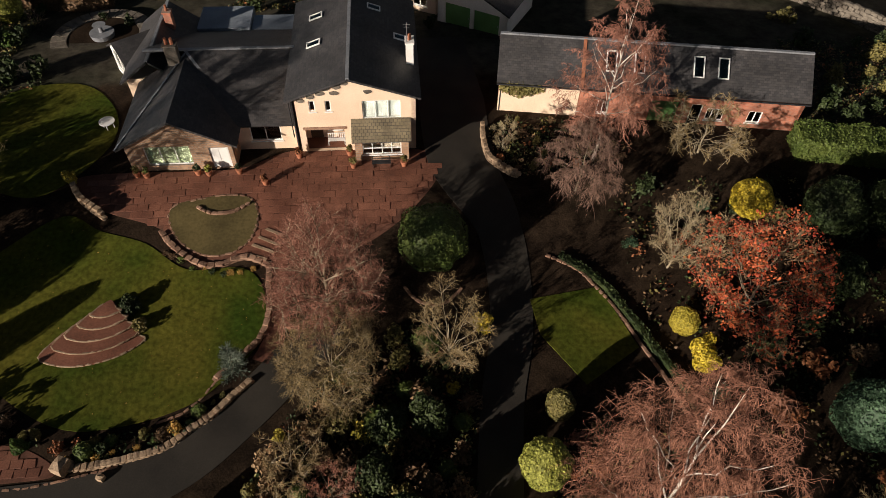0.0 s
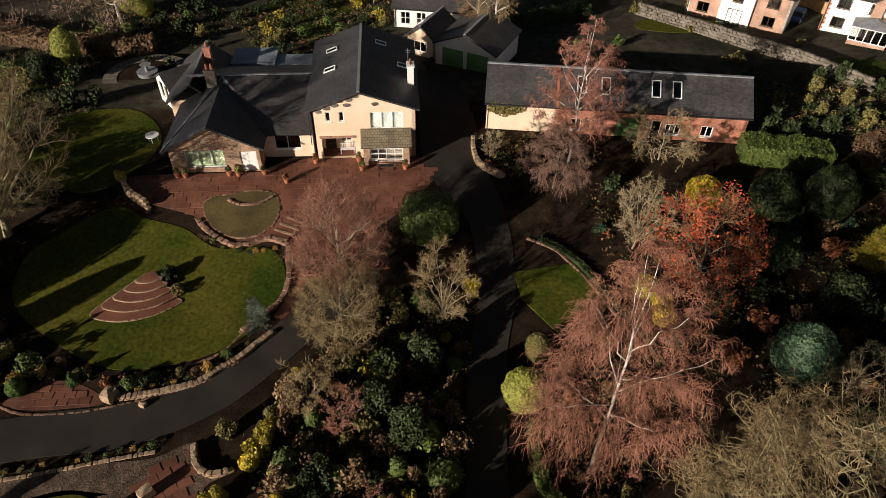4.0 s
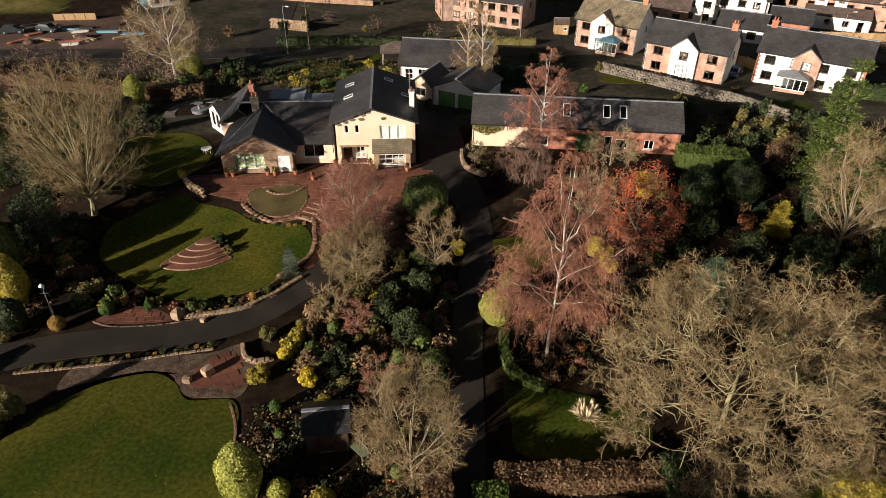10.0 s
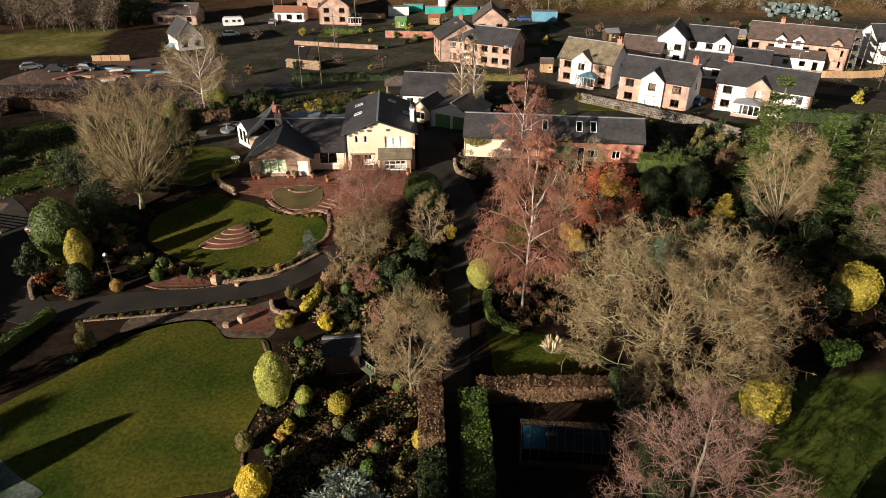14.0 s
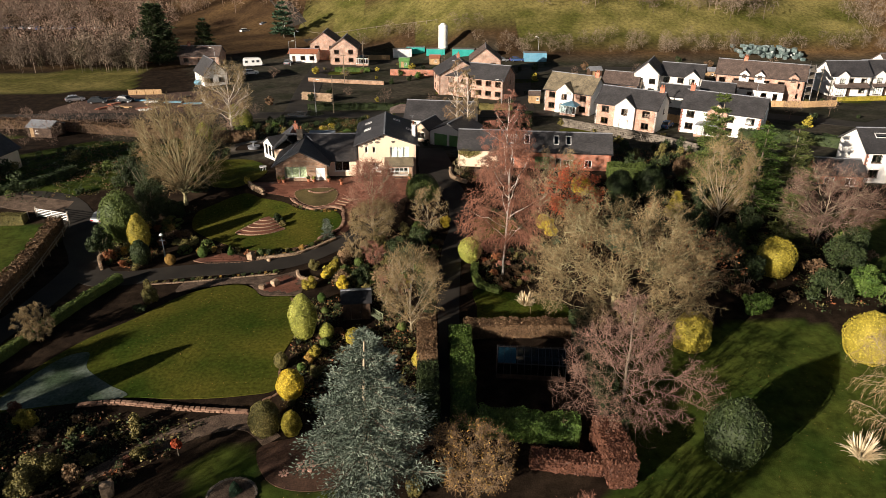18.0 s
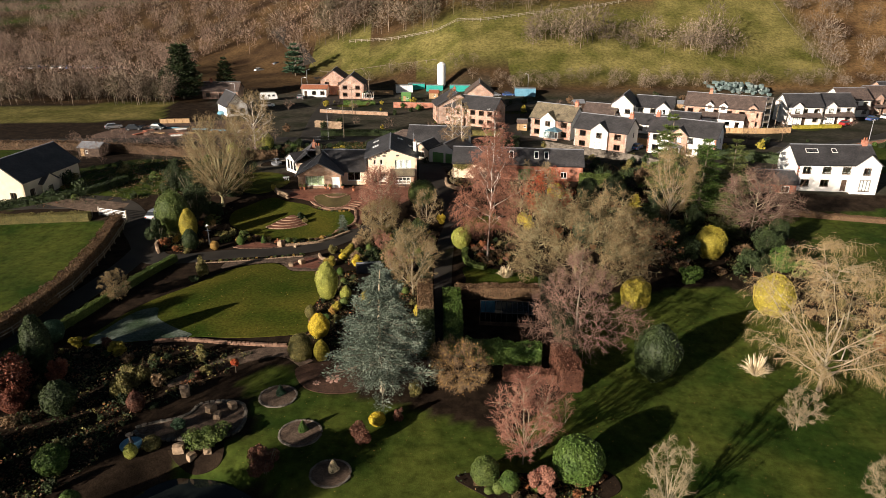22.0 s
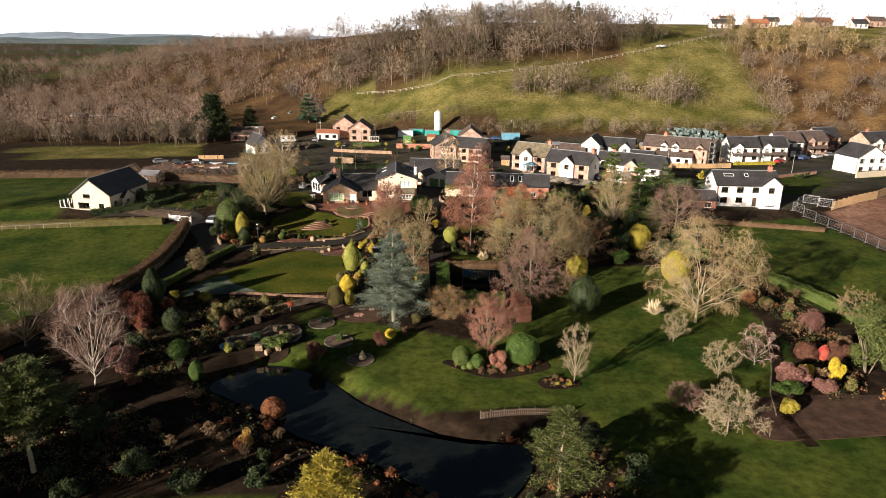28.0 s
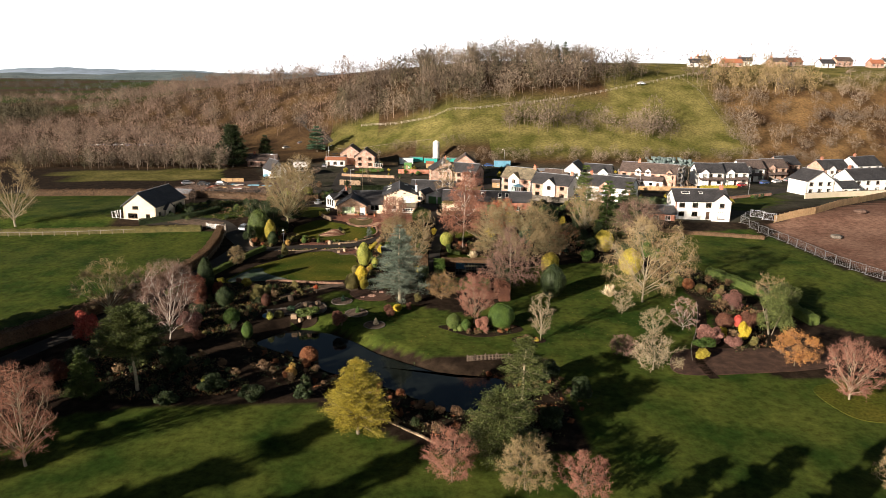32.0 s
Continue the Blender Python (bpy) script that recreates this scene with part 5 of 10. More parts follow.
hang("verge", Solid().slab((6.35, -0.3, 3.03), (6.6, -0.3, 3.03), (6.6, 2.9, 5.51), (6.35, 2.9, 5.51), 0.1).mesh("verge", "terracotta"), coach)
sl = math.degrees(math.atan2(2.25, 2.9))
for xx in (8.2, 10.4, 15.0, 16.9):
    rooflight(coach, pose(xx, 0.85, 3.1 + 0.85 * 2.25 / 2.9 + 0.12, sl, 0, 0), 0.85, 1.7)
ivy = Cloud()
rngi = np.random.default_rng(8)
pt = np.stack([rngi.random(900) * 3.6 + 0.05, rngi.normal(-0.12, 0.05, 900), 2.95 - rngi.random(900) ** 1.4 * 2.2], 1)
pt = pt[pt[:, 2] > 1.5 + 0.4 * np.abs(pt[:, 0] - 1.6)]
ivy.add(*leaves(rngi, pt, np.array([[0, -1.0, 0.2]]), 0.2))
hang("ivy", ivy.mesh("ivy", "leaf_olive"), coach, "olive ivy on the wall")

# garage and bungalow behind it
ga = house("garage", "pale gabled double garage with green doors", pose(12.0, 19.4, -0.7, 0, 0, -30), 7.2, 7.0, 2.5, 1.6, "y", "render_white", "slate",
           {"front": [(0.8, 0.0, 2.6, 2.15, "door", "green_door"), (3.8, 0.0, 2.6, 2.15, "door", "green_door")]}, over=0.3, group="outbuildings", category="garage")
ga2 = house("store_shed", "small gabled outbuilding with slate roof", pose(9.0, 22.3, -0.9, 0, 0, -30), 3.4, 5.5, 2.3, 1.3, "y", "render_cream", "slate", {"front": [(0.8, 0.6, 1.6, 1.2, "win")]}, over=0.3, group="outbuildings", category="outbuilding")
rooflight(ga2, pose(0.3, 2.0, 2.75, 0, -37, 0), 0.9, 0.8)
bun = house("bungalow", "white bungalow with low dark slate roof", pose(7.6, 31.0, -1.6, 0, 0, -12), 13.5, 8.5, 2.7, 2.6, "x", "render_white", "slate",
            {"front": [(0.8, 0.5, 1.2, 1.6, "win", (2, 2)), (2.8, 0.5, 1.2, 1.6, "win", (2, 2)), (5.2, 0.9, 1.2, 1.1, "win"), (8.5, 0.9, 1.6, 1.1, "win")]})
gaz = thing("garden_shelter", "open shelter with hipped brown shingle roof", "shelter", "outbuildings", at=pose(8.5, 40.5, Tz(8.5, 40)))
s = Solid()
R = [(-4, -2.2, 2.2), (4, -2.2, 2.2), (4, 2.2, 2.2), (-4, 2.2, 2.2), (-1.8, 0, 3.5), (1.8, 0, 3.5)]
s.add(R, [(0, 1, 5, 4), (2, 3, 4, 5)], [(1, 2, 5), (3, 0, 4)]).add([(x, y, z - 0.08) for x, y, z in R[:4]], [(3, 2, 1, 0)])
hang("roof", s.mesh("roof", "slate_brown"), gaz)
for xx in (-3.6, 0, 3.6):
    for yy in (-1.9, 1.9):
        hang("post", Solid().box(xx - 0.08, xx + 0.08, yy - 0.08, yy + 0.08, -0.1, 2.2).mesh("post", "pale_wood"), gaz)


# village ------------------------------------------------------------------
def two_storey(w, n, z2=3.15, ww=1.5, wh=1.25, door=None, skip=()):
    out = []
    for k in range(n):
        x = (k + 0.5) * w / n - ww / 2
        for z in (0.8, z2):
            if (k, z) not in skip and not (door is not None and door == k and z < 1):
                out.append((x, z, ww, wh, "win", (2, 1)))
    if door is not None:
        out.append(((door + 0.5) * w / n - 0.5, 0.0, 1.0, 2.05, "door"))
    return out


def village(x, y, rz, w, d, eave, rise, wall, roof, label, n=3, z=None, door=1, gable=None, chim=((0.9, 0),), side=None, axis="x", quoin=False):
    z = Tz(x, y) if z is None else z
    op = {"front": two_storey(w, n, door=door), "right": [(d * 0.55, 3.2, 0.8, 1.0, "win", (1, 1))]}
    if axis == "y":
        op = {"front": two_storey(w, n, door=None), "right": two_storey(d, 2, door=0)}
    if eave < 3.6:
        op = {k: [o for o in v if o[1] < 1.5] for k, v in op.items()}
    ch = [(cx * w, d / 2, eave + rise - 0.2, 1.1) for cx, _ in chim] if axis == "x" else []
    ob = house("village_house", label, pose(x, y, z, 0, 0, rz), w, d, eave, rise, axis, wall, roof, op, side_wall=side, chimneys=ch, frame="dark_wood")
    if gable:
        gx, gw, gm = gable
        front_gable(ob, gx, gw, 0.6, eave, gw * 0.42, gm, roof, (gw / 2 - 0.65, 3.15, 1.3, 1.25))
        window_into(ob, pose(gx + gw / 2 - 0.9, -0.72, 0.25), 1.8, 2.0, 0.2, (3, 1), "dark_wood")
    if quoin:
        s = Solid()
        for k in range(int(eave / 0.3)):
            ww = 0.42 if k % 2 else 0.26
            s.box(-0.02, ww, -0.025, 0, k * 0.3, k * 0.3 + 0.27).box(w - ww, w + 0.02, -0.025, 0, k * 0.3, k * 0.3 + 0.27)
        hang("quoins", s.mesh("quoins", "brick_red"), ob)
    return ob


village(46.3, 34.0, -37, 12.4, 8, 4.9, 2.6, "brick_pink", "slate", "pink brick house with white rendered centre gable", 3, gable=(4.2, 4.0, "render_white"), side="render_white", chim=((0.95, 0),))
village(39.0, 49.5, -38, 11.0, 8, 4.9, 3.0, "brick_pink", "tile_moss", "pink brick house with white gable and mossy roof", 3, gable=(3.0, 4.0, "render_white"), side="render_white", chim=((0.95, 0),))
village(61.5, 27.8, -36, 14.5, 8, 4.9, 2.6, "render_white", "slate", "white rendered house with brick quoins", 4, gable=(5.0, 3.6, "brick_pink"), chim=((0.05, 0),), quoin=True)
wh = village(76.8, -5.4, -6, 13.8, 8.0, 4.9, 2.5, "render_white", "slate", "white rendered house with red quoins beside the field", 4, door=2, gable=(9.6, 4.6, "render_white"), chim=((0.93, 0),), quoin=True)
rooflight(wh, pose(2.0, 2.2, 4.9 + 2.2 * 2.5 / 4.25 + 0.2, 30, 0, 0), 2.2, 1.0)
rooflight(wh, pose(6.6, 2.2, 4.9 + 2.2 * 2.5 / 4.25 + 0.2, 30, 0, 0), 0.9, 1.1)
house("garden_annexe", "low brick annexe with dark slate roof", pose(70.0, -5.5, -1.0, 0, 0, -12), 6.5, 5.0, 2.4, 1.6, "x", "brick_red", "slate", {"front": [(1, 0.6, 1.4, 1.2, "win"), (4, 0.6, 1.4, 1.2, "win")]}, group="village houses", category="outbuilding")
cream = house("cream_house", "cream rendered house with dark slate roof in the field", pose(-65.0, -4.6, -0.6, 0, 0, -12), 8.8, 14.0, 3.9, 3.2, "y", "render_yellow", "slate",
              {"front": [(1.2, 0.7, 2.6, 1.3, "win", (3, 1)), (6.0, 0.7, 1.2, 1.2, "win"), (2.6, 3.0, 1.6, 0.85, "win")], "right": [(1.2, 0.6, 1.2, 1.6, "win"), (5.0, 0.8, 2.2, 1.2, "win", (3, 1)), (9.0, 0.8, 1.1, 1.2, "win"), (11.2, 0.8, 1.1, 1.2, "win")]}, over=0.45, frame="dark_wood")
front_gable(cream, 8.6, 3.8, 0.0, 2.6, 1.4, "render_yellow", "slate", (1.2, 0.6, 1.2, 1.3), 4.0).matrix_basis = pose(9.5, 3.5, 0, 0, 0, 90)
for k in range(4):
    rooflight(cream, pose(0.5 + 0.95 * 0, 6.0 + 1.2 * k, 4.4, 0, -35, 0), 1.0, 1.0)
con = thing("conservatory", "white framed lean-to conservatory", "conservatory", "outbuildings", at=pose(-68.2, -3.6, -0.6, 0, 0, -12))
s = Solid()
for k in range(5):
    s.box(-0.05, 0.05, k * 1.2 - 0.05, k * 1.2 + 0.05, -0.3, 2.1)
for k in range(4):
    s.box(k * 1.1, k * 1.1 + 0.09, -0.05, 0.05, -0.3, 2.1 + 0.27 * k)
s.box(-0.05, 0.05, 0, 4.8, 2.05, 2.15).box(-0.05, 3.4, -0.05, 0.05, 0.5, 0.6)
hang("frame", s.mesh("frame", "white_paint"), con)
hang("roof", Solid().slab((-0.1, 4.9, 2.15), (-0.1, -0.1, 2.15), (3.4, -0.1, 3.0), (3.4, 4.9, 3.0), 0.04).mesh("roof", "glass"), con)
hang("base_wall", Solid().box(0, 3.4, 0, 4.8, -0.3, 0.5).mesh("base_wall", "render_yellow"), con)

village(18.2, 68.0, -30, 15.0, 8, 4.9, 2.6, "brick_pink", "slate", "pink brick semi-detached house with slate roof", 6, door=2, gable=(3.6, 2.6, "brick_pink"), chim=())
village(15.5, 76.0, -84, 8.5, 11, 5.0, 3.2, "brick_pink", "slate", "pink brick house with plain gable", 2, door=None, chim=((0.5, 0),))
village(26.0, 88.0, -6, 8.5, 9, 5.0, 3.2, "brick_pink", "slate_brown", "pink brick house with timber gable", 2, axis="y")
village(57.0, 66.5, -28, 8.5, 8, 3.0, 2.2, "brick_pink", "slate_brown", "single storey brick garage block", 2, door=None, chim=())
village(64.5, 65.5, -28, 6.0, 9, 5.6, 2.6, "render_white", "slate", "tall white rendered house with brick chimney", 2, axis="y")
village(71.5, 66.5, -28, 10, 8, 4.8, 2.4, "render_white", "slate", "white rendered semi-detached house", 3, gable=(6.0, 3.4, "render_white"), chim=())
village(66.5, 53.0, -32, 8.0, 6, 2.6, 2.0, "render_white", "slate", "low outbuilding with slate roof", 2, door=None, chim=())
village(77.0, 54.5, -30, 7.0, 6, 3.0, 1.8, "brick_red", "slate", "low red brick house with slate roof", 2, door=None, chim=())
ter = village(85.5, 66.0, -31, 20.0, 9, 5.2, 2.8, "brick_pink", "slate_brown", "brick terrace with brown tiled roof and dormers", 6, door=None, chim=((0.3, 0),))
hang("porch_roof", Solid().slab((4, -3.2, 2.6), (16, -3.2, 2.6), (16, 0.0, 3.9), (4, 0.0, 3.9), 0.14).mesh("porch_roof", "slate_brown"), ter)
hang("porch_wall", wall_mesh(12, 2.6, 0.2, [(1.2, 0, 1.0, 2.05), (4, 0.9, 1.2, 1.1), (7.2, 0.9, 1.2, 1.1), (9.8, 0, 1.0, 2.05)], "render_white"), ter, at=pose(4, -3.0, 0))
for gx in (5.5, 9.0, 16.4):
    front_gable(ter, gx, 2.2, 0.2, 5.6, 0.9, "render_white" if gx < 15 else "brick_pink", "slate_brown", (0.6, 4.6, 1.0, 0.9), 3)
scaf = thing("scaffold", "steel pole scaffold at the end of the terrace", "scaffold", at=pose(102.9, 55.2, Tz(103, 55), 0, 0, -31))
for xx in (0, 1.3):
    for yy in np.arange(0, 10, 2.4):
        hang("pole", Solid().tube(xx, yy, 0, 7.5, 0.04, sides=6).mesh("pole", "metal_grey"), scaf)
for zz in (1.9, 3.8, 5.7, 7.2):
    hang("platform", Solid().box(-0.1, 1.4, -0.2, 9.9, zz, zz + 0.05).mesh("platform", "pale_wood"), scaf)
    hang("guard_rail", Solid().box(-0.06, -0.02, -0.2, 9.9, zz + 0.9, zz + 0.95).mesh("guard_rail", "metal_grey"), scaf)

for k, (hx, hy, lab, wl, rf) in enumerate(((113.5, 62.5, "white rendered terrace end with dark roof", "render_white", "slate"), (123.5, 63.0, "white rendered terrace house with lean-to porch", "render_white", "slate"),
                                           (135.5, 73.0, "white house with brown roof", "render_white", "slate_brown"), (147.0, 76.5, "brick terrace house with brown roof", "brick_pink", "slate_brown"), (158.5, 86.0, "brick and white semi-detached house", "brick_pink", "slate"))):
    v = village(hx, hy, -6 + 4 * k, 9.6, 8.5, 5.0, 2.8, wl, rf, lab, 3, gable=(1.0, 3.0, wl), chim=())
    hang("porch_roof", Solid().slab((0.5, -1.8, 2.4), (9, -1.8, 2.4), (9, 0, 3.3), (0.5, 0, 3.3), 0.12).mesh("porch_roof", "slate_brown"), v)
village(140.0, 38.0, 8, 10.5, 9, 4.8, 3.2, "render_white", "slate", "white rendered house with grey slate roof", 3, axis="y", side="render_white")
village(151.5, 36.5, 10, 7, 6, 2.7, 1.8, "render_white", "slate", "low white rendered annexe", 2, door=None, chim=())
village(158.5, 41.0, 10, 16, 9, 5.0, 3.0, "render_white", "slate", "long white rendered house with slate roof", 4, chim=((0.1, 0),))
village(168.0, 72.0, 10, 12, 9, 5.0, 3.0, "brick_pink", "slate", "brick house with white gables", 3, gable=(1.5, 3.6, "render_white"), chim=((0.2, 0),))
village(190.0, 84.0, 14, 13, 9, 5.0, 3.0, "render_white", "slate", "white rendered house with brick chimney", 3, chim=((0.2, 0),))
village(-14.5, 112.0, -4, 8.5, 9, 4.8, 3.0, "brick_pink", "slate_brown", "pink brick gabled house", 2, axis="y")
village(-21.5, 121.0, -4, 9.0, 9, 5.2, 3.2, "brick_pink", "slate_brown", "pink brick house behind the gabled one", 2, axis="y")
village(-27.5, 116.0, -4, 8.5, 6, 2.8, 0.9, "render_white", "terracotta", "low white shop with red flat-pitched roof", 3, door=0, chim=())
village(-60.0, 113.0, -3, 12.0, 7, 2.8, 2.2, "brick_pink", "slate_brown", "low brick bungalow", 3, chim=((0.2, 0),))
village(-44.0, 80.0, 30, 6.0, 9, 2.9, 3.4, "render_white", "slate", "white gabled cottage behind bare trees", 2, axis="y")
for k in range(11):
    hx, hy = (182, 194, 206, 222, 238, 256, 272, 290, 308, 326, 346)[k], (236, 250, 240, 254, 243, 256, 246, 258, 250, 262, 250)[k]
    village(hx, hy, (-8, 12, 4, -14, 6, 10, 0, 8, -5, 12, 3)[k], (11, 9, 12, 8, 10)[k % 5], 7, (2.6, 3.4, 2.6)[k % 3], 2.4, ("render_white", "brick_pink", "brick_pink")[k % 3], ("slate", "slate_brown", "terracotta")[k % 3], ("white house with slate roof", "brick house with brown roof", "brick house with red tiled roof")[k % 3] + " on the ridge", 3, chim=((0.1, 0),))
silo = thing("silo", "tall white cylindrical storage silo", "silo", at=pose(21.0, 127.0, Tz(21.0, 127) - 0.3))
hang("tank", Solid().tube(0, 0, 1.5, 8.6, 1.5, sides=20).tube(0, 0, 8.6, 9.4, 1.5, 0.5, 20).tube(0, 0, 0.4, 1.5, 0.4, 1.5, 20).mesh("tank", "render_white"), silo)
for a in range(4):
    hang("leg", Solid().tube(1.3 * math.cos(a * 1.571 + 0.78), 1.3 * math.sin(a * 1.571 + 0.78), -0.2, 2.0, 0.1, sides=8).mesh("leg", "metal_grey"), silo)


# trees --------------------------------------------------------------------
tree(18.2, -30.4, 18.0, 11.0, "birch", "twig_red", "bark_birch", "weeping silver birch with white trunk and russet twigs", 11, 3.2, 0.42, 0.010, lean=(0.6, 0.9))
tree(22.5, -2.0, 14.0, 7.8, "birch", "twig_rose", "bark_birch", "silver birch with russet twigs before the coach house", 12, 2.2, 0.5, 0.011, lean=(0.4, 0))
tree(20.6, -5.0, 6.5, 7.5, "birch", "twig_mauve", "bark", "low weeping birch with dark twigs", 13, 2.0, 0.6, 0.010)
tree(2.7, -14.6, 9.8, 8.6, "spread", "twig_rose", "bark_pale", "bare pyramidal tree with rosy twigs", 14, 2.8, 1.0, 0.011)
tree(3.0, -18.8, 5.6, 8.0, "spread", "twig_olive", "bark_pale", "multi-stemmed bare shrub tree with olive twigs", 15, 2.6, 0.7, 0.010)
tree(10.1, -17.8, 7.0, 5.6, "vase", "twig_tan", "bark_pale", "small bare ornamental tree with pale stems", 16, 0.8, 0.6, 0.009)
tree(29.6, -16.2, 8.8, 9.8, "spread", "twig_brown", "bark", "spreading tree with red and orange autumn leaves", 17, 0.9, 0.8, leaf="leaf_maple", leaf_n=5000, leaf_size=0.13)
tree(26.0, -11.6, 7.0, 5.2, "vase", "twig_white", "bark_pale", "bare tree with whitish upright branches", 18, 0.8, 0.6, 0.010)
tree(31.0, -1.6, 5.4, 6.6, "oak", "twig_olive", "bark_pale", "contorted lichen-covered bare tree", 19, 0.5, 0.9, 0.014)
tree(28.8, -38.0, 12.6, 19.0, "oak", "twig_oak", "bark_lichen", "broad spreading oak with lichen-grey branches", 20, 2.9, 1.2, 0.013, limbs=20)
tree(7.5, -40.5, 9.3, 8.0, "vase", "twig_tan", "bark_pale", "bare upright tree with tan branches", 21, 2.0, 0.6, 0.011)
tree(-23.8, -8.0, 15.8, 13.2, "vase", "twig_oak", "bark_lichen", "tall bare lime tree with many rising stems", 22, 3.0, 1.05, 0.011, limbs=34)
tree(-26.5, 33.0, 14.0, 14.0, "spread", "twig_tan", "bark_birch", "tall bare tree with pale trunk behind the house", 23, 1.0, 0.9, 0.015)
tree(25.0, -53.8, 12.4, 13.5, "cone", "twig_mauve", "bark", "bare larch with level mauve-brown branches", 24, 1.9, 0.9, 0.012, limbs=26)
tree(16.2, -71.2, 8.8, 6.8, "vase", "twig_rose", "bark_pale", "small bare tree with reddish twigs", 25, 2.0, 0.6, 0.011)
tree(47.6, -62.4, 16.0, 17.0, "willow", "twig_tan", "bark_pale", "large willow with pale limbs and hanging twigs", 26, 1.7, 0.7, 0.009)
tree(11.6, -60.2, 5.4, 7.4, "spread", "twig_brown", "bark", "low bare shrub tree with bronze leaves", 27, 1.6, 0.6, 0.011, leaf="leaf_ochre", leaf_n=1600, leaf_size=0.09)
tree(49.4, -17.0, 13.0, 10.0, "vase", "twig_tan", "bark_pale", "bare ash with pale branches", 28, 1.9, 0.7, 0.012)
tree(60.4, -22.4, 10.8, 14.0, "spread", "twig_mauve", "bark_pale", "wide bare tree with mauve twigs", 29, 1.9, 0.7, 0.012)
tree(-30.8, -76.2, 13.0, 8.8, "vase", "twig_mauve", "bark_birch", "silver birch group with white stems", 30, 2.4, 0.42, 0.010, limbs=14)
tree(-44.0, -65.8, 9.6, 12.5, "vase", "twig_tan", "bark_pale", "bare tree at the field edge", 31, 0.8, 0.9, 0.013)
tree(-35.2, -108.4, 11.5, 9.0, "vase", "twig_red", "bark_pale", "bare birch with russet twigs", 32, 2.2, 0.7, 0.011)
tree(39.6, -88.9, 5.6, 5.8, "oak", "twig_white", "bark_pale", "gnarled bare apple tree", 33, 0.6, 1.0, 0.012)
tree(25.8, -78.2, 8.2, 4.8, "vase", "twig_white", "bark_pale", "slim bare tree with pale twigs", 34, 0.9, 0.6, 0.009)
tree(42.0, -68.2, 4.6, 4.2, "vase", "twig_white", "bark_pale", "young bare tree with pale twigs", 35, 0.8, 0.6, 0.009)
tree(43.6, -78.0, 5.4, 4.8, "vase", "twig_white", "bark_pale", "young bare tree on the lawn", 36, 0.9, 0.6, 0.009)
tree(49.8, -75.0, 5.6, 5.4, "willow", "twig_mauve", "bark_birch", "weeping small birch with white stem", 37, 0.7, 0.7)
tree(36.6, -85.0, 3.6, 4.4, "spread", "twig_mauve", "bark", "rounded bare shrub of mauve twigs", 38, 1.6, 0.4, 0.010)
tree(60.4, -88.6, 5.6, 6.4, "spread", "twig_rust", "bark", "small tree with orange-brown leaves", 39, 0.8, 0.8, leaf="leaf_amber", leaf_n=2400, leaf_size=0.13)
tree(62.0, -98.4, 8.4, 8.0, "vase", "twig_rose", "bark_pale", "bare cherry with rosy twigs", 40, 1.8, 0.8, 0.011)
tree(9.3, -113.2, 6.0, 6.4, "spread", "twig_rose", "bark", "bare rosy shrub tree beside the pond", 41, 1.6, 0.6, 0.011)
tree(16.6, -115.0, 5.6, 7.4, "spread", "twig_tan", "bark", "bare tan shrub tree beside the pond", 42, 1.7, 0.6, 0.011)
tree(22.3, -116.2, 4.6, 6.0, "spread", "twig_rose", "bark", "bare russet shrub tree beside the pond", 43, 1.6, 0.6, 0.011)
tree(54.0, -117.5, 5.0, 6.0, "spread", "twig_tan", "bark", "bare tan shrub tree in the field", 54, 0.8, 0.6)
tree(39.4, -33.8, 7.4, 9.5, "spread", "twig_brown", "bark_pale", "bare tree with rust leaves in its crown", 45, 0.9, 0.8, leaf="leaf_rust", leaf_n=900, leaf_size=0.18)
tree(17.5, 24.5, 15.0, 7.0, "birch", "twig_brown", "bark_birch", "tall birch behind the garage", 46, 0.8, 0.7, 0.013)
tree(19.4, 23.0, 14.0, 6.5, "birch", "twig_tan", "bark_birch", "slender birch behind the garage", 47, 0.8, 0.7, 0.013)
tree(-89.0, -9.0, 16.0, 14.5, "vase", "twig_tan", "bark_pale", "tall bare tree by the field", 48, 0.9, 0.9, 0.016)
tree(-41.0, -62.0, 7.0, 7.0, "spread", "twig_mauve", "bark", "bare thorn at the lane", 49, 0.6, 0.8)
tree(15.6, -0.6, 3.4, 2.6, "vase", "twig_white", "bark_pale", "small bare shrub in the drive bed", 50, 0.3, 0.6, 0.009)
tree(-28.8, -40.6, 4.4, 3.6, "willow", "twig_tan", "bark", "small weeping shrub with straw-coloured twigs", 51, 1.3, 0.5, 0.014)
tree(70.0, -64.0, 6.0, 7.0, "spread", "twig_tan", "bark", "bare shrub at the boundary hedge", 52, 0.6, 0.7)
tree(37.0, -25.5, 4.6, 3.4, "vase", "twig_white", "bark_pale", "young bare tree with white branches", 53, 0.3, 0.7, 0.010)
tree(1.0, -24.5, 4.4, 4.6, "vase", "twig_tan", "bark_pale", "bare tan shrub beside the drive", 55, 0.5, 0.6)
tree(3.2, -26.0, 3.4, 3.6, "vase", "twig_rose", "bark", "bare rosy shrub beside the drive", 56, 0.5, 0.6)
tree(5.6, -33.8, 3.6, 4.4, "spread", "twig_rose", "bark", "bare rosy shrub by the summer house", 57, 0.5, 0.6)

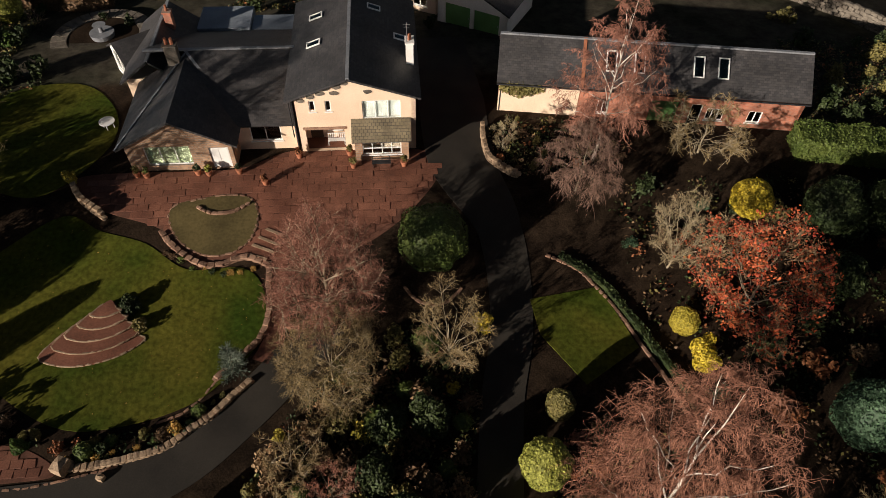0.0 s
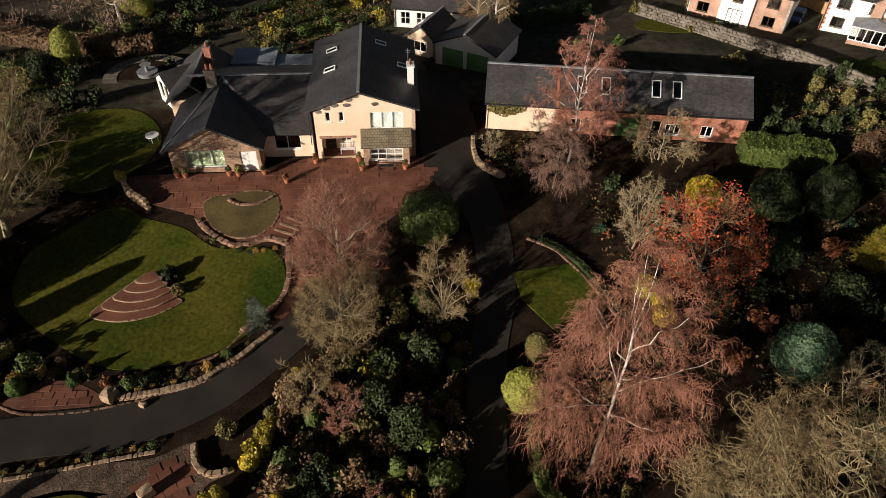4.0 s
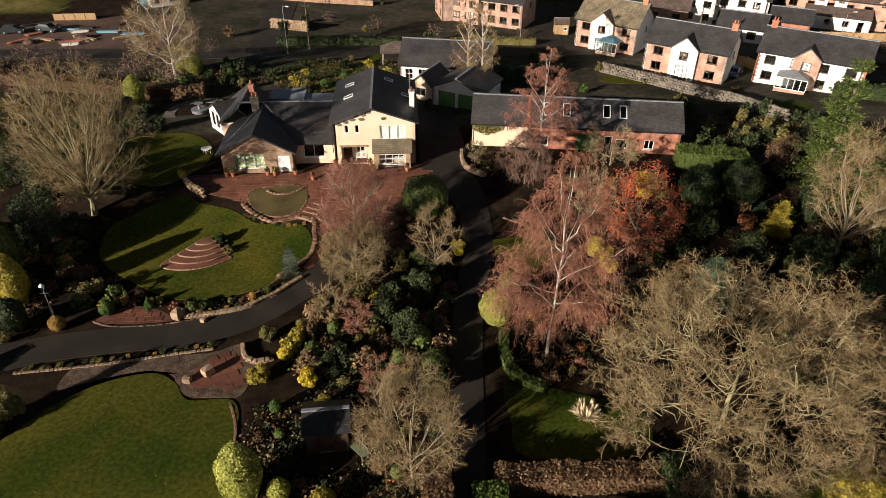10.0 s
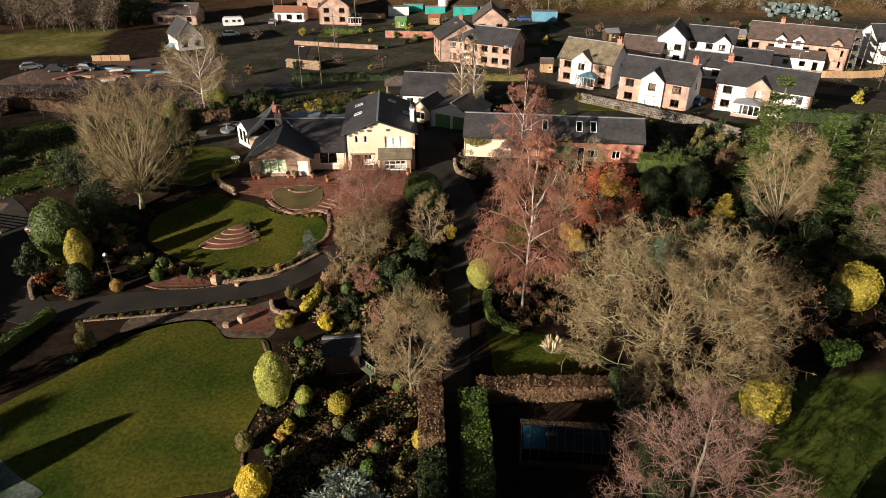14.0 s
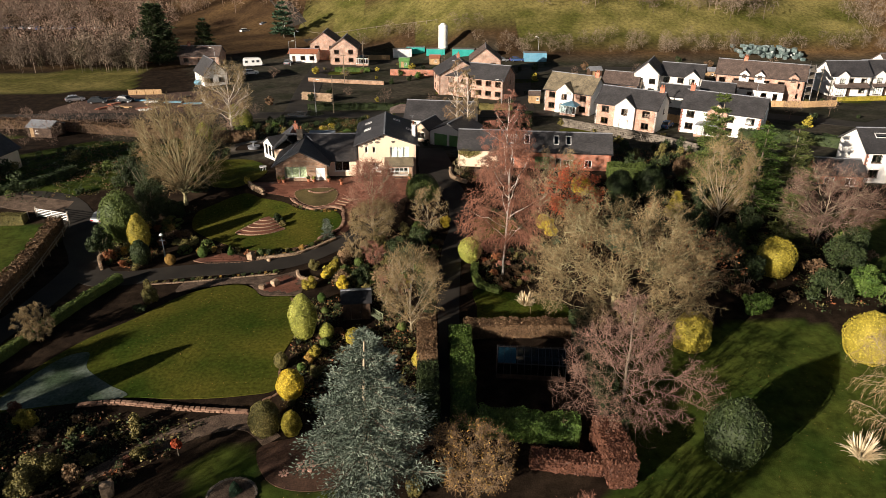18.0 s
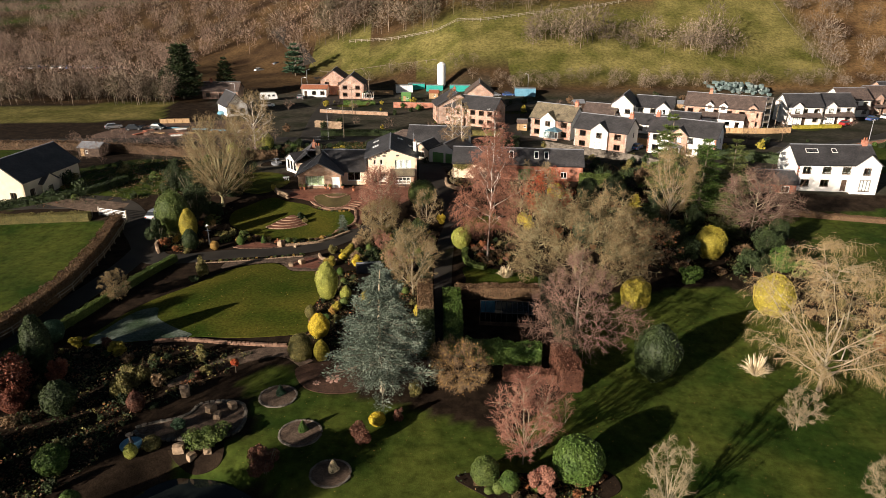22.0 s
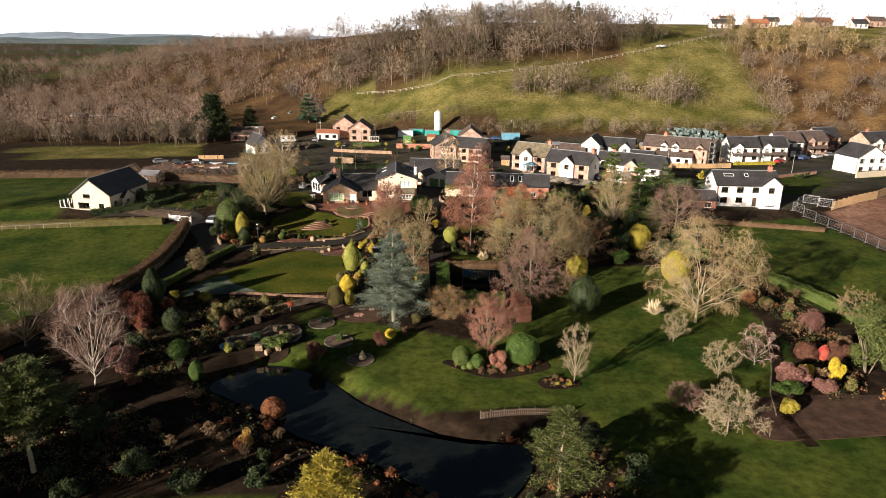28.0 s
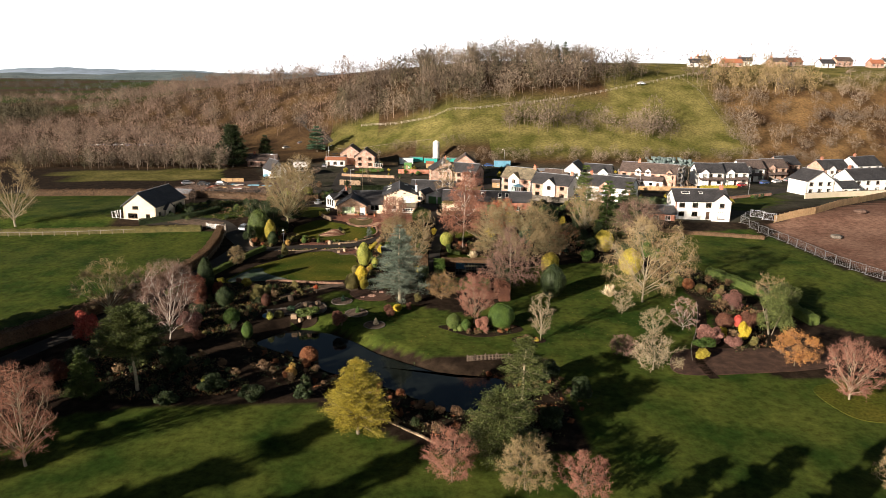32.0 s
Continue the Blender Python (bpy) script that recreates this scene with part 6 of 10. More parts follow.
# unseen evergreens added to the south-west and south, which shade the lower garden
for bx, by, bh, bw in ((-60, -104, 11, 9), (-64, -74, 16, 8), (-62, -82, 15, 9), (-58, -89, 11, 9), (-53, -97, 10, 8), (-70, -134, 15, 9), (12, -138, 13, 7), (20, -140, 14, 8), (2, -140, 13, 7), (30, -139, 11, 7), (-12, -140, 9, 6), (-57, -113, 18, 10), (-64, -121, 19, 10), (-62, -147, 20, 11), (-48, -150, 19, 10), (-40, -160, 19, 10), (-52, -163, 20, 11)):
    if bx == -60 and by == -104:
        shade = conifer(bx, by, 18, 10, "leaf_dark", "tall dark boundary pine", 80, 0.08, 13, 11, 0.3, 9, 1.5, shape=0.45, group="boundary pines")
        shade.scale = (bw / 10, bw / 10, bh / 18)
    else:
        copy_thing(shade, pose(bx, by, Tz(bx, by) - 0.1, 0, 0, bx * 31 + by)).scale = (bw / 10, bw / 10, bh / 18)

conifer(4.1, -60.2, 14.0, 10.5, "leaf_blue", "blue-grey atlas cedar with layered boughs", 61, 0.15, 18, 14, 0.05, 62, 0.30, "bark_pale", shape=0.75, gaps=0.4)
conifer(-0.8, -103.6, 9.2, 7.8, "leaf_gold", "golden pine with yellow-green needles", 62, 0.14, 14, 12, 0.35, 70, 0.26, shape=0.55, gaps=0.15)
conifer(19.4, -97.8, 9.4, 7.2, "leaf_pine", "pine with olive needles beside the pond", 63, 0.24, 10, 9, 0.1, 75, 0.30, "bark_pale", shape=0.6, gaps=0.4)
conifer(15.2, -109.4, 8.0, 9.8, "leaf_pine", "broad bushy pine beside the pond", 64, 0.06, 11, 12, 0.3, 66, 0.30, shape=0.45)
conifer(-29.8, -92.0, 11.4, 9.4, "leaf_pine", "dark scots pine with leaning pale trunk", 65, 0.46, 9, 13, 0.25, 90, 0.34, "bark_pale", shape=0.35, gaps=0.2)
conifer(-36.0, -93.0, 6.4, 4.6, "leaf_mid", "small green spruce", 66, 0.03, 14, 12, -0.05, 70, 0.26, gaps=0.1)
conifer(-3.1, -17.6, 2.7, 2.1, "leaf_blue", "small blue spruce", 67, 0.05, 9, 8, 0.0, 60, 0.2)
conifer(51.2, -9.0, 16.0, 8.0, "leaf_mid", "tall green pine behind the garden", 68, 0.10, 14, 9, 0.1, 44, 0.4, shape=0.6)
conifer(56.0, -13.0, 13.0, 8.5, "leaf_green", "green pine beside a bare ash", 69, 0.10, 12, 9, 0.1, 44, 0.4, shape=0.55)
conifer(62.0, -11.0, 12.0, 8.5, "leaf_pine", "green pine at the boundary", 70, 0.1, 11, 9, 0.1, 44, 0.4, shape=0.55)
conifer(55.0, -24.0, 8.0, 6.5, "leaf_pine", "spreading dark green fir", 71, 0.06, 9, 9, 0.05, 44, 0.36, shape=0.6)
conifer(44.6, -14.2, 4.2, 3.0, "leaf_gold", "golden cone-shaped conifer", 72, 0.02, 12, 11, 0.7, 80, 0.2, shape=0.7)
conifer(-65.9, 113.0, 17.5, 15.0, "leaf_dark", "tall dark evergreen cypress clump", 73, 0.04, 14, 12, 0.5, 16, 0.9, shape=0.42)
conifer(-53.0, 118.0, 13.0, 8.0, "leaf_dark", "dark evergreen cypress", 74, 0.04, 12, 10, 0.5, 18, 0.9, shape=0.5)
conifer(-37.0, 168.0, 14.0, 10.5, "leaf_teal", "layered cedar by the valley road", 75, 0.12, 8, 10, 0.0, 18, 0.9, shape=0.6)

# clipped and loose shrubs
shrub(9.6, -10.8, 4.6, 5.4, "leaf_mid", "round clipped holly tree on a stem", 101, "ball", 0.16, stalk=1.1)
shrub(14.9, -25.4, 2.8, 3.2, "leaf_lime", "round variegated holly ball", 102, "ball", 0.14)
shrub(33.9, -24.0, 4.0, 4.8, "leaf_teal", "dome of blue-green foliage", 103, "egg", 0.16)
shrub(32.9, -7.4, 2.9, 2.9, "leaf_yellow", "bright yellow-leaved bush", 104, "ball", 0.15)
shrub(26.2, -19.0, 2.4, 2.8, "leaf_yellow", "bright yellow-leaved bush", 105, "loose", 0.14)
shrub(-3.1, -41.3, 2.7, 5.0, "leaf_lime", "tall egg-shaped variegated topiary", 106, "egg", 0.14)
shrub(-3.2, -50.0, 2.3, 3.0, "leaf_yellow", "golden clipped ball", 107, "egg", 0.13)
shrub(-4.8, -53.8, 2.5, 2.8, "leaf_olive", "bronze-green clipped dome", 108, "dome", 0.13)
shrub(-2.5, -54.5, 1.6, 2.4, "leaf_gold", "small golden clipped cone", 109, "egg", 0.12)
shrub(31.9, -59.4, 4.6, 6.2, "leaf_dark", "large rounded green yew", 110, "egg", 0.17)
shrub(20.4, -73.2, 4.2, 4.0, "leaf_green", "glossy round green bush", 111, "ball", 0.16)
shrub(12.7, -73.2, 2.3, 2.4, "leaf_mid", "clipped round green ball", 112, "ball", 0.13)
shrub(34.8, -44.3, 3.6, 3.6, "leaf_gold", "golden green rounded bush", 113, "dome", 0.16)
shrub(50.0, -31.0, 4.2, 4.8, "leaf_gold", "yellow-green rounded bush", 114, "ball", 0.16)
shrub(50.4, -47.6, 4.6, 5.4, "leaf_gold", "large yellow-green rounded bush", 115, "egg", 0.17)
shrub(25.6, -16.4, 1.8, 2.0, "leaf_gold", "small golden bush", 116, "ball", 0.13)
shrub(-28.8, -17.8, 5.0, 6.8, "leaf_mid", "large green evergreen bush beside the lane", 117, "ball", 0.2)
shrub(-25.7, -20.9, 2.5, 5.2, "leaf_gold", "golden cone conifer", 118, "egg", 0.14)
shrub(17.2, -74.6, 2.4, 2.6, "twig_rose", "low rosy twiggy bush", 125, "loose", 0.14)
shrub(14.6, -74.2, 1.6, 1.9, "leaf_green", "small clipped green cone", 126, "egg", 0.12)
shrub(38.2, -8.8, 3.8, 4.6, "leaf_dark", "dark green clipped egg", 129, "egg", 0.16)
shrub(42.6, -9.4, 4.0, 5.6, "leaf_dark", "dark green upright yew", 130, "egg", 0.16)
shrub(16.4, -21.8, 1.7, 2.6, "leaf_olive", "bronze-gold upright conifer", 131, "egg", 0.13)
shrub(12.6, -15.6, 1.4, 2.0, "leaf_yellow", "yellow-leaved small bush", 132, "loose", 0.13)

# dark evergreens round the pond and beside the lane
for k, (ex, ey, ew, eh, lf, fm) in enumerate(((-33, -84, 5.5, 5.2, "leaf_dark", "loose"), (-38.5, -88, 5.0, 4.6, "leaf_dark", "loose"), (-27, -86.5, 4.6, 3.6, "leaf_dark", "loose"), (-25, -95.5, 3.0, 1.6, "leaf_dark", "loose"),
                                              (-30, -22, 3.4, 4.0, "leaf_dark", "loose"), (-24.6, -24.2, 2.2, 3.2, "leaf_dark", "egg"), (-26.6, -13.2, 5.6, 7.4, "leaf_dark", "loose"), (-29.4, -6.0, 6.0, 6.4, "leaf_dark", "loose"), (-33.5, -2.5, 5.4, 5.6, "leaf_dark", "loose"), (8.6, -22, 2.6, 3.4, "leaf_dark", "loose"), (7.6, -28, 3.0, 3.8, "leaf_dark", "loose"), (9.2, -33.5, 2.2, 3.0, "leaf_dark", "loose"), (5.8, -25.4, 2.8, 3.2, "leaf_dark", "loose"), (9.4, -37.6, 2.0, 2.8, "leaf_dark", "loose"), (-31, -55, 2.8, 6.4, "leaf_dark", "egg"),
                                              (-26, -62, 3.0, 3.4, "leaf_dark", "egg"), (-23, -70, 2.6, 2.6, "leaf_green", "egg"), (-29, -68, 3.2, 3.0, "leaf_dark", "loose"), (45, -20, 4.4, 4.6, "leaf_dark", "loose"), (37, -14, 3.6, 3.4, "leaf_dark", "loose"), (40, -19, 4.0, 4.0, "leaf_dark", "loose"), (52, -20, 4.6, 4.4, "leaf_dark", "loose"), (54, -36, 4.0, 3.8, "leaf_dark", "loose"), (46, -33, 4.0, 4.2, "leaf_dark", "loose"), (62, -27, 4.6, 4.8, "leaf_dark", "loose"), (49, -12, 3.6, 4.2, "leaf_dark", "loose"), (36, -31, 3.4, 3.4, "leaf_dark", "loose"), (44, -39, 3.4, 3.0, "leaf_green", "loose"), (-20, -92.5, 3.6, 2.2, "leaf_dark", "loose"), (-14.5, -95.5, 3.4, 2.8, "leaf_dark", "loose"), (-8, -95, 2.6, 2.2, "leaf_dark", "loose"), (24, -91, 3.4, 3.0, "leaf_dark", "loose"), (27, -97, 3.6, 3.2, "leaf_dark", "loose"), (22, -103, 3.6, 3.0, "leaf_dark", "loose"), (47, -26, 4.6, 4.0, "leaf_dark", "loose"), (59, -30, 4.6, 4.4, "leaf_dark", "loose"),
                                              (58, -36, 4.2, 3.6, "leaf_green", "loose"), (41.5, -28, 3.2, 3.0, "leaf_dark", "loose"), (6.4, -22.5, 2.8, 2.6, "leaf_dark", "loose"), (2.0, -30.2, 2.6, 2.2, "leaf_dark", "loose"), (-29, 16, 4.6, 3.6, "leaf_dark", "loose"), (49.6, -4.2, 4.4, 5.0, "leaf_brown", "loose"), (-24.9, -10.9, 3.6, 2.8, "leaf_dark", "loose"), (-22.4, -5.0, 3.2, 2.6, "leaf_dark", "loose"))):
    shrub(ex, ey, ew, eh, lf, ("dense dark evergreen bush" if lf == "leaf_dark" else "dense green evergreen bush") + (", clipped to an egg" if fm == "egg" else ", loose and uneven"), 700 + k, fm, 0.2)

conifer(96, 222, 13, 6, "leaf_dark", "tall dark conifer on the ridge", 76, 0.1, 12, 9, 0.1, 14, 1.1, shape=0.6)
conifer(101, 223, 15, 6, "leaf_dark", "tall dark conifer on the ridge", 77, 0.1, 12, 9, 0.1, 14, 1.1, shape=0.6)

for k, (lx, ly, lw, lh) in enumerate(((-26.5, 36.8, 2.6, 4.6), (-24.2, 35.4, 2.6, 3.8), (-28.5, 21.0, 2.8, 4.2))):
    shrub(lx, ly, lw, lh, "leaf_lime", "upright lime-green conifer behind the house", 760 + k, "egg", 0.18)
for k, (lx, ly, lw, lh, lf) in enumerate(((-0.1, -31.9, 1.9, 2.1, "leaf_yellow"), (-3.6, -30.9, 1.4, 1.2, "leaf_gold"), (-1.4, -27.3, 1.3, 1.2, "leaf_gold"), (-2.1, -28.7, 1.0, 0.9, "leaf_lime"), (-0.4, -29.6, 1.2, 1.1, "leaf_lime"), (1.2, -34.0, 1.2, 1.2, "leaf_gold"), (-1.8, -44.6, 1.3, 1.5, "leaf_gold"), (-1.4, -47.2, 1.2, 1.4, "leaf_olive"))):
    shrub(lx, ly, lw, lh, lf, "small rounded golden-green garden shrub", 770 + k, "loose", 0.12)

# single shrubs of the beds and banks
shrub(-11.1, -56.3, 1.2, 1.8, "leaf_maple", "small red-leaved bush on thin stems", 820, "loose", 0.13, stalk=0.8)
shrub(2.4, -67.8, 2.0, 2.2, "leaf_russet", "reddish-brown rounded winter bush", 821, "loose", 0.16)
shrub(3.7, -65.3, 1.5, 1.2, "leaf_yellow", "low golden rounded bush", 822, "ball", 0.13)
shrub(5.7, -64.9, 1.2, 1.6, "leaf_russet", "upright russet bush beside the cedar", 823, "loose", 0.13)
shrub(-14.3, -64.9, 1.5, 1.0, "leaf_teal", "low blue-green juniper on gravel", 824, "loose", 0.13)
shrub(-15.9, -67.3, 1.6, 1.0, "leaf_olive", "low olive cushion plant", 825, "dome", 0.13)
shrub(-17.2, -68.6, 1.1, 1.4, "leaf_lime", "small lime-green clipped cone", 826, "egg", 0.13)
shrub(-20.5, -58.3, 2.9, 2.6, "leaf_olive", "upright olive shrub in the lower bed", 827, "loose", 0.16)
shrub(-19.0, -62.1, 1.6, 2.2, "leaf_russet", "russet upright conifer", 828, "egg", 0.13)
shrub(-24.2, -52.4, 1.4, 1.4, "leaf_gold", "small golden shrub in shade", 829, "loose", 0.13)
shrub(-14.1, -56.4, 1.4, 1.1, "leaf_olive", "olive tuft beside the gravel bed", 830, "loose", 0.13)
shrub(7.3, -61.2, 1.6, 1.9, "leaf_olive", "small yellow-green shrub under the cedar", 831, "loose", 0.13)
shrub(-14.8, -57.2, 1.2, 0.8, "leaf_russet", "low russet plant edging a bed", 832, "loose", 0.13)
shrub(-11.1, -67.0, 3.9, 1.4, "leaf_mid", "low green plants at the pond head", 833, "loose", 0.16)
shrub(-5.4, -70.9, 3.2, 2.9, "leaf_russet", "arching russet shrub at the pond edge", 834, "loose", 0.16)
shrub(-32.3, -49.4, 2.2, 2.6, "leaf_teal", "dark blue-green clipped ball", 835, "ball", 0.16)
shrub(-28.7, -56.7, 2.3, 3.2, "leaf_berry", "tall shrub hung with red berries", 836, "loose", 0.16)
shrub(-24.6, -52.3, 2.0, 1.6, "leaf_gold", "golden shrub at the shaded lawn edge", 837, "loose", 0.16)
shrub(-26.3, -50.5, 1.3, 1.2, "leaf_russet", "small brown rounded bush", 838, "loose", 0.13)
shrub(-33.4, -55.9, 3.3, 3.3, "leaf_olive", "large olive shrub with red berries", 839, "loose", 0.16)
shrub(-30.4, -61.4, 3.1, 2.8, "leaf_berry", "loose shrub with red berries", 840, "loose", 0.16)
shrub(-29.6, -50.4, 1.7, 1.0, "leaf_gold", "low yellow-green shrub", 841, "loose", 0.13)
shrub(-43.3, -75.4, 4.9, 4.7, "leaf_red", "bright red-leaved shrub by the field hedge", 842, "loose", 0.22)
shrub(-41.1, -89.1, 4.0, 3.6, "leaf_berry", "red-berried bush beside a conifer", 843, "loose", 0.22)
shrub(-28.8, -72.2, 4.6, 3.4, "leaf_rosy", "rosy twiggy bush on the pond bank", 844, "loose", 0.22)
shrub(-26.4, -76.3, 2.0, 1.6, "leaf_russet", "small russet bush on the pond bank", 845, "loose", 0.16)
shrub(-19.5, -74.7, 1.7, 2.7, "leaf_green", "narrow dark green conifer", 846, "egg", 0.13)
shrub(-9.2, -81.6, 2.6, 2.5, "leaf_rust", "round orange-brown bush on the pond bank", 847, "ball", 0.16)
shrub(-10.6, -88.8, 1.8, 1.8, "leaf_ochre", "ochre yellow bush on the pond bank", 848, "loose", 0.13)
shrub(-21.5, -90.8, 1.1, 1.3, "leaf_lime", "small lime conifer on the lawn edge", 849, "egg", 0.13)
shrub(-21.3, -59.5, 2.5, 2.2, "leaf_olive", "olive shrub above the pond", 850, "loose", 0.16)
shrub(-31.9, -59.2, 6.1, 5.8, "leaf_berry", "large dark red-berried tree-like shrub", 851, "loose", 0.22)
shrub(59.3, -74.2, 1.4, 2.1, "leaf_red", "small bright red clipped bush", 852, "egg", 0.13)
shrub(54.5, -78.5, 1.7, 2.4, "leaf_yellow", "yellow upright shrub in the lower bed", 853, "loose", 0.13)
shrub(57.7, -79.1, 2.0, 3.0, "leaf_yellow", "yellow leaning shrub in the lower bed", 854, "loose", 0.16)
shrub(51.7, -80.4, 4.1, 3.1, "leaf_rosy", "rosy twiggy shrub beside the earth path", 855, "loose", 0.22)
shrub(55.1, -81.6, 3.0, 1.8, "leaf_rosy", "low pinkish shrub before the brown bed", 856, "loose", 0.16)
shrub(61.1, -74.7, 3.7, 3.0, "leaf_russet", "russet twiggy shrub in the lower bed", 857, "loose", 0.16)
shrub(62.2, -66.8, 3.7, 4.1, "leaf_rosy", "rosy shrub beside the hedge", 858, "loose", 0.16)
shrub(57.6, -73.3, 2.8, 2.0, "leaf_russet", "brown cushion shrub in the lower bed", 859, "dome", 0.16)
shrub(48.3, -85.6, 2.3, 1.8, "leaf_gold", "low golden shrub at the path corner", 860, "loose", 0.16)
shrub(50.0, -82.2, 3.4, 1.7, "leaf_green", "low dark green shrub beside the path", 861, "loose", 0.16)
shrub(58.9, -55.8, 2.2, 2.0, "leaf_rust", "small rust ball at the path head", 862, "ball", 0.16)
shrub(57.7, -54.5, 1.9, 1.9, "leaf_mid", "small green ball at the path head", 863, "ball", 0.13)
shrub(60.5, -57.9, 2.1, 1.7, "leaf_olive", "small olive ball at the path head", 864, "ball", 0.16)
shrub(63.1, -77.4, 6.9, 6.9, "leaf_pine", "broad evergreen tree in the lower bed", 865, "loose", 0.22)
shrub(71.6, -66.2, 7.2, 5.8, "leaf_pine", "dark evergreen beside the boundary hedge", 866, "loose", 0.22)
shrub(-0.9, -41.4, 1.4, 1.8, "leaf_lime", "small lime-green clipped cone", 867, "egg", 0.13)
shrub(1.9, -42.4, 1.7, 1.7, "leaf_gold", "rounded golden shrub", 868, "ball", 0.13)
shrub(1.9, -43.9, 0.9, 0.8, "leaf_olive", "small olive ball", 869, "ball", 0.13)
shrub(-2.1, -45.0, 1.2, 1.1, "leaf_ochre", "ochre low shrub in the bed", 870, "loose", 0.13)
shrub(4.6, -46.1, 0.8, 0.7, "leaf_rust", "small rust-brown ball", 871, "ball", 0.13)
shrub(2.9, -45.3, 1.3, 1.4, "leaf_dark", "dark rounded shrub", 872, "ball", 0.13)
shrub(-4.7, -45.7, 1.3, 1.6, "leaf_olive", "olive rounded shrub beside the lawn", 873, "ball", 0.13)
shrub(8.3, -46.4, 1.7, 2.0, "leaf_gold", "olive-gold upright shrub", 874, "egg", 0.13)
shrub(-2.2, -28.6, 1.2, 0.8, "leaf_yellow", "low yellow ball in the raised bed", 875, "ball", 0.13)
shrub(-3.9, -31.0, 1.8, 1.4, "leaf_gold", "golden green low shrub by the paving", 876, "loose", 0.13)
shrub(-1.5, -26.7, 1.6, 1.6, "leaf_gold", "golden shrub above the paving", 877, "loose", 0.13)
shrub(-3.8, -26.4, 1.4, 1.3, "leaf_olive", "olive shrub in the raised bed", 878, "loose", 0.13)
shrub(-20.5, -33.5, 1.7, 2.9, "leaf_olive", "upright bronze-green shrub in a lawn island", 879, "loose", 0.13)
shrub(-21.0, -35.2, 1.5, 1.0, "leaf_dark", "dark low plants in a lawn island", 880, "loose", 0.13)

# pampas clumps
for px_, py_, w_ in ((19.9, -36.1, 2.2), (42.6, -59.4, 3.2)):
    z = Tz(px_, py_)
    rg = np.random.default_rng(int(px_))
    ob = thing("pampas_grass", "pale straw pampas grass clump", "grass clump", "pampas", at=pose(px_, py_, z))
    n = 260
    a = rg.random(n) * 6.28
    D = np.stack([np.cos(a) * 0.5, np.sin(a) * 0.5, np.ones(n)], 1)
    S = np.stack([np.cos(a), np.sin(a), 0 * a], 1) * rg.random((n, 1)) * 0.35
    P = curve_out(rg, S, D, (0.6 + 0.5 * rg.random(n)) * w_ * 0.6, -0.7, 0.1, 4)
    c = Cloud()
    c.add(*sticks(P, np.full((n, 4), 0.018), 3, True))
    hang("blades", c.mesh("blades", "leaf_straw"), ob)
    P = curve_out(rg, S[:30], D[:30] * [0.5, 0.5, 1], np.full(30, w_ * 0.75), 0.1, 0.05, 4)
    c = Cloud()
    c.add(*sticks(P, np.array([[0.01, 0.012, 0.09, 0.02]]) * np.ones((30, 1)), 4, True))
    hang("plumes", c.mesh("plumes", "leaf_straw"), ob)

# hedges
hedge([(12.2, -42.2), (12.0, -48), (11.5, -54.6)], 2.0, 1.7, "leaf_green", "tall clipped green yew hedge", 201, per=3)
hedge([(12.8, -41.5), (18, -41.6), (23.6, -41.9)], 1.5, 1.5, "leaf_brown", "clipped beech hedge with brown leaves", 202, per=3)
hedge([(12.6, -55.0), (16, -55.6), (20.6, -56.4)], 1.5, 2.2, "leaf_green", "clipped green hedge", 203, per=3)
hedge([(24.0, -41.5), (24.2, -48), (23.6, -57.0)], 1.6, 2.6, "leaf_dark", "dark clipped hedge", 204, per=3)
hedge([(22.6, -56.6), (22.8, -61.4)], 2.0, 2.6, "leaf_russet", "clipped copper beech block with brown leaves", 216, per=3)
hedge([(16.4, -58.6), (19.0, -59.2), (21.6, -59.6)], 1.3, 1.2, "leaf_russet", "low brown beech hedge", 217, per=3)
hedge([(9.0, -41.0), (8.8, -47.5)], 1.7, 2.4, "leaf_brown", "brown-leaved beech hedge", 205, per=3)
hedge([(8.8, -48.5), (8.6, -54.5)], 1.7, 2.4, "leaf_dark", "dark clipped hedge", 206, per=3)
hedge([(18.6, -10.4), (20.9, -12.4), (22.4, -15.2), (23.4, -17.6), (24.6, -20.6), (25.0, -23)], 0.45, 0.35, "leaf_dark", "low dark planting along a stone edging", 207)
hedge([(-25.6, -28.4), (-27.4, -32.6), (-29.4, -38.6), (-31.8, -45.0), (-34.8, -51.6), (-37.5, -57.0)], 0.75, 1.0, "leaf_mid", "low clipped hedge beside the lane", 208)
hedge([(-38.6, -14.5), (-37.2, -26), (-36.6, -38), (-38.6, -48), (-44, -60), (-50, -71), (-62, -88)], 1.6, 2.1, "leaf_brown", "field hedge along the lane", 209, size=0.24)
hedge([(-90, -14.6), (-70, -13.6), (-52, -12.4), (-44, -12.0)], 1.3, 1.3, "leaf_olive", "field hedge before the cream house", 210)
hedge([(66.4, -48), (69.4, -55), (71.6, -64), (72.6, -74)], 1.6, 1.5, "leaf_mid", "clipped green boundary hedge", 211)
hedge([(70, -14.0), (84, -18.2), (93, -21)], 0.9, 0.8, "leaf_brown", "low brown hedge below the white house", 212)
hedge([(38.6, -1.6), (42, -2.2), (46, -3.0)], 2.6, 1.9, "leaf_mid", "clipped green hedge by the coach house", 213, per=3)
hedge([(15.4, -27.0), (15.0, -29.5), (15.6, -32.0), (17.5, -33.4)], 0.7, 0.7, "leaf_mid", "low clipped box edging", 214)
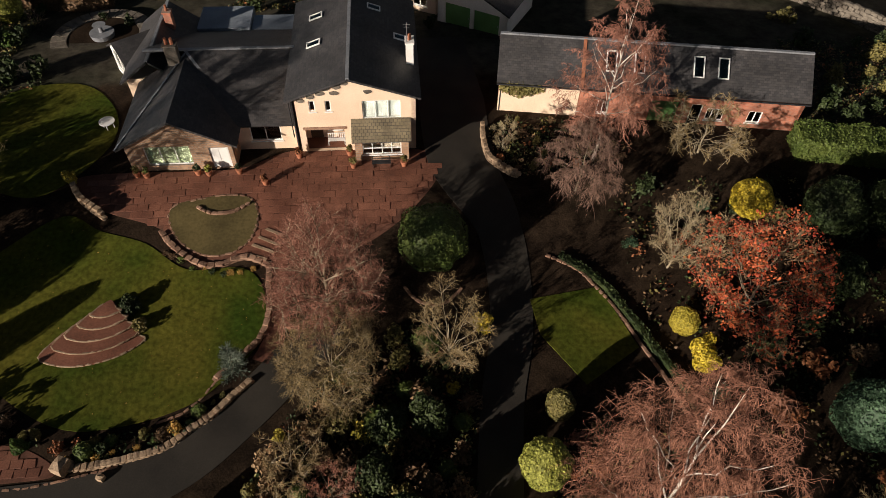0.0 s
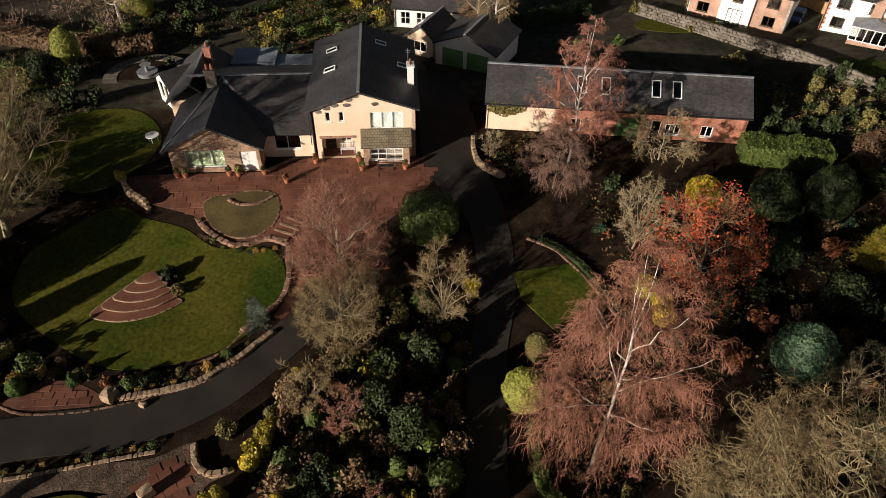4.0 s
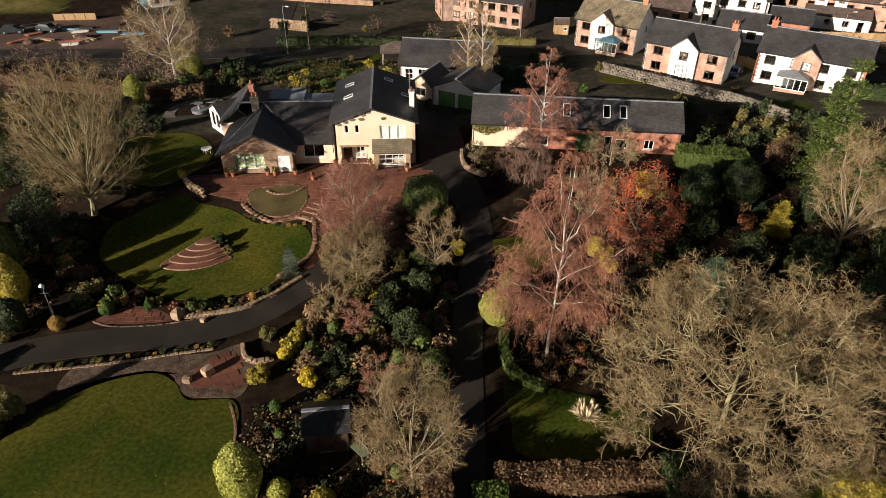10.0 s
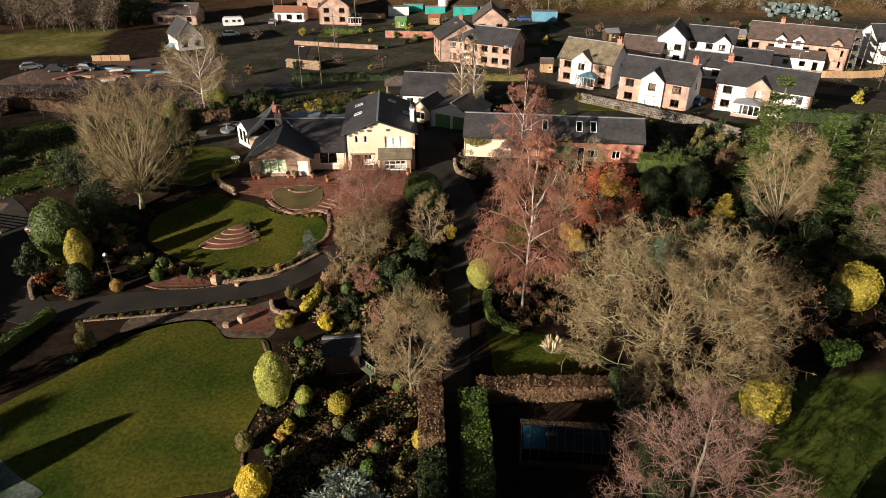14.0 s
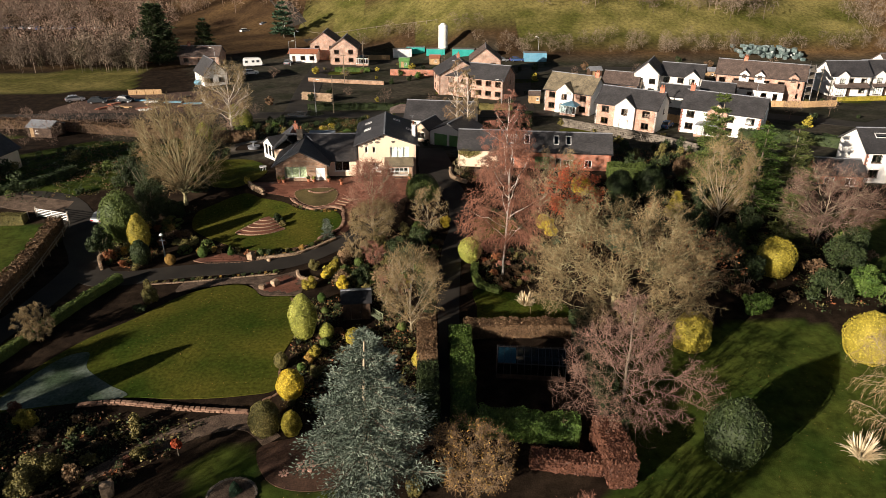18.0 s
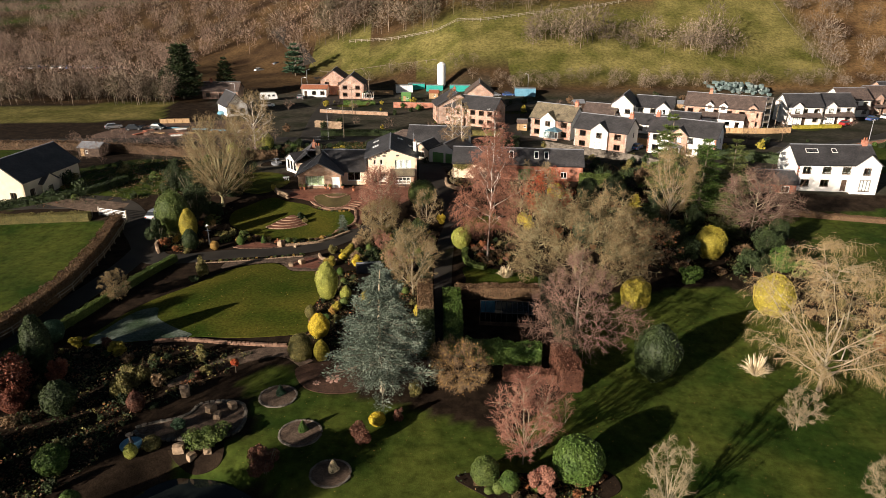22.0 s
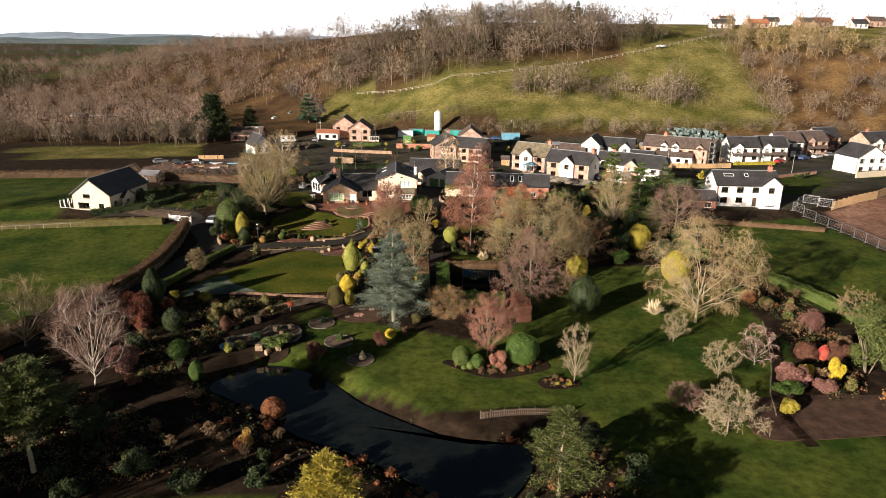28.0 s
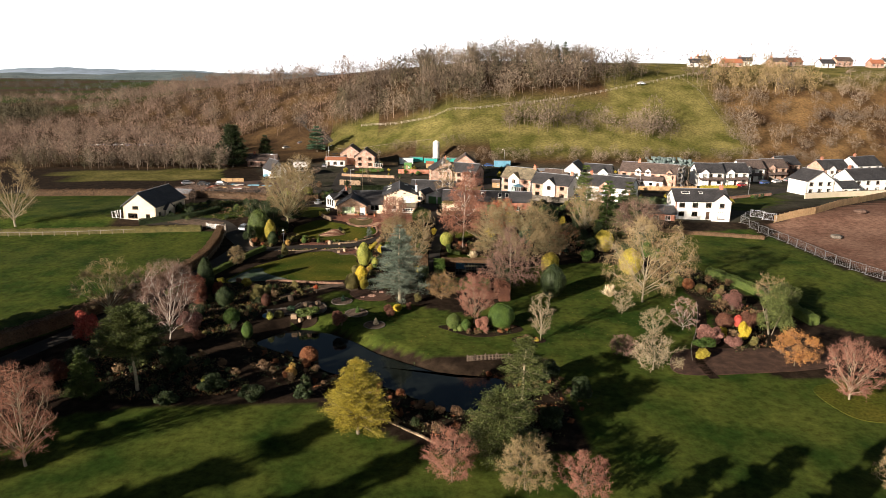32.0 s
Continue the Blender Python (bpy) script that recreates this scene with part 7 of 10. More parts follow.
hedge([(-110, 37), (-70, 38), (-30, 25), (-20, 24)], 2.0, 1.8, "leaf_brown", "rough brown hedge by the yard", 215, size=0.3)


# woods on the hillside and in the valley -------------------------------------
def low_tree(rng, h, w, droop=0.1, n=7, m=120, bold=1.0):
    """A small bare tree of few pieces, for a distant wood: trunk, limbs and a rounded crown of fine twigs."""
    P0 = np.array([[(0, 0, 0), (0.1, 0, 0.4 * h), (0, 0.1, 0.8 * h)]])
    a = np.arange(n) * 2.4
    z = h * (0.4 + 0.5 * rng.random(n))
    q = w * 0.34 * np.interp(z / h, [0.3, 0.6, 0.9], [0.9, 1, 0.5])
    tip = np.stack([np.cos(a) * q, np.sin(a) * q, z], 1)
    P1 = np.stack([tip * [0, 0, 0.55], (tip + tip * [0, 0, 0.55]) / 2 + rng.normal(0, 0.03 * w, (n, 3)), tip], 1)
    c = Cloud()
    c.add(*sticks(P0, np.array([[0.008, 0.006, 0.003]]) * h, 3))
    c.add(*sticks(P1, np.ones((n, 3)) * np.array([[0.004, 0.0035, 0.0025]]) * h * bold, 3, True))
    # twigs: thin blades that radiate from a rounded crown
    u = unit(rng.normal(size=(m, 3)))
    hub = u * [0.40 * w, 0.40 * w, 0.36 * h] * (0.5 + 0.5 * rng.random((m, 1)) ** 0.6) * (1 + 0.18 * np.sin(3 * u[:, :1] + 4 * u[:, 1:2] + a[1])) + [0, 0, 0.58 * h]
    d = unit(u + rng.normal(0, 0.55, (m, 3)) + [0, 0, 0.25 + droop])
    side = unit(np.cross(d, rng.normal(size=(m, 3))))
    ln, wd = h * (0.045 + 0.05 * rng.random((m, 1))), h * 0.0085 * bold
    V = np.stack([hub - d * ln, hub + side * wd, hub + d * ln, hub - side * wd], 1).reshape(-1, 3)
    k = np.arange(m) * 4
    c.add(V, np.stack([k, k + 1, k + 2, k + 3], 1), np.zeros((0, 3), int))
    return np.concatenate(c.v), np.concatenate(c.q), np.concatenate(c.t)


def wood(name, spots, twig, label, seed, hs=(8, 13), name_cat="wood", wide=1.0, droop=0.1, far=False):
    """One sheet of many small bare trees at the given spots."""
    rng = np.random.default_rng(seed)
    kinds = [low_tree(rng, 10, 10 * wide, droop, *((5, 56, 2.0) if far else (6, 135, 1.0))) for _ in range(6)]
    c = Cloud()
    spots = np.asarray(spots)
    zz = T(spots[:, 0], spots[:, 1])
    for (x, y), z in zip(spots, zz):
        V, q, t = kinds[rng.integers(6)]
        a, s = rng.random() * 6.28, (hs[0] + (hs[1] - hs[0]) * rng.random() ** 1.5) / 10
        R = np.array([[math.cos(a), -math.sin(a), 0], [math.sin(a), math.cos(a), 0], [0, 0, 1]])
        c.add((V * s) @ R.T * [1, 1, 0.85 + 0.4 * rng.random()] + [x, y, z - 0.2], q, t)
    ob = new(name, c.mesh(name, twig))
    return tagged(ob, label, name_cat, kind="stuff")


def scatter(seed, n, x0, x1, y0, y1, keep):
    """Spots in clumps of uneven density."""
    rng = np.random.default_rng(seed)
    P = np.stack([x0 + (x1 - x0) * rng.random(n), y0 + (y1 - y0) * rng.random(n)], 1)
    clump = np.sin(P[:, 0] * 0.13 + seed) * np.sin(P[:, 1] * 0.11 + seed * 2 + P[:, 0] * 0.05)
    return P[keep(P[:, 0], P[:, 1]) & (rng.random(n) < 0.78 + 0.4 * clump)]


def foot(x):
    return 112 + np.maximum(0, 30 - x) * 0.9


def above(x, y, lo, hi):
    return (y - foot(x) > lo) & (y - foot(x) < hi)


FENCE = [(-15.6, 188.6), (2.6, 176), (19.7, 168), (39.7, 167), (66, 170), (93.6, 175.5), (130, 187), (160.5, 201), (176, 207)]
top_y = lambda x: np.interp(x, [p[0] for p in FENCE], [p[1] for p in FENCE])
open_top = [(118, 203), (330, 203), (330, 245), (118, 245)]
clear = lambda x, y: ~inside(x, y, HILLFIELD) & ~inside(x, y, open_top)
steep = lambda x, y: clear(x, y) & (y > top_y(x) + 3) & (x < 150)
wood("hill_wood", scatter(1, 560, -30, 150, 165, 235, steep), "wood_grey", "bare grey-brown hillside woodland", 301, (9, 17))
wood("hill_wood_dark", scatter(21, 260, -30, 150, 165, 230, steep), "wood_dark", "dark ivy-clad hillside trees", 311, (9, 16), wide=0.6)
wood("hill_wood_brown", scatter(2, 900, -220, -10, 140, 430, lambda x, y: clear(x, y) & above(x, y, 8, 130)), "wood_brown", "bare brown hillside woodland", 302, (8, 15))
wood("hill_wood_grey", scatter(22, 500, -260, -20, 150, 480, lambda x, y: clear(x, y) & above(x, y, 10, 150)), "wood_grey", "bare grey hillside woodland", 312, (8, 15))
wood("hill_scrub", scatter(3, 300, 160, 330, 128, 205, lambda x, y: clear(x, y) & (x > 170 + (y - 130) * 0.05)), "wood_grey", "bare trees on the rough bracken hillside", 303, (5, 12))
wood("hill_thicket", scatter(23, 110, 172, 230, 180, 204, lambda x, y: clear(x, y)), "twig_tan", "thicket of pale bare trees below the ridge", 313, (8, 14), wide=0.6)
valley = lambda x, y: (y < foot(x) + 12) & (x < -74 - (y - 100) * 0.10) & ~((np.abs(y - 330 - 0.1 * x) < 12) & (x < -150))
wood("valley_wood", scatter(4, 1300, -330, -60, 108, 330, valley), "wood_brown", "russet-brown valley woodland", 304, (6, 12))
wood("valley_wood_grey", scatter(24, 900, -380, -60, 112, 400, valley), "wood_grey", "grey-brown valley woodland", 314, (5, 9))
wood("valley_wood_far", scatter(5, 1100, -800, -120, 330, 760, lambda x, y: x < -110 - (y - 330) * 0.1), "wood_brown", "distant bare brown woodland", 305, (7, 12), far=True)
# the far grove's shade comes from its dark twig colour
wood("valley_wood_dark", scatter(25, 420, -420, -230, 230, 420, lambda x, y: x < -190 - (y - 200) * 0.4), "wood_dark", "dark distant woodland, shade put into its colour", 315, (12, 18), far=True)
# bluish twig colour stands in for haze over the plain
wood("plain_woods", scatter(26, 1300, -2600, -150, 1000, 2600, lambda x, y: np.sin(x * 0.007 + 2) * np.sin(y * 0.012 + x * 0.004) > -0.1), "wood_hazed", "distant woods on the plain, tinted blue for haze", 316, (10, 20), wide=1.6, far=True)
wood("field_edge_trees", scatter(6, 150, -150, -66, 98, 114, lambda x, y: (y > 100 + (x + 66) * -0.02)), "wood_grey", "row of bare trees at the back of the field", 306, (7, 12), droop=-0.4, wide=0.55)
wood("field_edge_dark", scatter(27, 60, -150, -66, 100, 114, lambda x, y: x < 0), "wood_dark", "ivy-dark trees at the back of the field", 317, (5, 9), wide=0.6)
wood("hedge_trees", np.concatenate([scatter(7, 130, 56, 134, 139, 156, lambda x, y: np.abs(y - 148 + (x - 95) * 0.06) < 5), np.array([(128, 137), (131, 141), (134, 139), (126, 142), (122, 139), (133, 145), (96, 149), (88, 150)]), scatter(9, 26, 164, 172, 128, 200, lambda x, y: x > 0)]), "wood_grey", "bare trees in a clump on the hill pasture", 307, (6, 16))
wood("foot_hedge", np.concatenate([scatter(8, 190, 30, 200, 119, 128, lambda x, y: x > 0), scatter(28, 60, -14, 36, 134, 152, lambda x, y: np.abs(y - (150 - (x + 10) * 0.35)) < 5)]), "wood_grey", "scrub hedge along the foot of the hill", 318, (2.5, 5.5), wide=1.1)
wood("ridge_trees", scatter(10, 190, -60, 330, 212, 270, lambda x, y: (x < 118) | (y > 247)), "wood_grey", "bare trees along the ridge", 308, (8, 15))
wood("yard_scrub", scatter(29, 120, -74, -24, 20, 48, lambda x, y: (x + y > -40)), "wood_brown", "brown scrub beside the builder's yard", 319, (2, 4.5), wide=1.2)
wood("village_trees", np.array([(14, 53), (3, 58), (-6, 66), (30, 52), (48, 56), (56, 90), (72, 86), (92, 84), (112, 88), (130, 58), (-40, 88), (-28, 90), (34, 100), (-8, 90), (20, 104), (90, 38), (81, 35), (58, 34), (100, 40)]), "wood_brown", "small bare garden trees between the houses", 320, (3, 5.5))


# garden: paving, walls, beds ------------------------------------------------
def rock_mesh(seed, w, d, h, material, name="stone", soft=0.34):
    """A worn block: a box of 26 corners, pushed about and rounded."""
    rng = np.random.default_rng(seed)
    g = np.array([-1.0, 0, 1])
    pts = np.array([(x, y, z) for x in g for y in g for z in g])
    idx = {tuple(p): i for i, p in enumerate(pts.tolist())}
    V = pts.copy()
    n = np.linalg.norm(V, axis=1, keepdims=True)
    V = V / np.maximum(n, 1) ** soft
    V = V * [w / 2, d / 2, h / 2] * (1 + rng.normal(0, 0.07, V.shape))
    F = []
    for ax in range(3):
        for sgn in (-1.0, 1.0):
            o = [a for a in range(3) if a != ax]
            for a in (-1.0, 0.0):
                for b in (-1.0, 0.0):
                    q = []
                    for da, db in ((0, 0), (1, 0), (1, 1), (0, 1)):
                        p = [0, 0, 0]
                        p[ax], p[o[0]], p[o[1]] = sgn, a + da, b + db
                        q.append(idx[tuple(float(v) for v in p)])
                    F.append(q if (sgn > 0) == (ax != 1) else q[::-1])
    return ready(name, V + [0, 0, h / 2], np.array(F), material)


STONES = {}


def stones_for(material, w=0.5, d=0.3, h=0.22):
    key = (material, w, d, h)
    if key not in STONES:
        STONES[key] = [rock_mesh(900 + k + int(100 * w), w * (0.8 + 0.12 * k), d, h * (0.85 + 0.1 * (k % 3)), material) for k in range(5)]
    return STONES[key]


def stone_row(pts, label, material="stone", step=0.5, d=0.3, h=0.24, courses=1, name="stone_edging", per=6, sink=0.06, category="edging", closed=False, lift=0.0):
    """A row or low wall of single stones along a line."""
    rng = np.random.default_rng(int(abs(pts[0][0] * 31 + pts[0][1] * 17)))
    P = smooth_loop(pts, per, closed)
    seg = np.linalg.norm(np.diff(P, axis=0), axis=1)
    cum = np.r_[0, np.cumsum(seg)]
    ob = thing(name, label, category, "stone edgings", at=pose(P[0][0], P[0][1], Tz(*P[0])))
    inv = ob.matrix_world.inverted()
    kinds = stones_for(material, step, d, h)
    for c in range(courses):
        for s in np.arange(step * (0.5 + 0.5 * (c % 2)), cum[-1], step * 1.02):
            k = min(max(int(np.searchsorted(cum, s)) - 1, 0), len(seg) - 1)
            p = P[k] + (P[k + 1] - P[k]) * (s - cum[k]) / seg[k]
            a = math.degrees(math.atan2(*(P[k + 1] - P[k])[::-1]))
            z = Tz(*p) - sink + c * h * 0.92 + lift
            hang("stone", kinds[rng.integers(5)], ob, at=inv @ pose(p[0], p[1], z, rng.normal(0, 3), rng.normal(0, 3), a + rng.normal(0, 4) + 180 * rng.integers(2)))
    return ob


def paving(name, poly, material, label, seed, w=0.8, d=0.6, most=300, turn=0.0, lift=0.05, avoid=()):
    """Flagstones in a jittered bond over a bed of mortar."""
    rng = np.random.default_rng(seed)
    bed = patch(name, poly, "joint", label, "paving", lift - 0.028)
    kinds = []
    for k in range(8):
        c = np.array([(-w / 2, -d / 2), (w / 2, -d / 2), (w / 2, d / 2), (-w / 2, d / 2)]) * 0.965 + rng.normal(0, 0.03, (4, 2))
        V = np.concatenate([np.c_[c * 0.985, np.full(4, 0.005)], np.c_[c, np.full(4, 0.001)], np.c_[c, np.full(4, -0.05)]])
        i = np.arange(4)
        j = (i + 1) % 4
        kinds.append(ready("flagstone", V, np.concatenate([[[0, 1, 2, 3]], np.stack([i + 4, j + 4, j, i], 1), np.stack([i + 8, j + 8, j + 4, i + 4], 1)]), material))
    P = np.array(poly)
    c0 = P.mean(0)
    R = np.array([[math.cos(turn), -math.sin(turn)], [math.sin(turn), math.cos(turn)]])
    L = np.abs(P - c0).sum(1).max()
    spots = []
    for r, yy in enumerate(np.arange(-L, L, d)):
        for xx in np.arange(-L, L, w) + (r % 2) * w / 2:
            p = c0 + R @ np.array([xx + rng.normal(0, 0.02), yy])
            if inside(p[:1], p[1:], poly)[0] and near(p[:1], p[1:], poly)[0] > 0.3 and not any(inside(p[:1], p[1:], a)[0] for a in avoid):
                spots.append(p)
    loose = Cloud()
    for n, p in enumerate(spots):
        z, k = Tz(*p) + lift, rng.integers(8)
        tx = math.degrees(math.atan2(Tz(p[0], p[1] + 0.3) - Tz(p[0], p[1] - 0.3), 0.6))
        flip = int(rng.integers(2))
        m = pose(p[0], p[1], z, tx * (1 - 2 * flip), 0, math.degrees(turn) + 180 * flip + rng.normal(0, 1.5))
        if n < most:
            hang("flagstone", kinds[k], bed, at=m)
        else:
            V = np.array([m @ v.co for v in kinds[k].vertices])
            loose.add(V, np.array([list(f.vertices) for f in kinds[k].polygons]), np.zeros((0, 3), int))
    if loose.n:
        tagged(hang("flagstones", loose.mesh("flagstones", material), bed), kind="stuff")
    return bed


ROUND = [(-8.8, -6.0), (-8.4, -5.0), (-6.9, -4.6), (-5.0, -4.3), (-3.3, -4.6), (-2.6, -6.0), (-2.9, -7.8), (-4.1, -8.9), (-5.7, -9.1), (-7.1, -8.5), (-8.1, -7.6)]
PATIO = [(-16.0, -2.2), (-12.2, -1.7), (-4.6, -1.7), (0, 0.2), (9.2, -0.2), (11.0, -2.0), (8.5, -6.0), (4.5, -9.0), (1.2, -9.6), (-1.6, -9.6), (-3.2, -9.2), (-5.7, -9.6), (-8.4, -8.2), (-9.4, -6.8), (-12.6, -5.6), (-14.6, -4.6)]
M["murky"] = mat("murky", (0.075, 0.060, 0.028), (0.12, 0.095, 0.042), 0.4, 5, 0.12, 0.1, 0.01)
paving("patio_terrace", PATIO, "flag", "red sandstone flagged terrace before the house", 41, avoid=(ROUND,))
patch("pool_water", ROUND, "murky", "round shallow garden pool with murky water", "pool", 0.10)
stone_row(ROUND, "low stone kerb round the garden pool", "red_stone", 0.42, 0.2, 0.18, name="pool_kerb", closed=True)
stone_row([(-6.9, -5.3), (-6.0, -5.8), (-5.0, -5.9), (-4.1, -5.7), (-3.3, -5.2)], "curved stone kerb inside the pool", "red_stone", 0.4, 0.24, 0.24, lift=0.1)
stone_row([(-9.3, -6.9), (-8.5, -8.0), (-7.4, -9.0), (-6.1, -9.8), (-4.9, -9.9), (-3.5, -9.4), (-2.5, -9.6), (-1.6, -10.2), (-1.5, -11.6), (-1.3, -13.0), (-1.6, -15.2), (-2.8, -16.8), (-4.2, -18.3)], "curved sandstone retaining wall above the lawn", "red_stone", 0.55, 0.42, 0.17, 2, name="retaining_wall", category="wall")
stone_row([(-15.9, -3.0), (-15.3, -4.1), (-14.4, -5.0), (-13.2, -5.9)], "short curved stone wall end", "stone", 0.5, 0.4, 0.25, 4, name="curved_wall", category="wall")
shrub(-16.1, -2.6, 1.1, 1.3, "leaf_gold", "golden bush on the end of a stone wall", 140, "loose", 0.12)
steps = thing("garden_steps", "four curved red stone garden steps", "steps", at=pose(-1.6, -8.4, Tz(-1.6, -8.4)))
for k, (ax, ay, bx, by) in enumerate(((-1.9, -7.2, -0.5, -8.0), (-2.4, -7.8, -0.8, -8.7), (-2.8, -8.4, -1.2, -9.2), (-3.2, -9.1, -1.7, -9.7))):
    cx, cy, ln, an = (ax + bx) / 2, (ay + by) / 2, math.hypot(bx - ax, by - ay), math.degrees(math.atan2(by - ay, bx - ax))
    st = hang("step", Solid().box(-ln / 2, ln / 2, -0.1, 0.85, -0.3, 0.1).mesh("step", "flag"), steps, at=steps.matrix_world.inverted() @ pose(cx, cy, Tz(cx, cy) + 0.06, 0, 0, an))
    hang("nosing", Solid().box(-ln / 2, ln / 2, -0.16, 0.06, 0.1, 0.14).mesh("nosing", "stone"), st)
ribbon("path_red", [(-0.9, -9.4), (-0.9, -11.5), (-0.6, -13.2), (-0.9, -15.4), (-1.6, -17.2)], 1.1, "flag", "red gravel path beside the lawn", "path", 0.05)

# terraced fan of stone in the upper lawn
fan = thing("rockery_terrace", "fan-shaped terraced rockery of red sandstone", "rockery", at=pose(-12.0, -14.6, Tz(-12, -14.6)))
FAN = np.array([(-15.2, -16.2), (-14.6, -15.0), (-13.5, -13.6), (-11.9, -12.3), (-11.1, -12.7), (-9.9, -14.6), (-9.0, -15.2), (-10.3, -16.3), (-12.3, -16.9), (-14.0, -16.8)])
for k, f in enumerate((1.0, 0.82, 0.64, 0.46, 0.28)):
    P = smooth_loop((np.array((-11.4, -12.6)) + (FAN - (-11.4, -12.6)) * f).tolist(), 4)
    zt = -1.85 + 0.17 * k + 0.12
    n = len(P)
    V = np.concatenate([np.c_[P, np.full(n, zt)], np.c_[P, np.full(n, zt - 0.6)], [[*P.mean(0), zt + 0.02]]]) - np.array(fan.matrix_world.translation)
    i = np.arange(n)
    j = (i + 1) % n
    hang("terrace", ready("terrace", V, [np.stack([i, i + n, j + n, j], 1), np.stack([i, j, 0 * i + 2 * n], 1)], "flag"), fan)
    for m in range(0, n):
        p, q = P[m], P[(m + 1) % n]
        if p[1] < P[:, 1].mean() + 0.3:
            hang("stone", stones_for("stone", 0.42, 0.12, 0.11)[m % 5], fan, at=fan.matrix_world.inverted() @ pose((p[0] + q[0]) / 2, (p[1] + q[1]) / 2, zt - 0.1, 0, 0, math.degrees(math.atan2(q[1] - p[1], q[0] - p[0]))))
shrub(-10.2, -12.9, 1.5, 1.1, "leaf_dark", "dark low bush behind the rockery", 141, "loose", 0.13)
shrub(-9.4, -14.4, 1.2, 0.9, "leaf_olive", "low olive bush beside the rockery", 142, "loose", 0.12)

# drive edges, red paving and gravel
stone_row([(-7.2, -20.9), (-5.9, -20.4), (-4.9, -19.5), (-4.0, -18.2), (-2.8, -16.6)], "red stone kerb below the lawn", "red_stone", 0.5, 0.16, 0.14)
stone_row([(-12.0, -23.4), (-9.5, -23.2), (-6.6, -22.5), (-5.1, -21.4), (-4.1, -20.7), (-3.1, -19.6), (-2.0, -18.5)], "mossy stone wall along the garden drive", "stone", 0.34, 0.44, 0.2, 2, name="drive_wall", category="wall")
stone_row([(-18.8, -23.5), (-17.0, -24.2), (-14.0, -24.3), (-11.8, -24.0), (-9.0, -23.4)], "stone kerb along the drive", "red_stone", 0.5, 0.16, 0.14)
stone_row([(-22.6, -29.3), (-18.0, -28.9), (-14.9, -28.5), (-11.3, -27.9), (-8.1, -27.4)], "stone kerb between drive and gravel", "stone", 0.32, 0.26, 0.18)
paving("paving_bay", [(-18.6, -23.4), (-17.6, -22.4), (-16.3, -21.7), (-14.4, -22.0), (-12.6, -23.0), (-12.3, -23.7), (-14, -23.9), (-16.8, -23.9)], "flag", "red stone paving beside the drive", 42, 0.7, 0.55, 60)
patch("gravel_terrace", [(-18.2, -28.9), (-15.3, -28.4), (-11.4, -28.0), (-8.1, -27.8), (-5.8, -26.9), (-4.9, -28.6), (-3.3, -29.0), (-4.6, -29.9), (-4.6, -31.6), (-5.2, -32.7), (-7.4, -32.6), (-8.8, -32.4), (-9.9, -31.4), (-10.5, -30.2), (-12.3, -29.6), (-14.3, -29.9), (-16.6, -30.6), (-18.6, -31.2)], "gravel", "red gravel and stone terrace beside the lawn", "terrace", 0.035)
paving("paving_sitting", [(-9.6, -30.6), (-8.4, -28.4), (-6.0, -27.4), (-5.2, -29.0), (-4.8, -31.2), (-5.4, -32.2), (-8.6, -32.0)], "flag", "red crazy-paved sitting place", 43, 0.8, 0.6, 60, 0.5, 0.06)
stone_row([(-5.8, -27.0), (-5.3, -28.6), (-4.2, -29.2), (-3.2, -28.9)], "curved pale stone wall of a raised bed", "stone", 0.45, 0.35, 0.25, 2, name="raised_bed_wall", category="wall")
for bx, by, bw in ((-11.8, -23.3, 1.0), (-9.2, -30.9, 0.7), (-7.8, -30.2, 0.9), (-9.6, -24.0, 0.5), (-15.2, -59.8, 1.2), (-12.0, -62.6, 1.0), (-11.2, -63.6, 0.8), (-13.4, -68.0, 1.0), (-12.2, -68.6, 0.8), (-10.9, -68.2, 0.9), (-10.1, -62.2, 0.9)):
    tagged(new("boulder", rock_mesh(int(-bx * 10), bw, bw * 0.8, bw * 0.9, "stone", "boulder")), "pale weathered sandstone boulder in the garden", "boulder", "boulders").matrix_world = pose(bx, by, Tz(bx, by) - 0.1, 0, 0, bx * 40)
stone_row([(-5.6, -33.2), (-4.8, -35.4), (-4.5, -37.5), (-4.2, -39.5)], "stone edging of the lower lawn", "red_stone", 0.4, 0.22, 0.18)
stone_row([(-4.6, -44.0), (-4.8, -46.5), (-4.3, -49.0), (-5.6, -50.2)], "stone edging of the bed", "red_stone", 0.4, 0.22, 0.18)
stone_row([(-21.5, -50.2), (-18.0, -50.0), (-13.0, -50.9), (-9.5, -51.4), (-6.4, -51.8)], "low stone wall below the lawn", "red_stone", 0.5, 0.35, 0.22, 2, name="low_wall", category="wall")
stone_row([(17.6, -10.2), (19.6, -11.4), (20.6, -12.8), (21.8, -15.0), (22.7, -17.4), (23.8, -20.4), (24.3, -22.6)], "stone edging beside the small lawn", "red_stone", 0.4, 0.24, 0.2)
stone_row([(14.4, 2.2), (14.3, 0.0), (14.6, -1.8), (15.9, -3.2), (16.6, -3.5)], "curved pale stone wall round the drive bed", "stone", 0.5, 0.36, 0.26, 3, name="bed_wall", category="wall")
stone_row([(-29.6, -21.2), (-29.9, -23.2), (-28.9, -25.4)], "curved stone wall end beside the lane", "stone", 0.5, 0.36, 0.25, 4, name="lane_wall", category="wall")
stone_row([(7.6, -12.2), (8.6, -13.4), (10.2, -13.6), (11.6, -12.4)], "stone edging round the holly", "red_stone", 0.4, 0.22, 0.2)

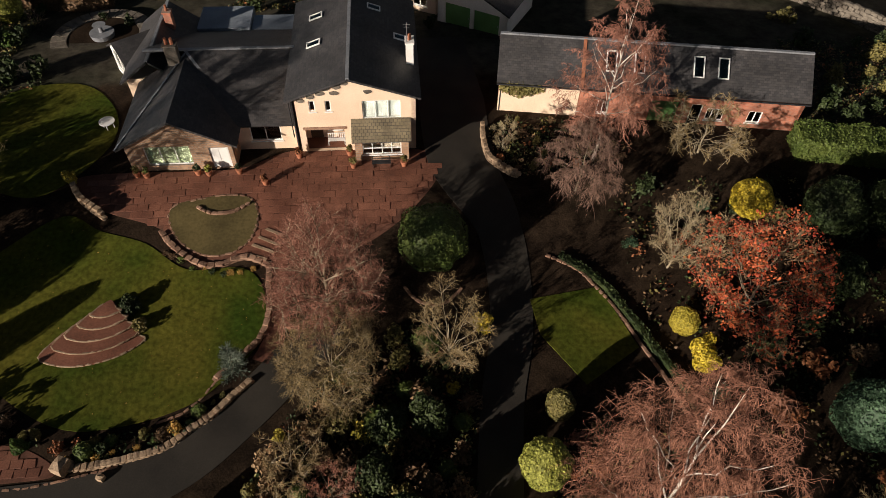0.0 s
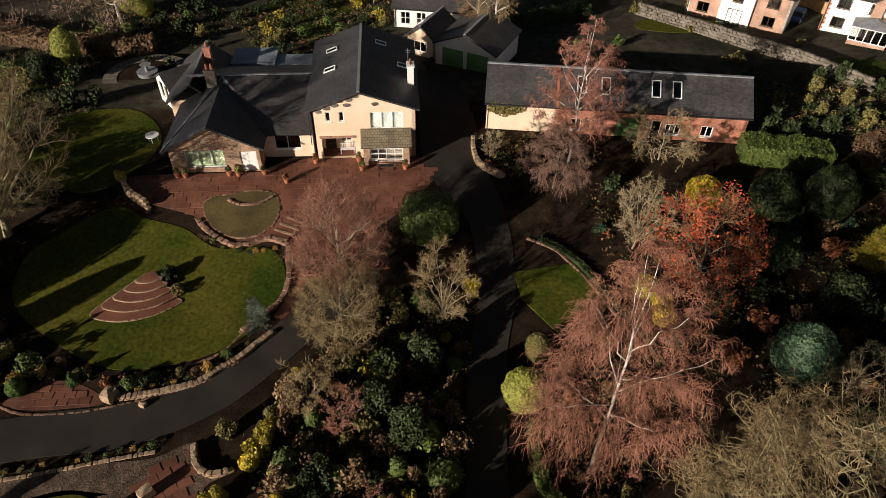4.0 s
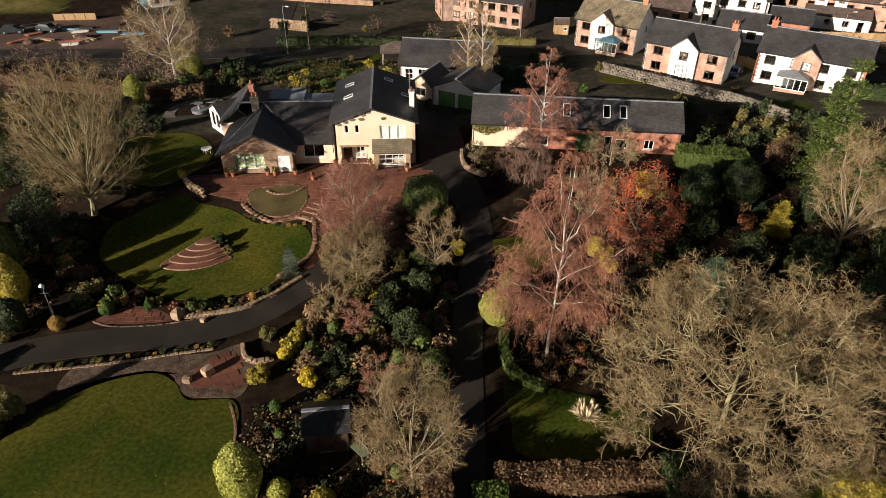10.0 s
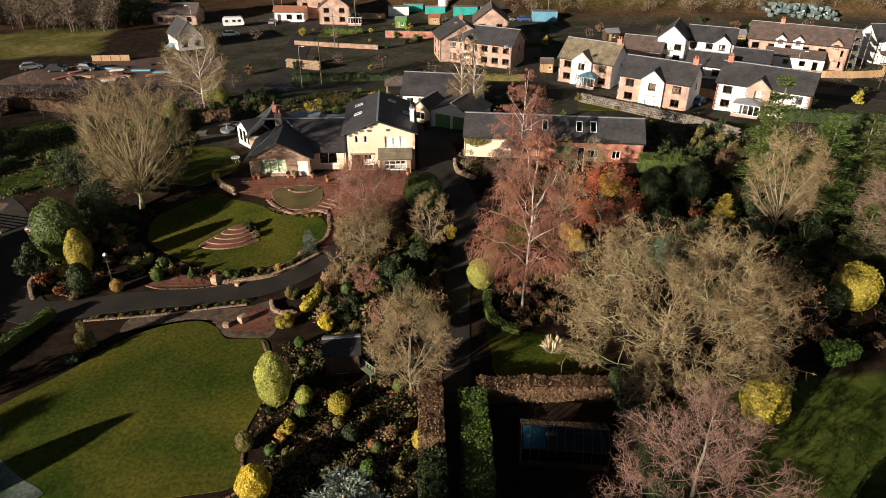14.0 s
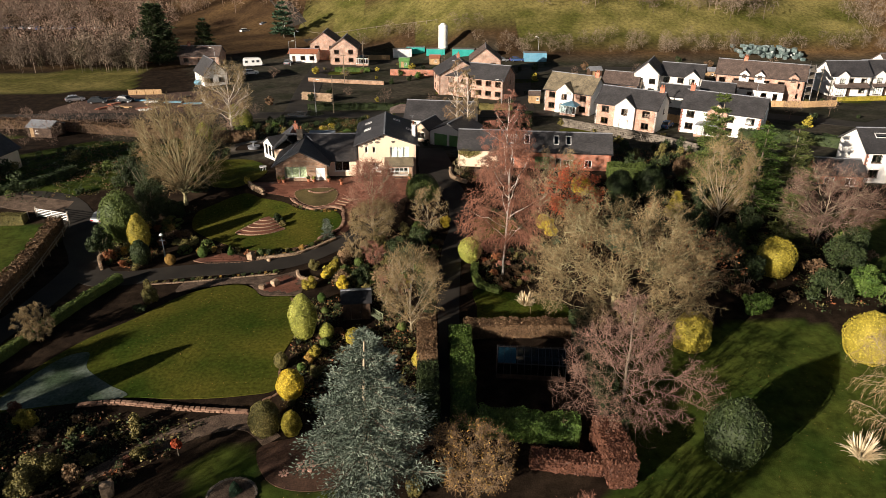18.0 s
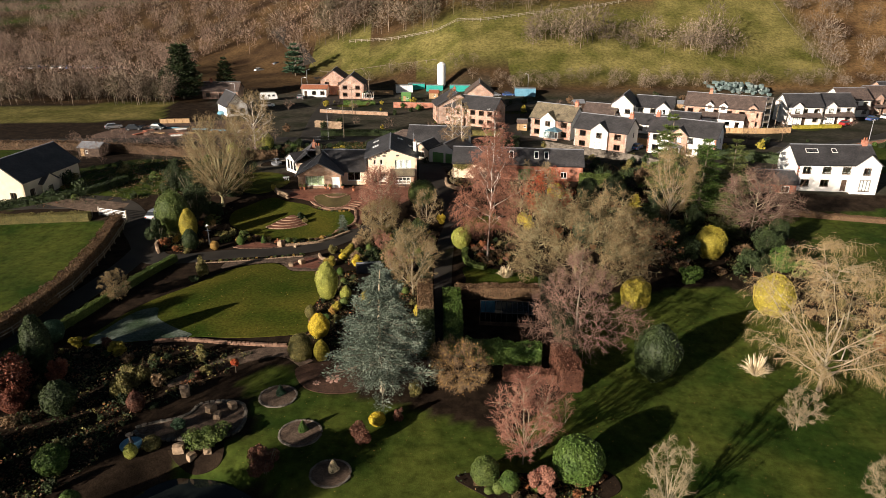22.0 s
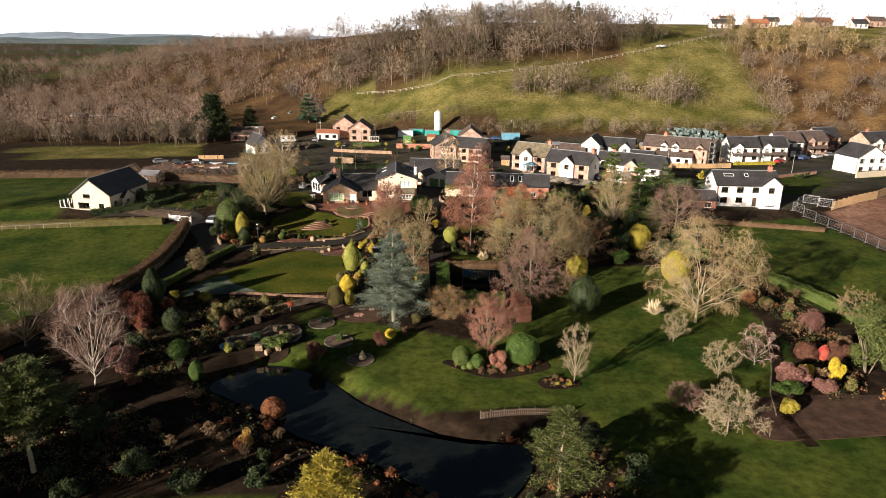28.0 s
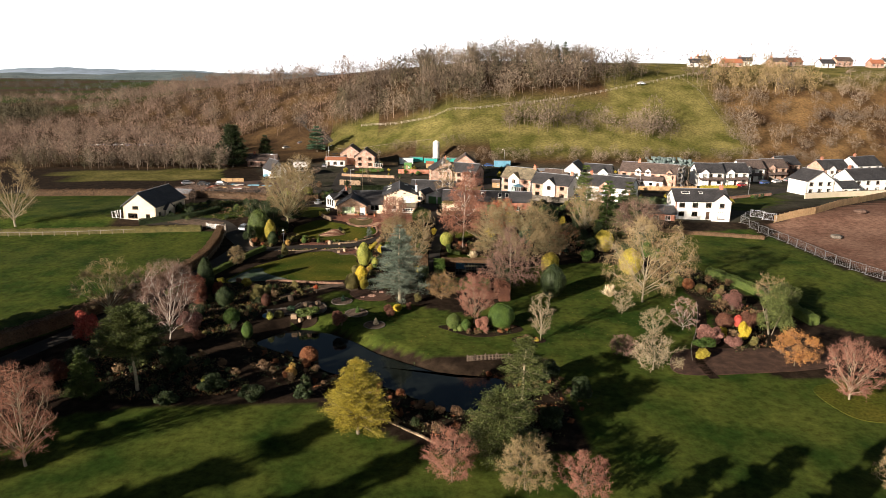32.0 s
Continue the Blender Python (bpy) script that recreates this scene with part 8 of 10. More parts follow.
# lower garden paths, islands and mosaic
ribbon("path_lower", [(-17.5, -58.2), (-14.5, -56.0), (-11.5, -54.0), (-8.5, -52.8), (-6.0, -53.2), (-4.0, -55.2)], [1.0, 1.6, 2.2, 2.0, 1.6, 1.6], "gravel", "curving gravel garden path", "path", 0.05)
patch("mosaic_court", [(-5.0, -56.0), (-2.0, -54.9), (0.8, -55.2), (2.6, -57.5), (1.8, -60.0), (-1.2, -60.4), (-3.8, -59.2)], "leafmould", "brown gravel court with pebble mosaics", "court", 0.06)
M["pebble_pink"] = mat("pebble_pink", (0.46, 0.26, 0.20), (0.55, 0.34, 0.27), 2, 20, 0.8, 0.3, 0.01)
for mx, my, mr in ((-1.0, -58.0, 0.85), (-0.6, -56.1, 0.55), (-2.6, -58.6, 0.45), (0.8, -56.3, 0.5)):
    mo = thing("pebble_mosaic", "flower-shaped pink pebble mosaic set in gravel", "mosaic", "mosaics", at=pose(mx, my, Tz(mx, my) + 0.06))
    for a in range(7):
        c, s_ = math.cos(a * 0.8976), math.sin(a * 0.8976)
        t_ = np.linspace(0, 6.28, 13)[:-1]
        q = np.stack([0.62 * mr + 0.3 * mr * np.cos(t_), 0.2 * mr * np.sin(t_)], 1) @ np.array([[c, s_], [-s_, c]])
        V = np.concatenate([np.c_[q, np.full(12, 0.03)], np.c_[q * 1.02, np.full(12, -0.03)], [[0.62 * mr * c, 0.62 * mr * s_, 0.035]]])
        i = np.arange(12)
        hang("petal", ready("petal", V, [np.stack([i, i + 12, (i + 1) % 12 + 12, (i + 1) % 12], 1), np.stack([i, (i + 1) % 12, 0 * i + 24], 1)], "pebble_pink"), mo)
    hang("centre", Solid().tube(0, 0, -0.03, 0.035, 0.24 * mr, sides=12).mesh("centre", "stone"), mo)
for k, (ix, iy, ir, lf) in enumerate(((-6.1, -60.6, 1.7, "leaf_teal"), (-3.2, -66.2, 1.8, "leaf_green"), (0.0, -71.5, 1.6, "leaf_straw"))):
    ring = [(ix + ir * math.cos(a) * 1.05, iy + ir * math.sin(a)) for a in np.linspace(0, 6.28, 10)[:-1]]
    patch("bed_island", ring, "gravel", "round gravel bed in the lower lawn", "bed", 0.08)
    stone_row(ring, "ring of stones round a gravel bed", "grey_stone", 0.36, 0.22, 0.2, closed=True)
    shrub(ix + 0.2, iy + 0.4, 1.0, 1.1, lf, ("small blue-green conifer in a gravel bed", "small green conifer in a gravel bed", "spiky pale grass tuft in a gravel bed")[k], 150 + k, "cone", 0.1)
patch("rock_bed", [(-18.2, -64.8), (-14.3, -63.3), (-13.1, -61.4), (-9.6, -61.5), (-8.6, -63.8), (-9.2, -66.0), (-12.0, -66.5), (-16.2, -66.4)], "gravel", "gravel bed with rocks and alpine plants", "bed", 0.07)
patch("rock_bed_small", [(-14.5, -67.6), (-11.8, -67.1), (-9.9, -67.0), (-9.7, -69.2), (-12.1, -69.7)], "soil", "small rock bed at the pond head", "bed", 0.07)
stone_row([(-18.2, -64.8), (-14.3, -63.3), (-13.1, -61.4), (-9.6, -61.5), (-8.6, -63.8), (-9.2, -66.0), (-12.0, -66.5), (-16.2, -66.4)], "rocks edging a gravel bed", "grey_stone", 0.5, 0.35, 0.3, closed=True)
for nm, ring in (("bed_round", [(10.3, -72.5), (12.4, -74.6), (14.8, -76.4), (17.4, -76.9), (21.0, -76.0), (23.6, -74.7), (23.2, -72.6), (20.5, -72.2), (16.4, -72.4), (13.3, -72.0)]), ("bed_kidney", [(21.4, -78.0), (22.1, -79.5), (24.3, -79.6), (26.3, -79.1), (26.3, -77.9), (24.0, -76.8), (22.4, -77.0)])):
    patch(nm, ring, "soil", "planted shrub bed in the lawn", "bed", 0.07)
ribbon("path_right", [(58.5, -62.5), (56.6, -67), (54.4, -72), (52.0, -77), (49.4, -81.5), (47.4, -86.5), (47.2, -92)], 1.4, "soil", "dark earth garden path", "path", 0.05)
stone_row([(57.6, -62.5), (55.8, -67), (53.5, -72), (51.0, -77), (48.4, -81.5), (46.4, -86.5)], "thin stone edge of the garden path", "grey_stone", 0.6, 0.14, 0.16)


# garden things --------------------------------------------------------------
lp = thing("lamp_post", "white garden lamp post with crossbar and lantern", "lamp post", at=pose(-22.5, -22.3, Tz(-22.5, -22.3)))
hang("post", Solid().tube(0, 0, -0.2, 0.6, 0.11, 0.09, 10).tube(0, 0, 0.6, 2.5, 0.055, 0.045, 10).mesh("post", "white_paint"), lp)
hang("crossbar", Solid().box(-0.35, 0.35, -0.025, 0.025, 2.2, 2.25).mesh("crossbar", "white_paint"), lp)
ln_ = hang("lantern", Solid().tube(0, 0, 2.5, 2.95, 0.12, 0.2, 6).mesh("lantern", "glass"), lp)
hang("cap", Solid().tube(0, 0, 2.95, 3.2, 0.24, 0.03, 6).mesh("cap", "white_paint"), ln_)
shrub(-21.2, -24.3, 1.25, 1.35, "leaf_ochre", "small clipped bronze ball beside the lamp", 160, "ball", 0.1)
shrub(-17.8, -22.6, 1.2, 1.5, "leaf_green", "small clipped green cone", 161, "egg", 0.1)
shrub(-14.6, -21.9, 0.9, 1.2, "leaf_green", "small green conifer beside paving", 162, "cone", 0.1)

hut = house("summer_house", "dark green timber summer house with felt roof", pose(0.5, -38.2, Tz(1.5, -37.5), 0, 0, 3), 2.8, 2.6, 2.0, 0.7, "x", "dark_wood", "metal_black", {"front": [(0.8, 0.0, 1.1, 1.8, "door", "dark_wood")]}, over=0.2, group="outbuildings", th=0.08, category="shed", gutter=False)
M["bench_green"] = mat("bench_green", (0.17, 0.20, 0.12), (0.24, 0.27, 0.17), 2, 20, 0.7, 0.2, 0.01)
bench = thing("garden_bench", "pale green wooden garden bench", "bench", at=pose(3.8, -38.2, Tz(3.8, -38.2), 0, 0, -50))
for k in range(4):
    hang("seat_slat", Solid().box(-0.9, 0.9, -0.24 + 0.13 * k, -0.13 + 0.13 * k, 0.42, 0.45).mesh("seat_slat", "bench_green"), bench)
for k in range(9):
    hang("back_slat", Solid().box(-0.86 + 0.2 * k, -0.80 + 0.2 * k, 0.27, 0.3, 0.5, 0.9).mesh("back_slat", "bench_green"), bench)
hang("top_rail", Solid().box(-0.92, 0.92, 0.26, 0.31, 0.9, 0.97).mesh("top_rail", "bench_green"), bench)
for xx in (-0.88, 0.82):
    for yy in (-0.24, 0.25):
        hang("leg", Solid().box(xx, xx + 0.06, yy, yy + 0.06, -0.05, 0.45 if yy < 0 else 0.92).mesh("leg", "bench_green"), bench)
gh = thing("greenhouse", "glazed greenhouse with dark frame inside a hedge", "greenhouse", at=pose(15.1, -48.2, Tz(17, -47.5), 0, 0, -8))
W_, D_, E_, R_ = 6.2, 2.9, 1.6, 2.4
s = Solid()
for k in range(11):
    x = W_ * k / 10
    s.box(x - 0.025, x + 0.025, -0.025, 0.025, 0.4, E_).box(x - 0.025, x + 0.025, D_ - 0.025, D_ + 0.025, 0.4, E_)
    s.slab((x - 0.025, 0, E_ + 0.03), (x + 0.025, 0, E_ + 0.03), (x + 0.025, D_ / 2, R_ + 0.03), (x - 0.025, D_ / 2, R_ + 0.03), 0.05)
    s.slab((x + 0.025, D_, E_ + 0.03), (x - 0.025, D_, E_ + 0.03), (x - 0.025, D_ / 2, R_ + 0.03), (x + 0.025, D_ / 2, R_ + 0.03), 0.05)
s.box(0, W_, -0.03, 0.03, E_ - 0.04, E_ + 0.03).box(0, W_, D_ - 0.03, D_ + 0.03, E_ - 0.04, E_ + 0.03).box(0, W_, D_ / 2 - 0.04, D_ / 2 + 0.04, R_, R_ + 0.06)
hang("frame", s.mesh("frame", "metal_black"), gh)
hang("base_wall", Solid().box(0, W_, -0.06, 0.06, -0.3, 0.42).box(0, W_, D_ - 0.06, D_ + 0.06, -0.3, 0.42).box(-0.06, 0.06, 0, D_, -0.3, 0.42).box(W_ - 0.06, W_ + 0.06, 0, D_, -0.3, 0.42).mesh("base_wall", "dark_wood"), gh)
for k in range(10):
    x0, x1 = W_ * k / 10 + 0.03, W_ * (k + 1) / 10 - 0.03
    hang("roof_pane", Solid().slab((x0, 0, E_), (x1, 0, E_), (x1, D_ / 2, R_), (x0, D_ / 2, R_), 0.01).mesh("roof_pane", "glass_blue"), gh)
    hang("roof_pane", Solid().slab((x1, D_, E_), (x0, D_, E_), (x0, D_ / 2, R_), (x1, D_ / 2, R_), 0.01).mesh("roof_pane", "glass_blue"), gh)
    hang("pane", Solid().box(x0, x1, -0.005, 0.005, 0.42, E_ - 0.05).mesh("pane", "glass_blue"), gh)
hang("blind", Solid().slab((0.1, 0.1, E_ - 0.05), (1.7, 0.1, E_ - 0.05), (1.7, D_ / 2, R_ - 0.06), (0.1, D_ / 2, R_ - 0.06), 0.02).mesh("blind", "tarp_blue"), gh)
bb = thing("bird_bath", "stone figure pedestal on a pale blue round basin", "bird bath", at=pose(-17.8, -67.0, Tz(-17.8, -67)))
hang("basin", Solid().tube(0, 0, -0.1, 0.16, 0.95, 0.95, 24).tube(0, 0, 0.16, 0.24, 0.95, 0.86, 24).mesh("basin", "tarp_blue"), bb)
hang("pedestal", Solid().tube(0, 0, 0.2, 0.5, 0.25, 0.16, 12).tube(0, 0, 0.5, 1.0, 0.12, 0.1, 12).tube(0, 0, 1.0, 1.12, 0.12, 0.34, 12).mesh("pedestal", "grey_stone"), bb)
M["picket_wood"] = mat("picket_wood", (0.085, 0.062, 0.045), (0.15, 0.11, 0.08), 2, 20, 0.85, 0.3, 0.01, vary=0.2)
pf = thing("picket_fence", "weathered picket fence along the pond bank", "fence", at=pose(13.7, -85.1, 0))
FP = smooth_loop([(13.7, -85.3), (16.4, -84.9), (19.8, -84.8), (23.2, -85.1)], 16, False)
for k, p in enumerate(FP):
    q = FP[min(k + 1, len(FP) - 1)]
    z = Tz(*p)
    hang("picket", Solid().box(-0.045, 0.045, -0.015, 0.015, -0.1, 0.85).mesh("picket", "picket_wood") if k == 0 else pf.children[0].data, pf, at=pf.matrix_world.inverted() @ pose(p[0], p[1], z, 0, 0, 0))
    if k % 8 == 0:
        hang("post", Solid().box(-0.06, 0.06, 0.02, 0.14, -0.2, 1.0).mesh("post", "picket_wood"), pf, at=pf.matrix_world.inverted() @ pose(p[0], p[1], z))
for hh in (0.25, 0.65):
    for k in range(0, len(FP) - 8, 8):
        p, q = FP[k], FP[k + 8]
        hang("rail", Solid().box(0, math.dist(p, q), 0.015, 0.05, hh, hh + 0.07).mesh("rail", "picket_wood"), pf, at=pf.matrix_world.inverted() @ pose(p[0], p[1], (Tz(*p) + Tz(*q)) / 2, 0, 0, math.degrees(math.atan2(q[1] - p[1], q[0] - p[0]))))

# circular terrace with fountain behind the house
ct = thing("round_terrace", "circular stone terrace with fountain basin", "terrace", at=pose(-19.2, 17.6, Tz(-19, 17.6) + 0.02))
for k in range(30):
    a0, a1 = 6.283 * k / 30 + 0.01, 6.283 * (k + 1) / 30 - 0.01
    r0, r1 = 3.2, 4.6
    V = [(r * math.cos(a), r * math.sin(a), z) for z in (0.12, -0.4) for r, a in ((r0, a0), (r1, a0), (r1, a1), (r0, a1))]
    hang("paving_stone", ready("paving_stone", np.array(V), np.array([(0, 1, 2, 3), (0, 4, 5, 1), (1, 5, 6, 2), (2, 6, 7, 3), (3, 7, 4, 0)]), "grey_stone"), ct)
hang("inner_bed", Solid().tube(0, 0, -0.4, 0.06, 3.15, sides=30).mesh("inner_bed", "soil"), ct)
hang("basin", Solid().tube(0, 0, 0.0, 0.5, 1.0, 1.1, 20).tube(0, 0, 0.5, 1.1, 0.2, 0.15, 12).tube(0, 0, 1.1, 1.25, 0.2, 0.6, 14).mesh("basin", "lead"), ct)

# pots, table and bench by the house
for k, (px_, py_, lf) in enumerate(((-11.6, -2.2, "leaf_olive"), (-10.9, -2.3, "leaf_mid"), (-7.2, -2.2, "leaf_dark"), (-6.4, -2.3, "leaf_lime"), (-4.2, -2.2, "leaf_dark"), (3.9, -0.6, "leaf_olive"), (4.2, -2.0, "leaf_olive"), (8.0, -2.0, "leaf_olive"), (-2.2, -3.4, "leaf_rust"), (0.1, -0.7, "leaf_rust"))):
    pt_ = thing("plant_pot", "terracotta pot with a small plant on the terrace", "plant pot", "pots", at=pose(px_, py_, Tz(px_, py_) + 0.08))
    hang("pot", Solid().tube(0, 0, 0, 0.42, 0.18, 0.26, 14).tube(0, 0, 0.42, 0.48, 0.28, 0.28, 14).mesh("pot", "terracotta"), pt_)
    hang("plant", shrub_meshes(500 + k, 0.6, 0.6, "loose", lf, 0.09, 160)[0], pt_, at=pose(0, 0, 0.42))
tb = thing("garden_table", "white garden table beside the house", "table", at=pose(-15.0, 3.5, Tz(-15, 3.5)))
hang("tabletop", Solid().tube(0, 0, 0.68, 0.73, 0.6, sides=20).mesh("tabletop", "white_paint"), tb)
for a in range(4):
    hang("leg", Solid().tube(0.4 * math.cos(a * 1.571), 0.4 * math.sin(a * 1.571), 0, 0.68, 0.03, sides=6).mesh("leg", "white_paint"), tb)
bn = thing("iron_bench", "dark iron bench under the bay window", "bench", at=pose(6.3, -2.0, Tz(6.3, -2) + 0.08))
for k in range(4):
    hang("seat_slat", Solid().box(-0.7, 0.7, -0.2 + 0.11 * k, -0.12 + 0.11 * k, 0.42, 0.45).mesh("seat_slat", "metal_black"), bn)
for xx in (-0.66, 0.62):
    hang("leg", Solid().box(xx, xx + 0.04, -0.2, 0.24, 0, 0.06).box(xx, xx + 0.04, -0.2, -0.16, 0, 0.44).box(xx, xx + 0.04, 0.2, 0.24, 0, 0.85).mesh("leg", "metal_black"), bn)
hang("backrest", Solid().box(-0.7, 0.7, 0.2, 0.23, 0.55, 0.6).box(-0.7, 0.7, 0.2, 0.23, 0.8, 0.85).mesh("backrest", "metal_black"), bn)


pb = thing("porch_bench", "white painted iron bench in the porch", "bench", at=pose(2.9, 0.7, 0.18))
for k in range(4):
    hang("seat_slat", Solid().box(-0.65, 0.65, -0.2 + 0.1 * k, -0.13 + 0.1 * k, 0.42, 0.45).mesh("seat_slat", "white_paint"), pb)
for k in range(9):
    hang("back_bar", Solid().box(-0.62 + 0.15 * k, -0.58 + 0.15 * k, 0.2, 0.22, 0.45, 0.85).mesh("back_bar", "white_paint"), pb)
hang("top_rail", Solid().box(-0.66, 0.66, 0.19, 0.23, 0.85, 0.9).mesh("top_rail", "white_paint"), pb)
for xx in (-0.64, 0.6):
    for yy in (-0.2, 0.18):
        hang("leg", Solid().box(xx, xx + 0.04, yy, yy + 0.04, 0, 0.44).mesh("leg", "white_paint"), pb)


# planting of the beds ---------------------------------------------------------
PLANTS = []
for k, (lf, form, w, h, lab) in enumerate((
        ("leaf_dark", "loose", 1.3, 1.1, "dark evergreen shrub in a bed"), ("leaf_olive", "loose", 1.4, 1.2, "olive-green shrub in a bed"), ("leaf_mid", "dome", 1.3, 1.0, "low green shrub in a bed"),
        ("leaf_gold", "loose", 1.2, 1.1, "golden-leaved shrub in a bed"), ("leaf_rust", "loose", 1.2, 1.0, "russet winter shrub in a bed"), ("leaf_crimson", "loose", 1.3, 1.2, "dark crimson shrub in a bed"),
        ("leaf_brown", "loose", 1.4, 1.1, "brown withered perennial clump"), ("twig_rose", "loose", 1.4, 1.4, "rosy-stemmed bare shrub"), ("twig_brown", "loose", 1.5, 1.4, "brown twiggy bare shrub"),
        ("leaf_green", "ball", 1.1, 1.1, "clipped green ball shrub"), ("leaf_teal", "loose", 1.3, 1.1, "blue-green juniper shrub"), ("leaf_ochre", "loose", 1.2, 1.0, "ochre fern and grass clump"))):
    fol, stems = shrub_meshes(600 + k, w, h, form, lf, 0.11, 330)
    PLANTS.append((fol, stems, lab))


PLANTED, REST, BEDS = [0], {}, []


def plant(k, x, y, s, hs=1.0, group="bed plants"):
    fol, stems, lab = PLANTS[k]
    PLANTED[0] += 1
    if PLANTED[0] > 290:
        V = np.zeros(len(fol.vertices) * 3, np.float32)
        fol.vertices.foreach_get("co", V)
        q = np.zeros(len(fol.polygons) * 4, np.int32)
        fol.polygons.foreach_get("vertices", q)
        REST.setdefault(k, Cloud()).add(V.reshape(-1, 3)[:1480] * [s, s, s * hs] + [x, y, Tz(x, y) - 0.05], q.reshape(-1, 4)[:370], np.zeros((0, 3), int))
        return
    ob = thing("bed_shrub", lab, "shrub", group, at=pose(x, y, Tz(x, y) - 0.05, 0, 0, (x * 77 + y * 31) % 360))
    ob.scale = (s, s, s * hs)
    hang("foliage", fol, ob)
    hang("stemwork", stems, ob)


def plant_bed(seed, poly, n, mix, smin=0.6, smax=1.5, gap=0.9, avoid=()):
    rng = np.random.default_rng(seed)
    BEDS.append((poly, avoid))
    P = np.array(poly)
    got = []
    for _ in range(n * 8):
        p = P.min(0) + (P.max(0) - P.min(0)) * rng.random(2)
        if len(got) >= n:
            break
        if inside(p[:1], p[1:], poly)[0] and all(math.dist(p, q) > gap for q in got) and not any(inside(p[:1], p[1:], a)[0] for a in avoid):
            got.append(p)
            plant(mix[rng.integers(len(mix))], p[0], p[1], smin + (smax - smin) * rng.random() ** 1.4, 0.8 + 0.5 * rng.random())


plant_bed(1, [(-18.5, -21.8), (-16, -20.2), (-12.4, -21.8), (-8.6, -21.6), (-5.4, -20.7), (-3.6, -19.2), (-4.8, -20.9), (-7, -22.1), (-12.2, -22.9), (-14.2, -21.8)], 26, (0, 1, 2, 4, 6, 11), 0.5, 1.0, 0.7)
plant_bed(2, [(2.5, -18.5), (8.5, -15), (11.5, -19), (11, -26), (10, -31), (5.5, -33.5), (0.5, -33), (-2.5, -29), (-1.5, -24.5), (0.5, -20.5)], 62, (0, 1, 1, 2, 3, 0, 6, 6, 8, 8), 0.8, 1.7, 1.15)
plant_bed(3, [(-3.8, -34), (-0.5, -33.5), (7, -34), (8, -38), (7.5, -54), (2, -54.5), (-3.8, -51), (-3.2, -46), (-4.2, -43)], 40, (0, 0, 1, 2, 6, 8, 9), 0.5, 1.1, 1.1, ([(0, -40), (4, -40), (4, -35.5), (0, -35.5)],))
plant_bed(4, [(-31, -51), (-22, -51), (-10, -53), (-13, -58), (-19, -63), (-20, -69), (-24, -76), (-31, -72)], 46, (0, 0, 0, 0, 1, 6, 8), 0.5, 1.2, 1.3)
plant_bed(5, [(-20, -76), (-12, -70.5), (-6, -73), (-1, -80), (4, -83), (12, -88), (24, -88), (30, -96), (20, -108), (8, -106), (1, -99.5), (-4, -95.5), (-12, -92), (-18, -84)], 80, (0, 6, 6, 8, 8, 4, 4), 0.5, 1.3, 1.1, (POND,))
plant_bed(6, [(10.6, -72.6), (14.8, -76), (21, -75.6), (23, -73), (17, -72.6)], 24, (1, 6, 7, 4, 2), 0.4, 0.9, 0.7)
plant_bed(7, [(21.6, -78), (24.3, -79.4), (26.1, -78.6), (24, -77)], 9, (3, 4, 6), 0.4, 0.8, 0.6)
plant_bed(8, [(23, -5), (31, -4), (47, -6), (56, -12), (64, -22), (64, -38), (52, -40), (44, -36), (36, -30), (30, -25), (25, -22), (23.6, -14)], 74, (0, 0, 0, 1, 2, 4, 6, 8, 10), 1.0, 2.2, 1.8)
plant_bed(9, [(52, -42), (64, -40), (68, -54), (66, -70), (60, -82), (54, -84), (57, -74), (60, -62), (55, -50)], 30, (1, 4, 6, 8, 8, 2), 0.7, 1.5, 1.5)
plant_bed(10, [(-34, 8), (-24, 6), (-16, 24), (-12, 34), (-20, 42), (-32, 30)], 34, (0, 0, 0, 1, 2, 9), 1.0, 2.2, 2.0, ([(-26, 11), (-12, 11), (-12, 25), (-26, 25)],))
plant_bed(11, [(-8, 22), (6, 22), (6, 30), (10, 40), (-6, 42), (-14, 36)], 26, (0, 0, 1, 2, 3, 9), 0.8, 1.7, 1.6)
plant_bed(12, [(-31, -12), (-24, -13), (-23, -20), (-24.5, -26), (-29, -24)], 22, (0, 1, 2, 4, 11), 0.8, 1.6, 1.0)
plant_bed(14, [(14.9, 1.6), (15.0, -1.8), (17, -3.2), (24, -2.6), (26, -1), (22, 2.6), (17, 3.2)], 22, (1, 4, 6, 6, 8), 0.4, 0.8, 0.8)
plant_bed(15, [(15.6, -24), (19, -22.6), (23, -24), (22, -31), (18.4, -32.8), (16.0, -30)], 26, (0, 1, 4, 7, 8, 6), 0.6, 1.3, 0.9)
plant_bed(16, [(-22, -9), (-23.5, -14), (-20.6, -18.5), (-17, -21), (-21, -21.5), (-26, -14)], 22, (0, 2, 6, 1), 0.7, 1.4, 1.0)
plant_bed(17, [(-42, -76), (-30, -78), (-22, -84), (-14, -93), (-28, -95), (-44, -92)], 34, (0, 0, 0, 6, 8), 0.7, 1.5, 1.4)
plant_bed(18, [(-56, -8), (-40, -6), (-27, -2), (-24, 12), (-30, 26), (-48, 24), (-58, 8)], 24, (0, 0, 0, 0, 1, 2), 0.9, 2.4, 2.0, ([(-27, -4), (-12, -4), (-12, 9), (-27, 9)], [(-26, 11), (-12, 11), (-12, 25), (-26, 25)]))
plant_bed(19, [(40, 2), (62, -4), (66, 6), (60, 12), (44, 14)], 36, (0, 0, 0, 1), 1.0, 2.2, 1.6)

